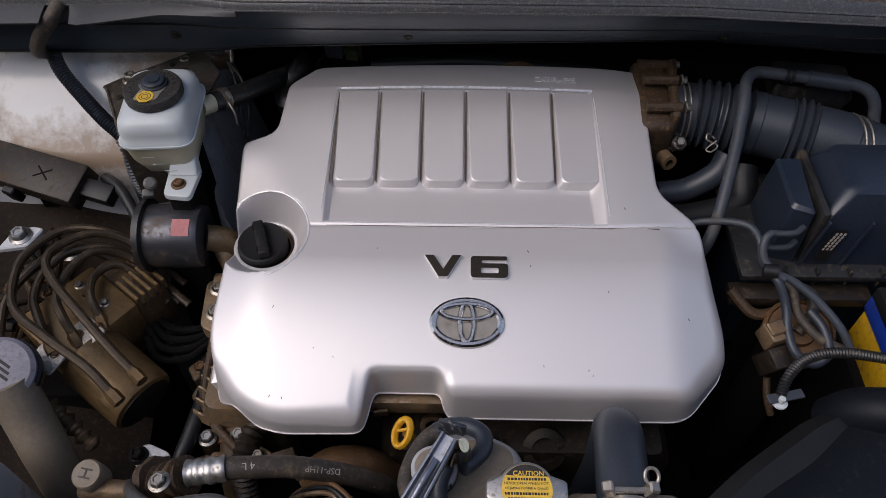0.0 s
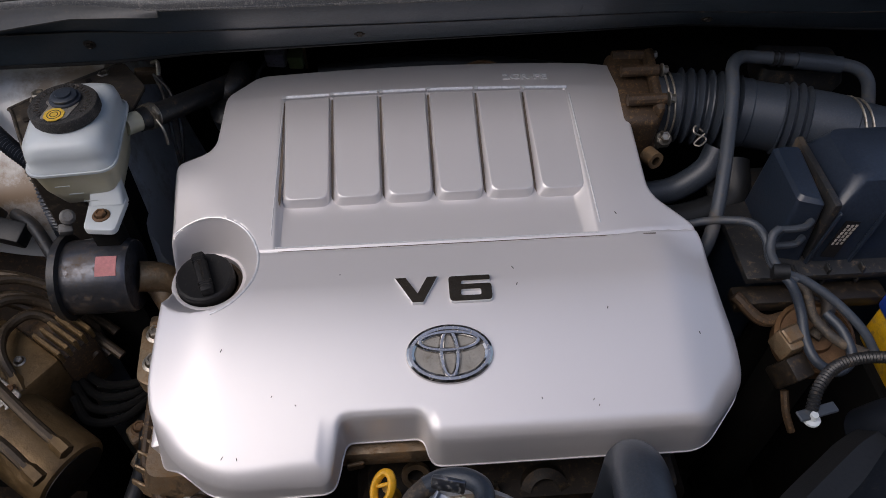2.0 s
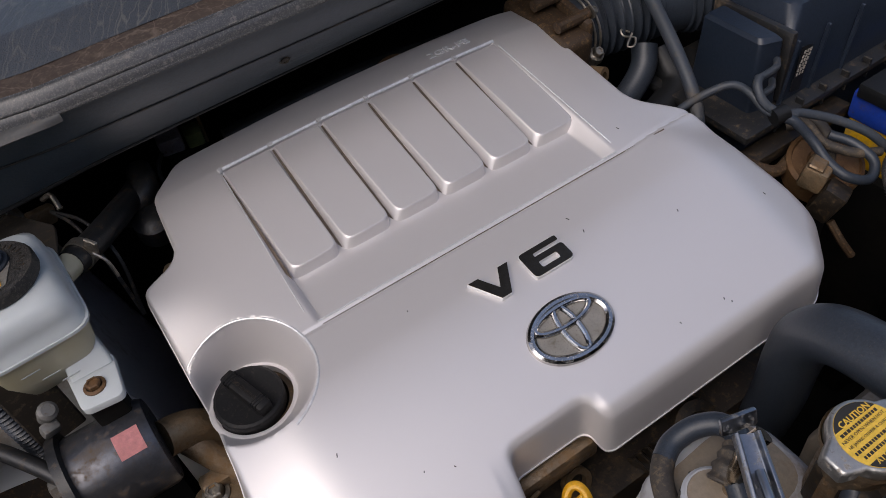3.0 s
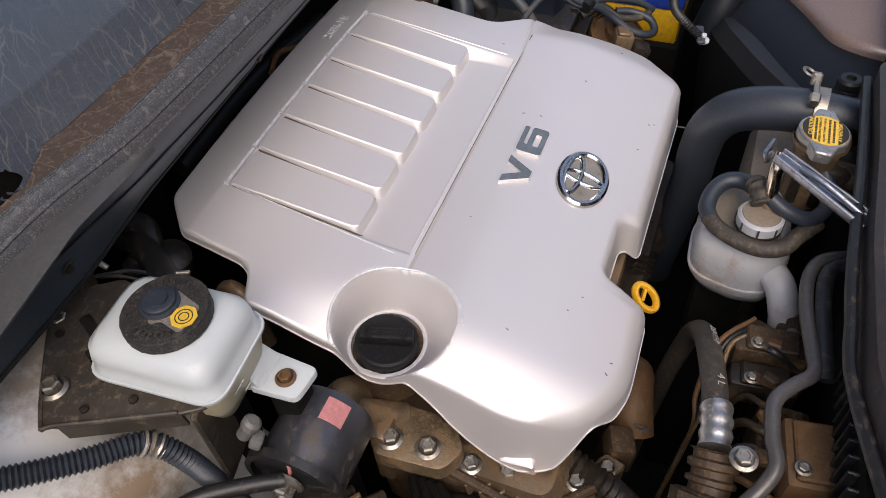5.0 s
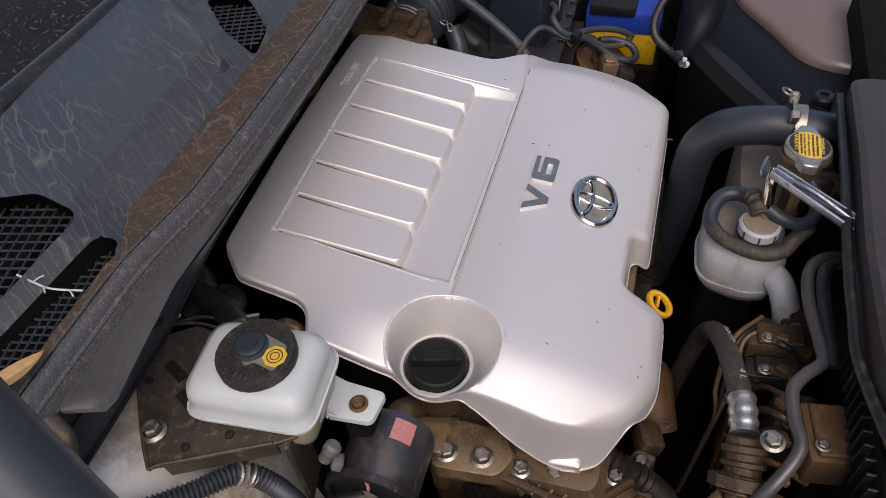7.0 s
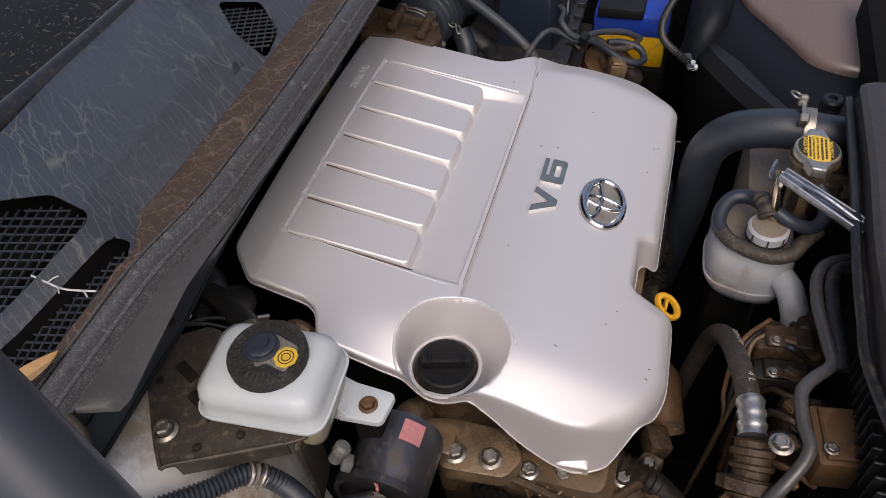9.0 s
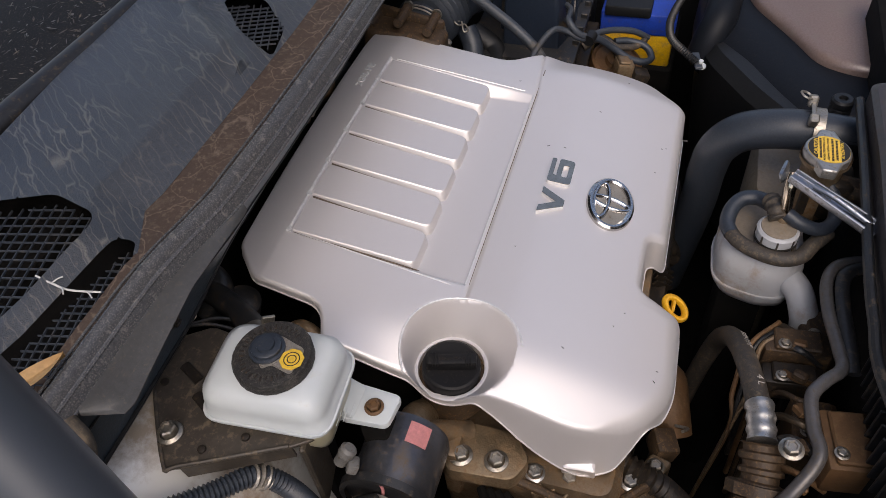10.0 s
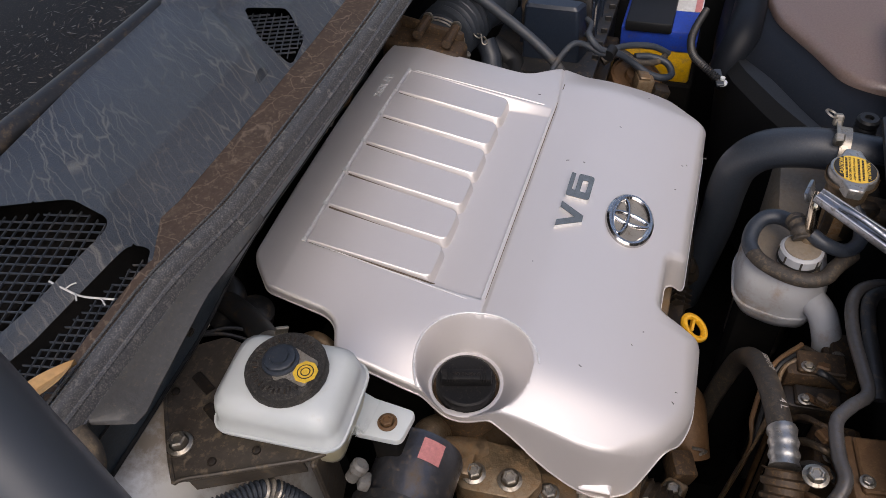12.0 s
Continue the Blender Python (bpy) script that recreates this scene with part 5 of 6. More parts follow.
wf = thing("washer_filler", "grey washer fluid cap on a dusty filler tube", "washer filler", (-0.55, 0.40, 0.6))
WM = pose(-0.578, 0.428, 0.925, 18, 12, 0)
part("cap", lathe([(0, -0.006), (0.041, -0.006), (0.043, -0.002), (0.043, 0.004), (0.038, 0.009), (0.025, 0.011), (0, 0.0115)], 48, WM), CONNGREY, wf, "scuffed grey flip cap")
part("gasket", lathe([(0.036, -0.02), (0.046, -0.018), (0.046, -0.008), (0.036, -0.006)], 40, WM), BLACK, wf)
part("latch", rbox(0.026, 0.02, 0.02, 0.004, 2, WM @ pose(0.03, -0.036, -0.014, 0, 0, -40)), BLACK, wf)
for k in range(3):
    part("lettering_bar", rbox(0.024 - 0.005 * k, 0.0035, 0.0006, 0, 1, WM @ pose(0.004 + 0.003 * k, 0.010 - 0.009 * k, 0.0116, 0, 0, -28)), INK, wf)
part("neck", tube([(-0.571, 0.420, 0.915), (-0.555, 0.395, 0.87), (-0.535, 0.36, 0.81), (-0.53, 0.34, 0.70), (-0.53, 0.34, 0.40)], lambda s, d: 0.030 - 0.004 * s, 24, 10), TAN, wf)

hl = thing("lamp_housing_corner", "dusty pale plastic corner of a lamp housing", "lamp housing", (-0.56, 0.27, 0.6))
part("shell", loft([(oblong(0.04, 0.05, 0.012), 0.5), (oblong(0.042, 0.052, 0.014), 0.90), (oblong(0.034, 0.044, 0.014), 0.925)], pose(-0.565, 0.262, 0, 0, 0, 20)), TANKD, hl)

# fittings at the front left
ac = thing("refrigerant_pipe", "dusty aluminium pipe with a capped service port", "pipe", (-0.40, 0.29, 0.85))
part("pipe", tube([(-0.455, 0.30, 0.80), (-0.448, 0.300, 0.865), (-0.43, 0.297, 0.885), (-0.39, 0.290, 0.898), (-0.35, 0.286, 0.915), (-0.325, 0.286, 0.925)], 0.0125, 16), ALU, ac)
pc = part("service_cap", lathe([(0, -0.02), (0.0165, -0.02), (0.0175, -0.006), (0.0175, 0.012), (0.0155, 0.015), (0, 0.015)], 30, pose(-0.431, 0.304, 0.905, 10, 0, 0)), TAN, ac, "round dusty cap")
letters("H", 0.02, BRACKET, pc, pose(-0.431, 0.304, 0.905, 10, 0, 0) @ pose(0, 0, 0.0152, 0, 0, 80), "cap_letter", 0.0005)
part("stand", rbox(0.03, 0.03, 0.45, 0.004, 2, pose(-0.44, 0.30, 0.60)), DEEP, ac)
tg = part("tab", prism(rounded([(-0.415, 0.345), (-0.395, 0.365), (-0.362, 0.352), (-0.358, 0.325), (-0.385, 0.322)], 0.008), 0.86, 0.864, 0.001, 1), ALUCLEAN, ac, "bright metal tab")
hexbolt(tg, (-0.400, 0.347, 0.864), (-0.40, 0.3, 2), 0.008, 0.012, DEEP)
part("tab_stay", tube([(-0.36, 0.33, 0.861), (-0.355, 0.315, 0.88), (-0.345, 0.30, 0.91)], 0.006, 10), ALU, ac)

ph = thing("pressure_hose", "dusty rubber pressure hose with crimped metal end", "hose", (-0.2, 0.3, 0.85))
hp = [(-0.283, 0.291, 0.960), (-0.24, 0.297, 0.957), (-0.19, 0.305, 0.941), (-0.145, 0.311, 0.912), (-0.108, 0.317, 0.872), (-0.088, 0.325, 0.82), (-0.085, 0.34, 0.70), (-0.085, 0.36, 0.45)]
part("hose", tube(hp, 0.0125, 20), HOSEGREY, ph)
part("crimp", ribbed([(-0.300, 0.289, 0.957), (-0.270, 0.292, 0.961), (-0.258, 0.294, 0.961)], 0.0145, 0.013, 0.0010, 20), ALUCLEAN, ph, "crimped bright metal sleeve")
part("coupling", tube(dense([(-0.350, 0.286, 0.925), (-0.325, 0.286, 0.94), (-0.300, 0.288, 0.955)], 0.002), lambda s, d: 0.0185 + 0.004 * (math.cos(d * 420) > 0.2), 20, 1), BROWN, ph, "ribbed plastic coupling caked in brown dust")
part("coupling_ring", lathe([(0.021, -0.006), (0.030, -0.006), (0.030, 0.006), (0.021, 0.006)], 20, axis_pose((-0.340, 0.286, 0.930), (-0.32, 0.286, 0.943)), wob=lambda a, r, z: r * (1 + (0.08 if r > 0.025 and math.cos(9 * a) > 0 else 0))), BROWN, ph)


def hose_text(body, p, d, size):
    """Pale print on top of the hose, running along it."""
    d = Vector(d).normalized()
    up = (Vector((-0.25, -0.35, 1)) - d * d.dot(Vector((-0.25, -0.35, 1)))).normalized()
    m = Matrix((d, up.cross(d), up)).transposed().to_4x4()
    letters(body, size, PALEINK, ph, Matrix.Translation(Vector(p) + up * 0.0124) @ m, "print", 0.0002)


hose_text("4 L 0", (-0.238, 0.2975, 0.9567), (-1, -0.15, 0.06), 0.011)
hose_text("DSP-11HP", (-0.163, 0.3085, 0.9255), (-1, -0.15, 0.60), 0.010)
hose_text("RI", (-0.112, 0.3165, 0.877), (-0.6, -0.1, 0.8), 0.011)

lh = thing("engine_hoses", "brown grimy hoses and clamps beside the engine", "hose", (-0.31, 0.40, 0.7))
part("hose", tube([(-0.325, 0.47, 0.70), (-0.318, 0.44, 0.76), (-0.310, 0.41, 0.775), (-0.305, 0.37, 0.76), (-0.30, 0.34, 0.70)], 0.022, 18), BROWN, lh)
clamp_band(lh, (-0.312, 0.415, 0.775), (-0.307, 0.385, 0.768), 0.023, 0.02, RUST)
part("corrugated_hose", ribbed([(-0.275, 0.43, 0.80), (-0.285, 0.40, 0.80), (-0.290, 0.37, 0.785), (-0.285, 0.34, 0.74)], 0.016, 0.008, 0.002, 16), BRACKET, lh)
part("rusty_duct", tube([(-0.20, 0.36, 0.76), (-0.17, 0.37, 0.785), (-0.13, 0.375, 0.775), (-0.10, 0.38, 0.73)], 0.026, 18), RUST, lh)
part("connector", rbox(0.035, 0.03, 0.03, 0.004, 2, pose(-0.235, 0.372, 0.79, 15, 0, 20)), BROWN, lh)
part("black_cable", tube([(-0.37, 0.53, 0.80), (-0.358, 0.47, 0.805), (-0.366, 0.41, 0.80), (-0.378, 0.36, 0.78), (-0.38, 0.33, 0.70)], 0.011, 14), BLACK, lh)
part("cable_hook", tube([(-0.222, 0.352, 0.81), (-0.21, 0.345, 0.80), (-0.205, 0.36, 0.792)], 0.002, 8), STEEL, lh)

# clutter on and round the brake unit
for x, y, r in ((-0.575, 0.515, 0.006), (-0.560, 0.545, 0.005), (-0.530, 0.575, 0.006), (-0.500, 0.560, 0.005), (-0.545, 0.590, 0.005), (-0.585, 0.575, 0.006)):
    hexbolt(ab, (x, y, 0.884), (x, y, 2), r, 0.006, STEEL if r < 0.0055 else RUST)
wl = thing("wiring_loom", "brown dusty cables and clips beside the brake unit", "cable", (-0.63, 0.60, 0.86))
loom = random.Random(21)
for k in range(7):
    y0 = 0.40 + 0.035 * k
    part("cable", tube([(-0.70 + 0.012 * k, y0, 0.80), (-0.665 + 0.01 * k, y0 + 0.05, 0.845 + loom.uniform(0, 0.02)), (-0.645 + loom.uniform(-0.02, 0.02), y0 + 0.10, 0.86), (-0.60, y0 + 0.13, 0.83), (-0.55, y0 + 0.14, 0.78)], loom.uniform(0.003, 0.006), 10, 6), (BROWN, BLACKD, LINE, RUST)[k % 4], wl)
for x, y, z in ((-0.655, 0.575, 0.872), (-0.635, 0.53, 0.866), (-0.675, 0.50, 0.858), (-0.625, 0.625, 0.882)):
    part("clip", rbox(0.022, 0.012, 0.010, 0.002, 1, pose(x, y, z, 10, 8, loom.uniform(0, 90))), (ABSM, BRACKET)[int(x * 1000) % 2], wl)

for x, y in ((-0.492, 0.800), (-0.470, 0.765), (-0.435, 0.875)):
    part("rivet", lathe([(0, 0), (0.0045, 0), (0.004, 0.002), (0, 0.003)], 16, Matrix.Translation((x, y, 1.0515))), BRACKET, plate)
part("folded_edge", tube([(-0.400, 0.912, 1.0515), (-0.448, 0.879, 1.0515), (-0.515, 0.828, 1.0515), (-0.512, 0.812, 1.0515), (-0.468, 0.721, 1.0515)], 0.0022, 8, 4), PLATE, plate)


# ---- front of the bay ----
sup = thing("radiator_support", "dusty black plastic radiator support cover", "radiator support", (-0.1, 0.1, 0.9), "", "structure")
part("top_cover", loft([([(x, y) for x, y in rounded([(-0.75, -0.10), (0.175, -0.10), (0.172, 0.198), (0.02, 0.196), (-0.12, 0.200), (-0.26, 0.195), (-0.42, 0.150), (-0.75, 0.13)], 0.02)], z) for z in (1.03, 1.078)]
                       + [([(x * 0.985 - 0.004, y * 0.97) for x, y in rounded([(-0.75, -0.10), (0.175, -0.10), (0.172, 0.198), (0.02, 0.196), (-0.12, 0.200), (-0.26, 0.195), (-0.42, 0.150), (-0.75, 0.13)], 0.02)], 1.084)]), SUPM, sup)
part("rear_lip", tube([(0.168, 0.202, 1.052), (0.02, 0.204, 1.052), (-0.12, 0.208, 1.05), (-0.19, 0.206, 1.045), (-0.26, 0.200, 1.04), (-0.42, 0.156, 1.04)], 0.006, 10), BLACKD, sup)
part("shroud", rbox(0.70, 0.02, 0.40, 0.006, 2, pose(-0.15, 0.175, 0.82)), DEEP, sup)
for k in range(16):
    part("fin", rbox(0.003, 0.012, 0.05, 0.001, 1, pose(-0.42 + 0.015 * k, 0.188, 0.985)), BLACKD, sup)
sup_label = part("warning_label", rbox(0.05, 0.07, 0.0006, 0, 1, pose(0.02, 0.118, 1.0845, 0, 0, 0)), LABELY, sup, "yellow warning label")
part("hole", lathe([(0, 0.0), (0.012, 0.0), (0.012, 0.001), (0, 0.001)], 20, pose(0.10, 0.150, 1.0845)), DEEP, sup)

duct = thing("air_intake_duct", "broad dusty black plastic air intake duct", "intake duct", (0.45, 0.2, 0.85))
dl = [(0.235, 0.215), (0.255, 0.258), (0.302, 0.292), (0.380, 0.340), (0.440, 0.392), (0.470, 0.412), (0.60, 0.415), (0.88, 0.40), (0.88, -0.08), (0.225, -0.08)]
part("upper_shell", loft([(rounded([(x + d * (1 if x < 0.5 else -1), y - d) for x, y in dl], 0.02), z) for d, z in ((0.0, 0.88), (0.002, 0.915), (0.010, 0.936), (0.022, 0.950), (0.040, 0.959), (0.060, 0.963))]), DUCTM, duct, "", None, 60)
dl2 = [(0.248, 0.262), (0.315, 0.318), (0.372, 0.356), (0.408, 0.380), (0.460, 0.400), (0.60, 0.400), (0.88, 0.39), (0.88, 0.0), (0.235, 0.0), (0.235, 0.23)]
part("lower_shell", loft([(rounded([(x, y - 0.02) for x, y in dl2], 0.03), 0.62), (rounded(dl2, 0.03), 0.84), (rounded(dl2, 0.03), 0.925), (rounded([(x + 0.012, y - 0.012) for x, y in dl2], 0.03), 0.945)]), BLACK, duct)
part("shoulder", tube([(0.455, 0.395, 0.90), (0.465, 0.385, 0.94), (0.49, 0.375, 0.962), (0.54, 0.37, 0.968), (0.62, 0.365, 0.96)], 0.028, 20), DUCTM, duct)
part("stay", rbox(0.045, 0.012, 0.004, 0.001, 1, pose(0.385, 0.402, 0.944, 0, 0, 12)), BLUEGREY, duct)
part("clip", lathe([(0, 0), (0.009, 0), (0.009, 0.003), (0.004, 0.004), (0.004, 0.012), (0, 0.012)], 16, pose(0.378, 0.396, 0.938)), TANK, duct, "white plastic clip")
panel = part("front_panel", loft([([(x + d, y - d) for x, y in rounded([(0.353, 0.168), (0.375, 0.223), (0.449, 0.265), (0.537, 0.324), (0.62, 0.345), (0.90, 0.345), (0.90, -0.10), (0.35, -0.10)], 0.03)], z) for d, z in ((0.0, 0.955), (0.0, 0.968), (0.003, 0.976), (0.010, 0.980))]), FENDERP, None, "", None, 60)
tagged(panel, "dusty brown painted front body panel beside the intake duct", "body panel", "", "structure")
fe = part("fender_edge", sheet(lambda u, v: (0.90 + 0.12 * v, -0.1 + 1.2 * u, 1.05 + 0.06 * v + 0.02 * math.sin(3 * u)), 20, 6, 0.004), BODY)
tagged(fe, "dusty brown-grey fender edge", "fender", "", "structure")
few = part("fender_edge_west", sheet(lambda u, v: (-0.86 - 0.12 * v, -0.1 + 1.2 * u, 1.05 + 0.06 * v + 0.02 * math.sin(3 * u)), 20, 6, 0.004), BODY)
tagged(few, "dusty brown-grey fender edge", "fender", "", "structure")

ct = thing("coolant_tank", "dusty white plastic coolant tank with grey hose round its neck", "coolant tank", (0.0, 0.30, 0.86))


def tank_out(g=0.0, dz=0.0):
    return [(x, y) for x, y in rounded([(-0.066 + g, 0.288), (-0.052 + g, 0.344 - g), (0.026, 0.348 - g), (0.072 - g, 0.322), (0.072 - g, 0.245 + g), (-0.035, 0.240 + g), (-0.060 + g, 0.258)], 0.028, 6)]


part("body", loft([(tank_out(0.022), 0.872), (tank_out(0.008), 0.880), (tank_out(0.0), 0.898), (tank_out(0.0), 0.935), (tank_out(0.004), 0.952), (tank_out(0.014), 0.962), (tank_out(0.03), 0.966)]), TANKD, ct, "", None, 60)
part("top_dust", loft([(tank_out(0.016), 0.9625), (tank_out(0.030), 0.9675)]), TAN, ct, "brown dust on the tank's top")
nk = part("neck", lathe([(0.022, -0.06), (0.0215, -0.012), (0.0245, -0.012), (0.0245, 0.004), (0.022, 0.0065), (0.012, 0.0075), (0, 0.008)], 36, pose(-0.030, 0.285, 0.992)), TANKD, ct)
part("dusty_top", lathe([(0.0, 0.0090), (0.020, 0.0080), (0.0205, 0.0070), (0.0, 0.0070)], 32, pose(-0.030, 0.285, 0.992)), TAN, nk)
part("dark_ring", lathe([(0.0240, -0.011), (0.0252, -0.011), (0.0252, -0.007), (0.0240, -0.007)], 36, pose(-0.030, 0.285, 0.992)), INK, nk)
part("tape", tube([(-0.024, 0.287, 1.006), (-0.012, 0.292, 1.012), (0.006, 0.298, 1.010)], lambda s, d: 0.0105 + 0.0012 * math.sin(d * 700), 12, 10), HOSEGREY, ct, "crumpled dusty tape")
part("spout", tube([(-0.04, 0.262, 0.93), (-0.062, 0.245, 0.925), (-0.082, 0.234, 0.905), (-0.090, 0.230, 0.885)], 0.017, 18), TANKD, ct)
part("stand", rbox(0.06, 0.06, 0.50, 0.006, 2, pose(0.01, 0.30, 0.61)), DEEP, ct)
th = thing("tank_hose", "thin dusty rubber hose looped round the coolant tank", "hose", (0, 0.3, 0.96))
part("hose", tube([(0.000, 0.284, 1.000), (0.008, 0.291, 0.996), (0.022, 0.308, 0.993), (0.021, 0.326, 0.990), (0.006, 0.338, 0.984), (-0.014, 0.341, 0.977), (-0.030, 0.335, 0.975)], 0.0095, 14), RUBBER, th)
part("hose", tube([(-0.028, 0.336, 0.975), (-0.042, 0.324, 0.975), (-0.055, 0.300, 0.975), (-0.060, 0.276, 0.976), (-0.053, 0.256, 0.978), (-0.036, 0.244, 0.982), (-0.012, 0.226, 0.984)], 0.0092, 14), HOSEGREY, th)
part("hose", tube([(-0.018, 0.280, 1.012), (-0.024, 0.262, 1.004), (-0.020, 0.238, 0.995), (0.0, 0.222, 0.995), (0.03, 0.222, 1.0), (0.05, 0.232, 1.01)], 0.0085, 14), RUBBER, th)

fn = thing("filler_housing", "dusty cast filler housing under the radiator cap", "filler neck", (0.08, 0.27, 0.9))
part("body", rbox(0.05, 0.06, 0.06, 0.008, 2, pose(0.062, 0.23, 0.985)), BRACKET, fn)
part("stand", rbox(0.03, 0.03, 0.60, 0.004, 1, pose(0.062, 0.225, 0.66)), DEEP, fn)
part("neck", lathe([(0.024, -0.09), (0.024, -0.01), (0.030, -0.006), (0.030, 0.0)], 30, pose(0.060, 0.242, 1.044)), ALU, fn)
part("outlet", tube([(0.07, 0.252, 1.0), (0.06, 0.225, 1.0), (0.05, 0.19, 1.0), (0.05, 0.16, 1.0)], 0.016, 16), BROWN, fn)
rc = thing("coolant_pressure_cap", "silver radiator cap with a yellow caution label", "radiator cap", (0.056, 0.252, 1.046))
KM = pose(0.060, 0.242, 1.047, 4, 0, 0) @ Matrix.Scale(0.92, 4)
ears = [(0.0300 * math.cos(radians(a)), 0.0300 * math.sin(radians(a))) for a in range(32, 149, 6)] + [(-0.040, 0.0105), (-0.0425, 0.008), (-0.0425, -0.008), (-0.040, -0.0105)]
ears += [(0.0300 * math.cos(radians(a)), 0.0300 * math.sin(radians(a))) for a in range(212, 329, 6)] + [(0.040, -0.0105), (0.0425, -0.008), (0.0425, 0.008), (0.040, 0.0105)]
part("shell", prism(ears, -0.008, 0.006, 0.003, 3), ALUCLEAN, rc, "", KM)
lb = part("label", prism([(0.0265 * math.cos(2 * math.pi * i / 40), 0.0265 * math.sin(2 * math.pi * i / 40)) for i in range(40)], 0.0055, 0.0066), LABELY, rc, "round yellow caution label", KM)
seg_top = [(0.0262 * math.cos(radians(a)), 0.0262 * math.sin(radians(a))) for a in range(32, 149, 6)]
part("ink_band", prism(seg_top, 0.0064, 0.0069), INK, lb, "", KM)
part("ink_band", prism([(x, -y) for x, y in reversed(seg_top)], 0.0064, 0.0069), INK, lb, "", KM)
letters("CAUTION", 0.0072, LABELY, lb, KM @ pose(0.002, 0.0166, 0.0070), "print", 0.0002, 0.0001)
letters("ATTENTION", 0.0058, LABELY, lb, KM @ pose(0.001, -0.0165, 0.0070), "print", 0.0002, 0.0001)
letters("NEVER OPEN WHEN HOT.", 0.0040, INK, lb, KM @ pose(0, 0.0063, 0.0067), "print", 0.0002)
letters("NE JAMAIS OUVRIR A CHAUD.", 0.0034, INK, lb, KM @ pose(0, 0.0012, 0.0067), "print", 0.0002)
for yy, ww in ((0.0108, 0.040), (-0.0042, 0.046), (-0.0095, 0.040)):
    k = -ww / 2
    bar = random.Random(int(yy * 1e5))
    while k < ww / 2 - 0.002:
        w_ = bar.uniform(0.0016, 0.0030)
        part("print_bar", rbox(w_, 0.0026, 0.0003, 0, 1, KM @ pose(k + w_ / 2, yy, 0.0068)), INK, lb)
        k += w_ + 0.0009

lv = thing("latch_lever", "shiny dark steel latch lever beside the radiator cap", "lever", (-0.03, 0.25, 1.06))
u0, u1 = Vector((-0.014, 0.287, 1.068)), Vector((-0.066, 0.196, 1.048))
ax = axis_pose(u0, u1)
L_ = (u1 - u0).length
part("channel", loft([([(x * (0.75 + 0.3 * t), y) for x, y in rounded([(-0.012, -0.004), (-0.012, 0.005), (-0.0085, 0.006), (-0.0065, 0.001), (0.0065, 0.001), (0.0085, 0.006), (0.012, 0.005), (0.012, -0.004)], 0.0012, 3)], L_ * t) for t in (0, 0.1, 0.5, 1.0)], ax), LEVER, lv)
part("inner_rib", tube([tuple(u0.lerp(u1, 0.25) + Vector((0, 0, 0.004))), tuple(u0.lerp(u1, 0.5) + Vector((0, 0, 0.007))), tuple(u0.lerp(u1, 0.92) + Vector((0, 0, 0.004)))], 0.0034, 12), LEVER, lv)
part("end_stop", rbox(0.028, 0.005, 0.014, 0.002, 2, pose(-0.012, 0.296, 1.070, -20, 0, -15)), LEVER, lv)
part("pivot", tube([(0.0, 0.282, 1.06), (-0.012, 0.284, 1.045), (-0.02, 0.28, 0.99)], 0.007, 12), DARKCHROME, lv)

rhz = thing("radiator_hose", "thick blue-black rubber radiator hose with spring clamp", "radiator hose", (0.17, 0.33, 0.9))
part("hose", tube([(0.160, 0.185, 0.996), (0.163, 0.24, 0.998), (0.166, 0.285, 0.994), (0.172, 0.330, 0.976), (0.178, 0.356, 0.940), (0.183, 0.364, 0.89), (0.187, 0.368, 0.80), (0.19, 0.39, 0.62)], 0.0275, 32), RUBBER, rhz)
clamp_band(rhz, (0.163, 0.240, 0.998), (0.1635, 0.25, 0.9978), 0.0306, 0.013, STEEL, "spring_clamp", 40)
for sx in (-1, 1):
    part("clamp_tang", rbox(0.012, 0.012, 0.016, 0.002, 1, pose(0.163 + sx * 0.021, 0.252, 1.032, 0, sx * 20, 0)), STEEL, rhz)
part("clamp_key", ellipse_ring(0.007, 0.008, 0.002, 0.002, 16), STEEL, rhz, "", pose(0.184, 0.262, 1.040, 25, 0, 10))
part("clamp_bar", rbox(0.045, 0.006, 0.004, 0.001, 1, pose(0.163, 0.251, 1.032)), STEEL, rhz)
rt = thing("radiator_tank", "dusty radiator end tank beside the hose", "radiator tank", (0.2, 0.2, 0.8))
part("tank", loft([(oblong(0.066, 0.038, 0.015), 0.5), (oblong(0.068, 0.040, 0.015), 0.885), (oblong(0.060, 0.032, 0.015), 0.905)], pose(0.190, 0.262, 0)), TAN, rt)
part("stub", tube([(0.155, 0.13, 0.993), (0.16, 0.22, 0.997)], 0.026, 24, 4), BLACK, rt)
gr = thing("rubber_grommet", "black rubber grommet on the radiator support", "grommet", (0.215, 0.235, 1.0))
part("bush", lathe([(0, 0), (0.0145, 0), (0.0145, 0.020), (0.012, 0.024), (0.0145, 0.027), (0.0145, 0.034), (0.012, 0.037), (0.006, 0.037), (0.005, 0.032), (0, 0.032)], 28, pose(0.205, 0.212, 0.99)), BLACK, gr)

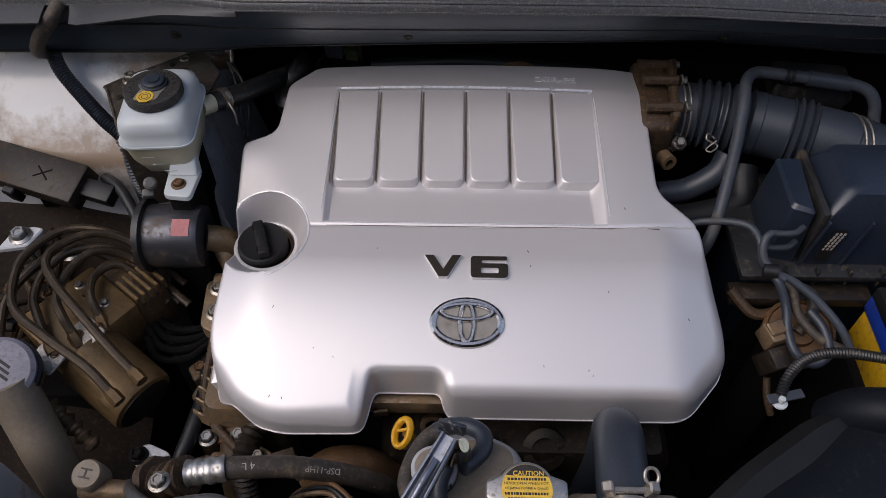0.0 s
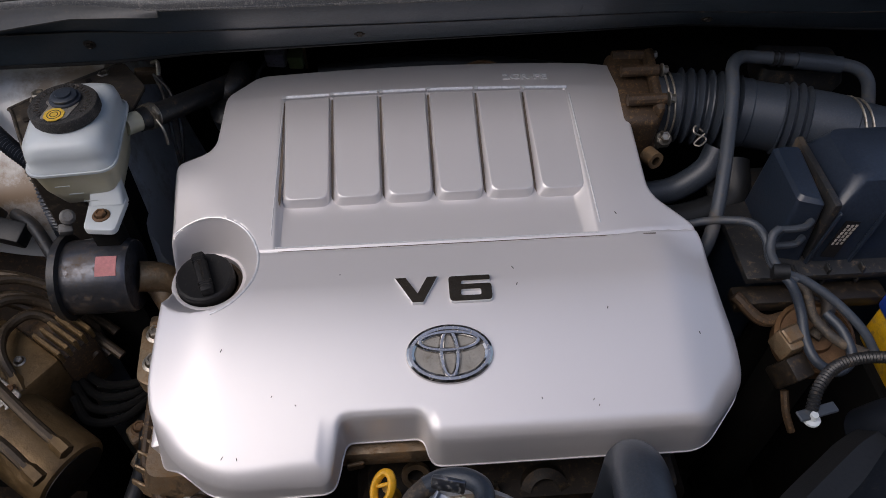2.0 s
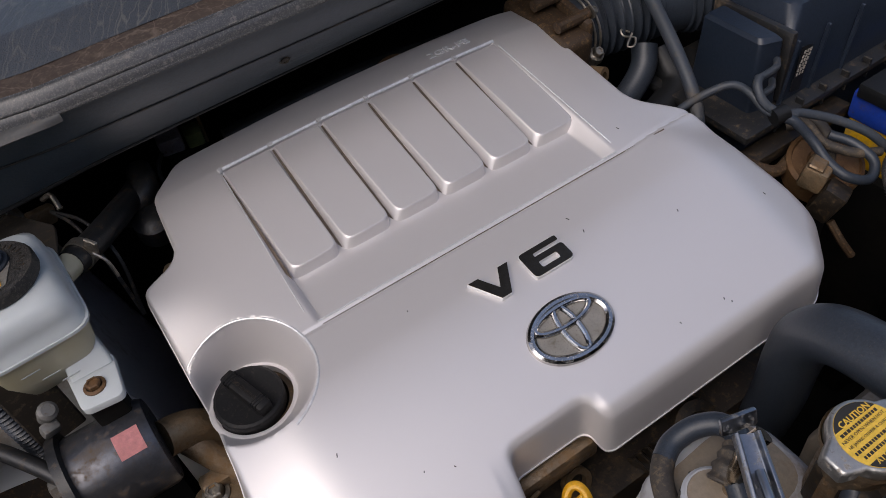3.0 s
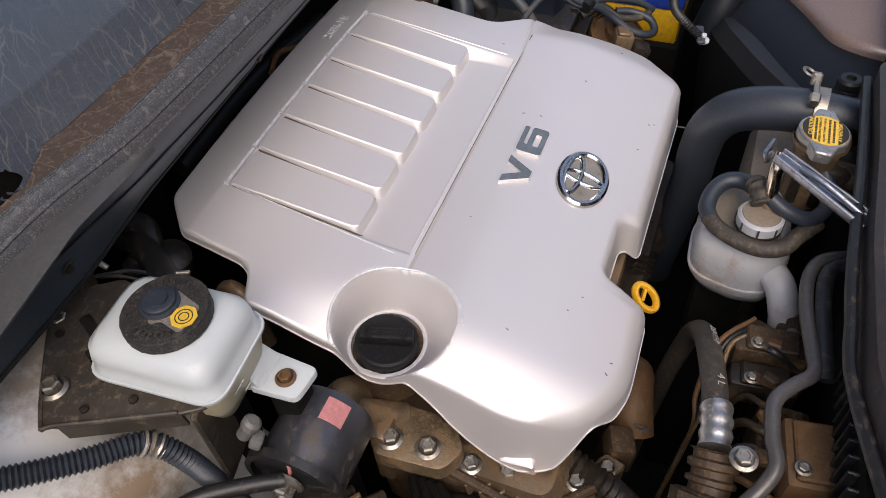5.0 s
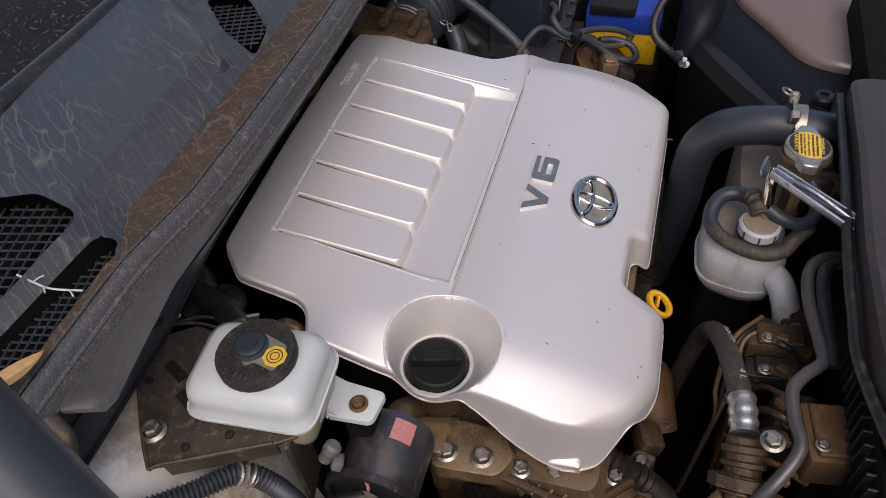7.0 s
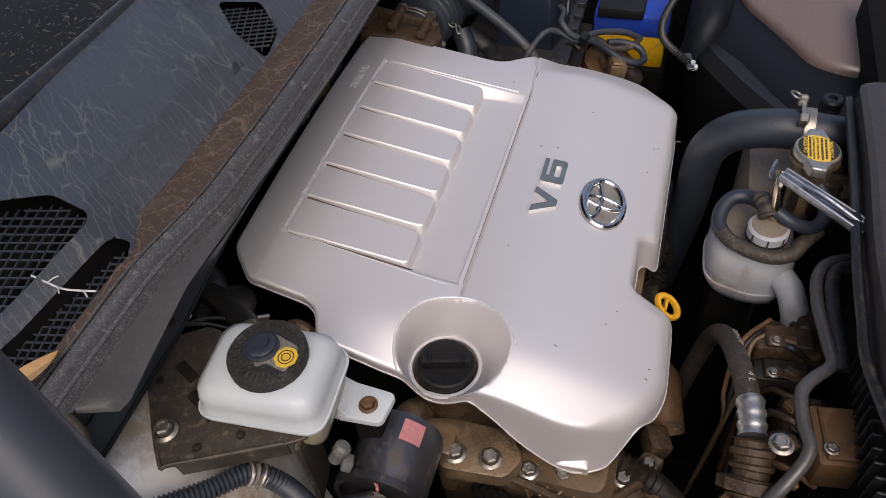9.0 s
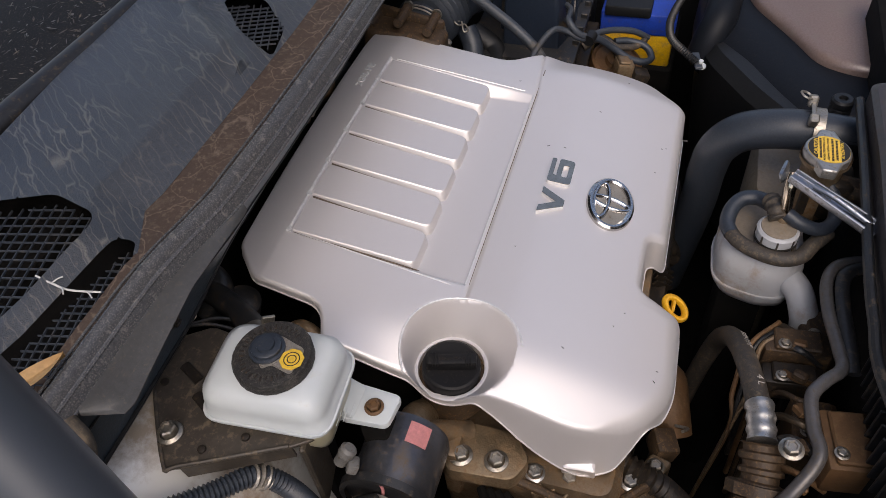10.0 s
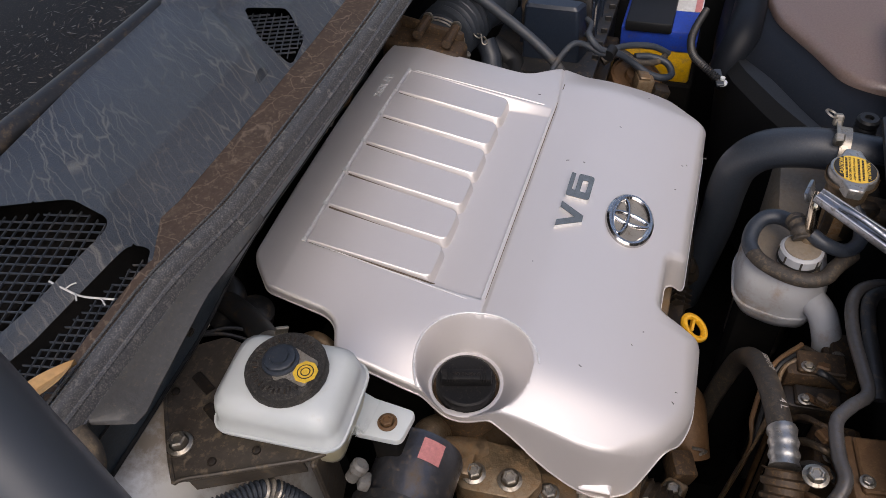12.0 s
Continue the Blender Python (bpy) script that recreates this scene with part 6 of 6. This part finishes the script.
sp = thing("steel_coolant_pipe", "bent blue-grey pipe along the radiator", "pipe", (-0.2, 0.24, 0.95))
part("pipe", tube([(-0.372, 0.285, 0.93), (-0.352, 0.262, 0.965), (-0.318, 0.242, 0.982), (-0.289, 0.247, 0.984), (-0.254, 0.249, 0.986), (-0.232, 0.236, 0.986), (-0.212, 0.219, 0.986), (-0.188, 0.221, 0.986), (-0.136, 0.230, 0.986), (-0.088, 0.229, 0.986), (-0.062, 0.212, 0.986), (-0.050, 0.168, 0.986), (-0.048, 0.12, 0.986)], 0.0070, 14), PIPEBLUE, sp)
part("trim", tube([(-0.215, 0.208, 0.984), (-0.188, 0.210, 0.988), (-0.136, 0.216, 0.992), (-0.095, 0.215, 0.994), (-0.076, 0.202, 0.994), (-0.064, 0.165, 0.994)], 0.008, 14, 10, (1, 0.6)), BLACKD, sp, "black edge trim")
hexbolt(sp, (-0.318, 0.268, 0.985), (-0.35, 0.3, 1.5), 0.008, 0.008, STEEL)
for nm, mt_, x, y, z, sx, sy, sz, a in (("fan_module", RUST, -0.275, 0.205, 0.93, 0.07, 0.05, 0.05, 8), ("fan_connector", BROWN, -0.135, 0.245, 0.90, 0.035, 0.075, 0.04, 5), ("fan_connector", BRACKET, -0.17, 0.245, 0.885, 0.03, 0.07, 0.035, 5),
                                         ("fan_motor_housing", BROWN, -0.10, 0.215, 0.86, 0.05, 0.05, 0.10, 0), ("fan_motor_housing", BROWN, -0.22, 0.22, 0.85, 0.06, 0.05, 0.08, 0)):
    q = thing(nm, "dusty brown plastic housing on the fan shroud", "fan part", (x, y, z - sz / 2))
    part("case", rbox(sx, sy, sz, 0.005, 2, pose(x, y, z, 0, 0, a)), mt_, q)
    part("lid", rbox(sx * 0.85, sy * 0.7, 0.008, 0.002, 1, pose(x, y, z + sz / 2 + 0.002, 0, 0, a)), mt_, q)
    part("stay", rbox(0.02, 0.02, 0.3, 0.002, 1, pose(x, y - 0.01, z - sz / 2 - 0.14)), DEEP, q)
    hexbolt(q, (x - sx * 0.3, y + sy * 0.2, z + sz / 2 + 0.006), (x, y, 3), 0.005, 0.004, STEEL)
for k in range(3):
    w_ = thing("fan_cable", "thin dusty cable by the radiator fan", "cable", (-0.16, 0.28, 0.88))
    part("cable", tube([(-0.13 + 0.01 * k, 0.265, 0.92), (-0.15, 0.285 + 0.006 * k, 0.915), (-0.19, 0.29 + 0.008 * k, 0.89 - 0.01 * k), (-0.21, 0.30, 0.82), (-0.2, 0.31, 0.6)], 0.003, 8), (ALU, BLACK, RUST)[k], w_)

# ---- right of the engine ----
tb = thing("throttle_body", "brown-stained cast throttle body", "throttle body", (0.30, 0.86, 0.8))
part("casting", rbox(0.055, 0.135, 0.10, 0.012, 3, pose(0.284, 0.872, 0.970, 8, 0, 0)), BROWN, tb)
part("flange", rbox(0.014, 0.118, 0.104, 0.008, 2, pose(0.313, 0.872, 0.980, 8, 0, -4)), BROWN, tb)
for dy, dz in ((0.050, 0.046), (-0.048, 0.046), (0.0, 0.057), (-0.05, -0.03)):
    hexbolt(tb, (0.321, 0.872 + dy, 0.980 + dz), (2, 0.872 + dy, 0.980 + dz), 0.006, 0.008, STEEL)
    part("pillar", tube([(0.266, 0.872 + dy, 0.980 + dz), (0.317, 0.872 + dy, 0.980 + dz)], 0.008, 10, 3), BROWN, tb)
part("port", lathe([(0.006, 0), (0.012, 0), (0.012, 0.02), (0.006, 0.02)], 18, pose(0.30, 0.795, 0.955, 80, 0, 20)), ALU, tb)

ih = thing("intake_hose", "ribbed black rubber air intake hose with wire clamps", "intake hose", (0.44, 0.82, 0.9))
ipts = dense([(0.316, 0.866, 0.984), (0.36, 0.858, 0.985), (0.42, 0.843, 0.985), (0.48, 0.823, 0.985), (0.54, 0.802, 0.985), (0.60, 0.778, 0.98)], 0.002)


def bellow(s, d):
    r = 0.046
    if 0.035 < d < 0.115:
        r = 0.0475 + 0.0050 * math.cos(2 * math.pi * (d - 0.035) / 0.0135)
    elif d < 0.035:
        r = 0.044
    elif 0.170 < d < 0.205:
        r = 0.0475 + 0.0045 * math.cos(2 * math.pi * (d - 0.170) / 0.0120)
    elif 0.115 <= d < 0.13:
        r = 0.0475
    elif d > 0.262:
        r = 0.0445
    return r


part("hose", tube(ipts, bellow, 44, 1), RUBBER, ih)
for d in (0.010, 0.019, 0.262, 0.272):
    i = int(d / 0.002)
    part("wire_clamp", tube([tuple(ipts[i] + (Vector((0, math.cos(a), math.sin(a))) * 0.0475)) for a in [2 * math.pi * k / 28 for k in range(29)]], 0.0016, 8, 1), STEEL, ih)
hexbolt(ih, (0.326, 0.815, 0.965), (0.326, 0.5, 1.4), 0.007, 0.010, STEEL, "clamp_screw")
part("clamp_block", rbox(0.022, 0.014, 0.020, 0.002, 1, pose(0.326, 0.818, 0.958, 20, 0, 0)), STEEL, ih)
part("clamp_block", rbox(0.016, 0.012, 0.018, 0.002, 1, pose(0.557, 0.745, 0.975, 20, 0, -20)), STEEL, ih)
part("resonator", loft([(oblong(0.055, 0.03, 0.012), -0.02), (oblong(0.06, 0.034, 0.012), 0.0), (oblong(0.055, 0.03, 0.012), 0.018)], pose(0.53, 0.905, 1.005, 0, 0, -6)), BLACKD, ih)

vp = thing("vent_pipe", "blue-grey rubber vent pipe across the intake hose", "pipe", (0.39, 0.75, 0.9))
part("pipe", tube([(0.332, 0.640, 0.90), (0.343, 0.645, 0.93), (0.355, 0.668, 0.960), (0.370, 0.712, 0.990), (0.388, 0.770, 1.020), (0.400, 0.815, 1.042), (0.408, 0.850, 1.053), (0.424, 0.868, 1.055), (0.448, 0.870, 1.053), (0.51, 0.862, 1.050), (0.575, 0.852, 1.045), (0.598, 0.840, 1.030), (0.606, 0.825, 1.0)], 0.0088, 16), BLUEGREY, vp)
for p, q in (((0.470, 0.8675, 1.052), (0.50, 0.8635, 1.0505)), ((0.478, 0.8665, 1.0517), (0.50, 0.8635, 1.0505))):
    clamp_band(vp, p, q, 0.0095, 0.005, BLACK, "band")
part("sleeve", tube([(0.50, 0.8635, 1.0505), (0.56, 0.8545, 1.0465)], 0.0115, 16, 4), RUBBER, vp)
ck = thing("spring_clip", "thin wire spring clip on a dark hose", "clip", (0.38, 0.80, 0.97))
part("loop", tube([(0.372, 0.802, 0.985), (0.362, 0.808, 0.990), (0.360, 0.800, 0.985), (0.376, 0.795, 0.978), (0.366, 0.786, 0.974), (0.360, 0.792, 0.974), (0.374, 0.799, 0.984)], 0.0014, 8), STEEL, ck)
part("hose", tube([(0.30, 0.77, 0.90), (0.345, 0.775, 0.905), (0.385, 0.785, 0.93), (0.40, 0.80, 0.955)], 0.018, 16), RUBBER, ck)
part("hose", tube([(0.28, 0.735, 0.885), (0.35, 0.735, 0.885), (0.42, 0.755, 0.90), (0.43, 0.80, 0.93)], 0.022, 16), BLACK, ck)

ax_ = thing("air_filter_box", "dark blue-black plastic air filter box with clipped lid", "air filter box", (0.6, 0.70, 0.86))
part("base", loft([(rounded(rect(0.425, 0.86, 0.63, 0.80), 0.015), 0.70), (rounded(rect(0.42, 0.86, 0.622, 0.80), 0.015), 0.90)]), NAVY, ax_)
part("base_flange", rbox(0.47, 0.20, 0.012, 0.003, 2, pose(0.625, 0.705, 0.905)), BLACKD, ax_)
part("lid_step", loft([(rounded([(0.432, 0.742), (0.430, 0.640), (0.468, 0.630), (0.476, 0.742)], 0.005), 0.91), (rounded([(0.436, 0.738), (0.434, 0.645), (0.464, 0.634), (0.472, 0.738)], 0.006), 1.008), (rounded([(0.440, 0.734), (0.438, 0.650), (0.460, 0.640), (0.468, 0.734)], 0.006), 1.013)]), NAVY, ax_)
part("lid", loft([(rounded(rect(0.478, 0.86, 0.628, 0.76), 0.01), 0.91), (rounded(rect(0.480, 0.86, 0.634, 0.758), 0.012), 0.99), (rounded(rect(0.505, 0.85, 0.655, 0.750), 0.02), 1.026), (rounded(rect(0.525, 0.84, 0.668, 0.74), 0.02), 1.031)]), NAVY, ax_)
part("lid_seam", rbox(0.010, 0.125, 0.10, 0.003, 2, pose(0.476, 0.690, 0.965)), BLACKD, ax_)
for k in range(9):
    part("clip_rib", rbox(0.004, 0.012, 0.03, 0.001, 1, pose(0.45 + 0.045 * k, 0.612, 0.905)), BLACKD, ax_)
for x in (0.478, 0.535, 0.60):
    part("lid_rib", rbox(0.004, 0.006, 0.095, 0.001, 1, pose(x, 0.627, 0.955, 0, 6, 0)), NAVY, ax_)
lab = part("spec_label", rbox(0.020, 0.0008, 0.062, 0, 1, pose(0.500, 0.6255, 0.955, -4, 10, 0)), BLACK, ax_, "narrow printed label")
for k in range(3):
    for j in range(9):
        part("print_bar", rbox(0.0030, 0.0008, 0.0042, 0, 1, pose(0.4945 + 0.0055 * k + 0.0012 * (j - 4), 0.6248, 0.930 + 0.0062 * j, -4, 10, 0)), PALEINK, lab)
for z in (0.985, 0.955):
    part("nipple", tube([(0.455, 0.632, z), (0.44, 0.622, z), (0.412, 0.622, z - 0.002)], 0.0046, 10), BLUEGREY, ax_)

hs = thing("vacuum_hoses", "tangle of thin dusty hoses and taped cables by the air box", "hose", (0.42, 0.58, 0.9))
for pts, r, m_ in (
        ([(0.29, 0.66, 0.945), (0.330, 0.665, 0.955), (0.365, 0.655, 0.968), (0.388, 0.640, 0.976), (0.400, 0.622, 0.968), (0.402, 0.598, 0.955), (0.412, 0.582, 0.951), (0.428, 0.572, 0.948)], 0.0052, BLUEGREY),
        ([(0.412, 0.622, 0.985), (0.402, 0.615, 0.980), (0.400, 0.60, 0.965), (0.412, 0.583, 0.953), (0.440, 0.570, 0.946), (0.47, 0.545, 0.935), (0.495, 0.515, 0.92), (0.51, 0.49, 0.90)], 0.0056, BLUEGREY),
        ([(0.408, 0.585, 0.950), (0.420, 0.568, 0.945), (0.430, 0.545, 0.925), (0.432, 0.515, 0.905), (0.440, 0.490, 0.895), (0.462, 0.478, 0.89), (0.480, 0.490, 0.90), (0.478, 0.52, 0.91), (0.465, 0.545, 0.915)], 0.0062, RUBBER),
        ([(0.418, 0.580, 0.945), (0.440, 0.565, 0.935), (0.448, 0.540, 0.915), (0.470, 0.510, 0.905), (0.50, 0.495, 0.90)], 0.006, HOSEGREY),
        ([(0.46, 0.60, 0.90), (0.478, 0.575, 0.91), (0.474, 0.548, 0.90), (0.455, 0.53, 0.885)], 0.008, HOSEGREY)):
    part("hose", tube(pts, r, 12), m_, hs)
part("tie", tube([(0.40, 0.584, 0.952), (0.418, 0.580, 0.954)], 0.0105, 12, 3), BLACK, hs)
part("loom", ribbed([(0.378, 0.402, 0.945), (0.392, 0.425, 0.955), (0.420, 0.447, 0.958), (0.46, 0.455, 0.958), (0.52, 0.452, 0.95), (0.60, 0.44, 0.94)], 0.0062, 0.0040, 0.0008, 14), BLACKD, hs)
rl = thing("transparent_relay", "dusty clear plastic relay with exposed contacts", "relay", (0.425, 0.52, 0.87))
part("case", rbox(0.034, 0.030, 0.032, 0.004, 2, pose(0.420, 0.522, 0.892, 10, 0, 20)), CASTD, rl)
part("lid", rbox(0.030, 0.020, 0.006, 0.002, 1, pose(0.420, 0.522, 0.910, 10, 0, 20)), ALU, rl)
part("plug", rbox(0.028, 0.03, 0.05, 0.004, 2, pose(0.420, 0.497, 0.865, 20, 0, 20)), BRACKET, rl)
part("pigtail", tube([(0.418, 0.485, 0.84), (0.420, 0.465, 0.82), (0.428, 0.45, 0.80)], 0.005, 8), BROWN, rl)
ho = thing("round_solenoid", "rusty round housing among the cables", "solenoid", (0.465, 0.545, 0.80))
part("drum", lathe([(0, 0), (0.046, 0), (0.047, 0.03), (0.042, 0.034), (0.040, 0.030), (0.022, 0.028), (0.020, 0.036), (0, 0.037)], 40, pose(0.468, 0.545, 0.848, 15, -10, 0)), RUST, ho)
part("stand", rbox(0.05, 0.05, 0.46, 0.004, 2, pose(0.468, 0.55, 0.60)), DEEP, ho)
tray = thing("cable_tray", "dusty brown bracket under the air box", "bracket", (0.45, 0.60, 0.86))
part("tray", rbox(0.20, 0.03, 0.02, 0.004, 2, pose(0.48, 0.602, 0.872)), BRACKET, tray)
part("tray", tube([(0.38, 0.60, 0.885), (0.41, 0.57, 0.87), (0.45, 0.575, 0.87)], 0.008, 10), BROWN, tray)
part("stand", rbox(0.10, 0.02, 0.5, 0.003, 1, pose(0.48, 0.606, 0.61)), DEEP, tray)

bt = thing("battery", "blue and yellow car battery with white label", "battery", (0.64, 0.52, 0.60))
part("case", rbox(0.19, 0.135, 0.07, 0.006, 2, pose(0.665, 0.515, 0.835)), BATY, bt)
part("lid", rbox(0.196, 0.141, 0.045, 0.006, 2, pose(0.665, 0.515, 0.890)), BLUE, bt)
part("label", rbox(0.08, 0.06, 0.001, 0, 1, pose(0.68, 0.475, 0.9132)), PAPER, bt)
part("label_stripe", rbox(0.08, 0.012, 0.001, 0, 1, pose(0.68, 0.453, 0.9138)), PINK, bt)
part("vent_bar", rbox(0.17, 0.085, 0.022, 0.004, 2, pose(0.645, 0.535, 0.918)), BLACK, bt)
part("terminal", lathe([(0, 0), (0.010, 0), (0.009, 0.018), (0, 0.018)], 18, pose(0.70, 0.50, 0.91)), ALUCLEAN, bt)
part("tray", rbox(0.21, 0.15, 0.44, 0.004, 1, pose(0.665, 0.515, 0.582)), DEEP, bt)

# ---- behind the engine ----
cn = thing("wiring_connector", "lilac-grey and olive connectors behind the cover", "connector", (-0.195, 0.985, 0.97))
part("plug", rbox(0.030, 0.024, 0.026, 0.004, 2, pose(-0.211, 0.990, 1.000, 10, 0, -8)), CONNGREY, cn)
part("socket", rbox(0.022, 0.022, 0.024, 0.003, 2, pose(-0.182, 0.985, 0.998, 10, 0, -8)), GREEN, cn)
part("pin", rbox(0.004, 0.004, 0.05, 0.001, 1, pose(-0.169, 0.985, 1.005)), ALU, cn)
part("stay", rbox(0.05, 0.03, 0.25, 0.003, 1, pose(-0.195, 1.0, 0.86)), DEEP, cn)
part("lead", tube([(-0.225, 0.985, 0.995), (-0.24, 0.97, 0.98), (-0.238, 0.95, 0.95), (-0.22, 0.93, 0.90)], 0.003, 8), BLACK, cn)
bp = thing("heater_pipes", "dark pipes and valve behind the brake reservoir", "pipe", (-0.29, 0.88, 0.9))
part("pipe", tube([(-0.32, 0.90, 0.80), (-0.285, 0.85, 0.90), (-0.283, 0.82, 0.96), (-0.29, 0.79, 0.96), (-0.30, 0.77, 0.90)], 0.009, 12), ALU, bp)
part("elbow", tube([(-0.30, 0.93, 0.97), (-0.28, 0.915, 0.99), (-0.262, 0.93, 1.0), (-0.26, 0.96, 1.0)], 0.015, 14), BLACKD, bp)
part("drum", lathe([(0, 0), (0.022, 0), (0.022, 0.03), (0.012, 0.036), (0, 0.036)], 24, pose(-0.275, 0.90, 0.955, 20, 0, 0)), BLACKD, bp)
part("rear_rail", tube([(-0.15, 0.965, 0.985), (0.0, 0.970, 0.99), (0.12, 0.965, 0.985), (0.22, 0.955, 0.975)], 0.014, 14), BLACK, bp)
part("rear_lead", tube([(0.05, 0.945, 0.995), (0.09, 0.955, 1.0), (0.13, 0.945, 0.99), (0.17, 0.955, 0.985)], 0.004, 8), RUST, bp)
wc = thing("wire_clip", "bent metal clip with cables near the strut tower", "clip", (-0.37, 0.90, 1.03))
part("clip", rbox(0.03, 0.012, 0.022, 0.003, 2, pose(-0.372, 0.905, 1.035, 0, 15, 25)), ALU, wc)
part("hook", tube([(-0.362, 0.912, 1.05), (-0.352, 0.905, 1.055), (-0.35, 0.89, 1.045)], 0.003, 8), STEEL, wc)
for k in range(2):
    part("cable", tube([(-0.36, 0.90, 1.04), (-0.345 + 0.01 * k, 0.87, 1.03), (-0.335 + 0.012 * k, 0.83, 1.0), (-0.33, 0.80, 0.94)], 0.0022, 8), BLACKD, wc)

# ---- on the cowl ----
lf = part("dry_leaf", sheet(lambda u, v: (-0.500 - 0.062 * u, 0.872 + 0.016 * u + (v - 0.5) * 0.024 * math.sin(math.pi * min(1, u * 0.95 + 0.02)) ** 0.8, 1.196 + 0.010 * u + 0.004 * math.cos(5 * v)), 14, 6, 0.0005), LEAFM)
tagged(lf, "dry brown leaf lying on the cowl vent", "leaf")
twig_bm = tube([(-0.437, 0.945, 1.2015), (-0.441, 0.925, 1.2015), (-0.443, 0.905, 1.2), (-0.437, 0.878, 1.1975)], 0.0010, 6)
for a, b in (((-0.442, 0.915, 1.2005), (-0.450, 0.905, 1.203)), ((-0.441, 0.925, 1.2015), (-0.433, 0.918, 1.203)), ((-0.440, 0.892, 1.199), (-0.446, 0.880, 1.200))):
    side = tube([a, tuple((Vector(a) + Vector(b)) / 2 + Vector((0.001, 0.0, 0.0005))), b], 0.0007, 6, 4)
    side_me = bpy.data.meshes.new("side")
    side.to_mesh(side_me)
    side.free()
    twig_bm.from_mesh(side_me)
    bpy.data.meshes.remove(side_me)
tw = part("twig", twig_bm, PAPER)
tagged(tw, "thin pale twig on the cowl mesh", "twig")
st = thing("hood_strut", "thick dark grey hood support strut", "hood strut", (-0.80, 0.29, 1.06))
s0, sd = Vector((-0.672, 0.61, 1.424)), Vector((0.042, 0.104, 0.120)).normalized()
part("cylinder", tube([tuple(s0 - sd * 0.30), tuple(s0), tuple(s0 + sd * 0.36)], 0.0185, 24, 6), STRUTM, st)
part("piston_rod", tube([tuple(s0 - sd * 0.46), tuple(s0 - sd * 0.29)], 0.007, 16, 4), STEEL, st)
part("end_socket", tube([tuple(s0 + sd * 0.35), tuple(s0 + sd * 0.58)], 0.010, 16, 4), BLACK, st)

for k in range(8):
    part("neck_groove", rbox(0.0022, 0.0016, 0.012, 0.0004, 1, pose(-0.030, 0.285, 0.990, 0, 0, 45 * k) @ Matrix.Translation((0, 0.0248, 0))), HOSEGREY, nk)
part("weld_seam", loft([(tank_out(-0.0025), 0.9055), (tank_out(-0.0025), 0.9085)]), TANKD, ct)
fc = thing("fan_cables", "brown taped cables behind the radiator fan", "cable", (-0.24, 0.27, 0.86))
fan_rnd = random.Random(8)
for k in range(8):
    x = -0.34 + 0.032 * k
    part("cable", tube([(x, 0.215, 0.90), (x + fan_rnd.uniform(-0.01, 0.01), 0.245, 0.915 + fan_rnd.uniform(0, 0.01)), (x + 0.02, 0.262, 0.89), (x + 0.03, 0.27, 0.82), (x + 0.03, 0.265, 0.60)], fan_rnd.uniform(0.003, 0.006), 10, 6), (BROWN, RUST, BLACKD, LINE)[k % 4], fc)
for k in range(5):
    part("clip", rbox(0.016, 0.012, 0.010, 0.002, 1, pose(-0.32 + 0.045 * k, 0.243, 0.922, 12, 5, 20 * k)), (RUST, BROWN)[k % 2], fc)
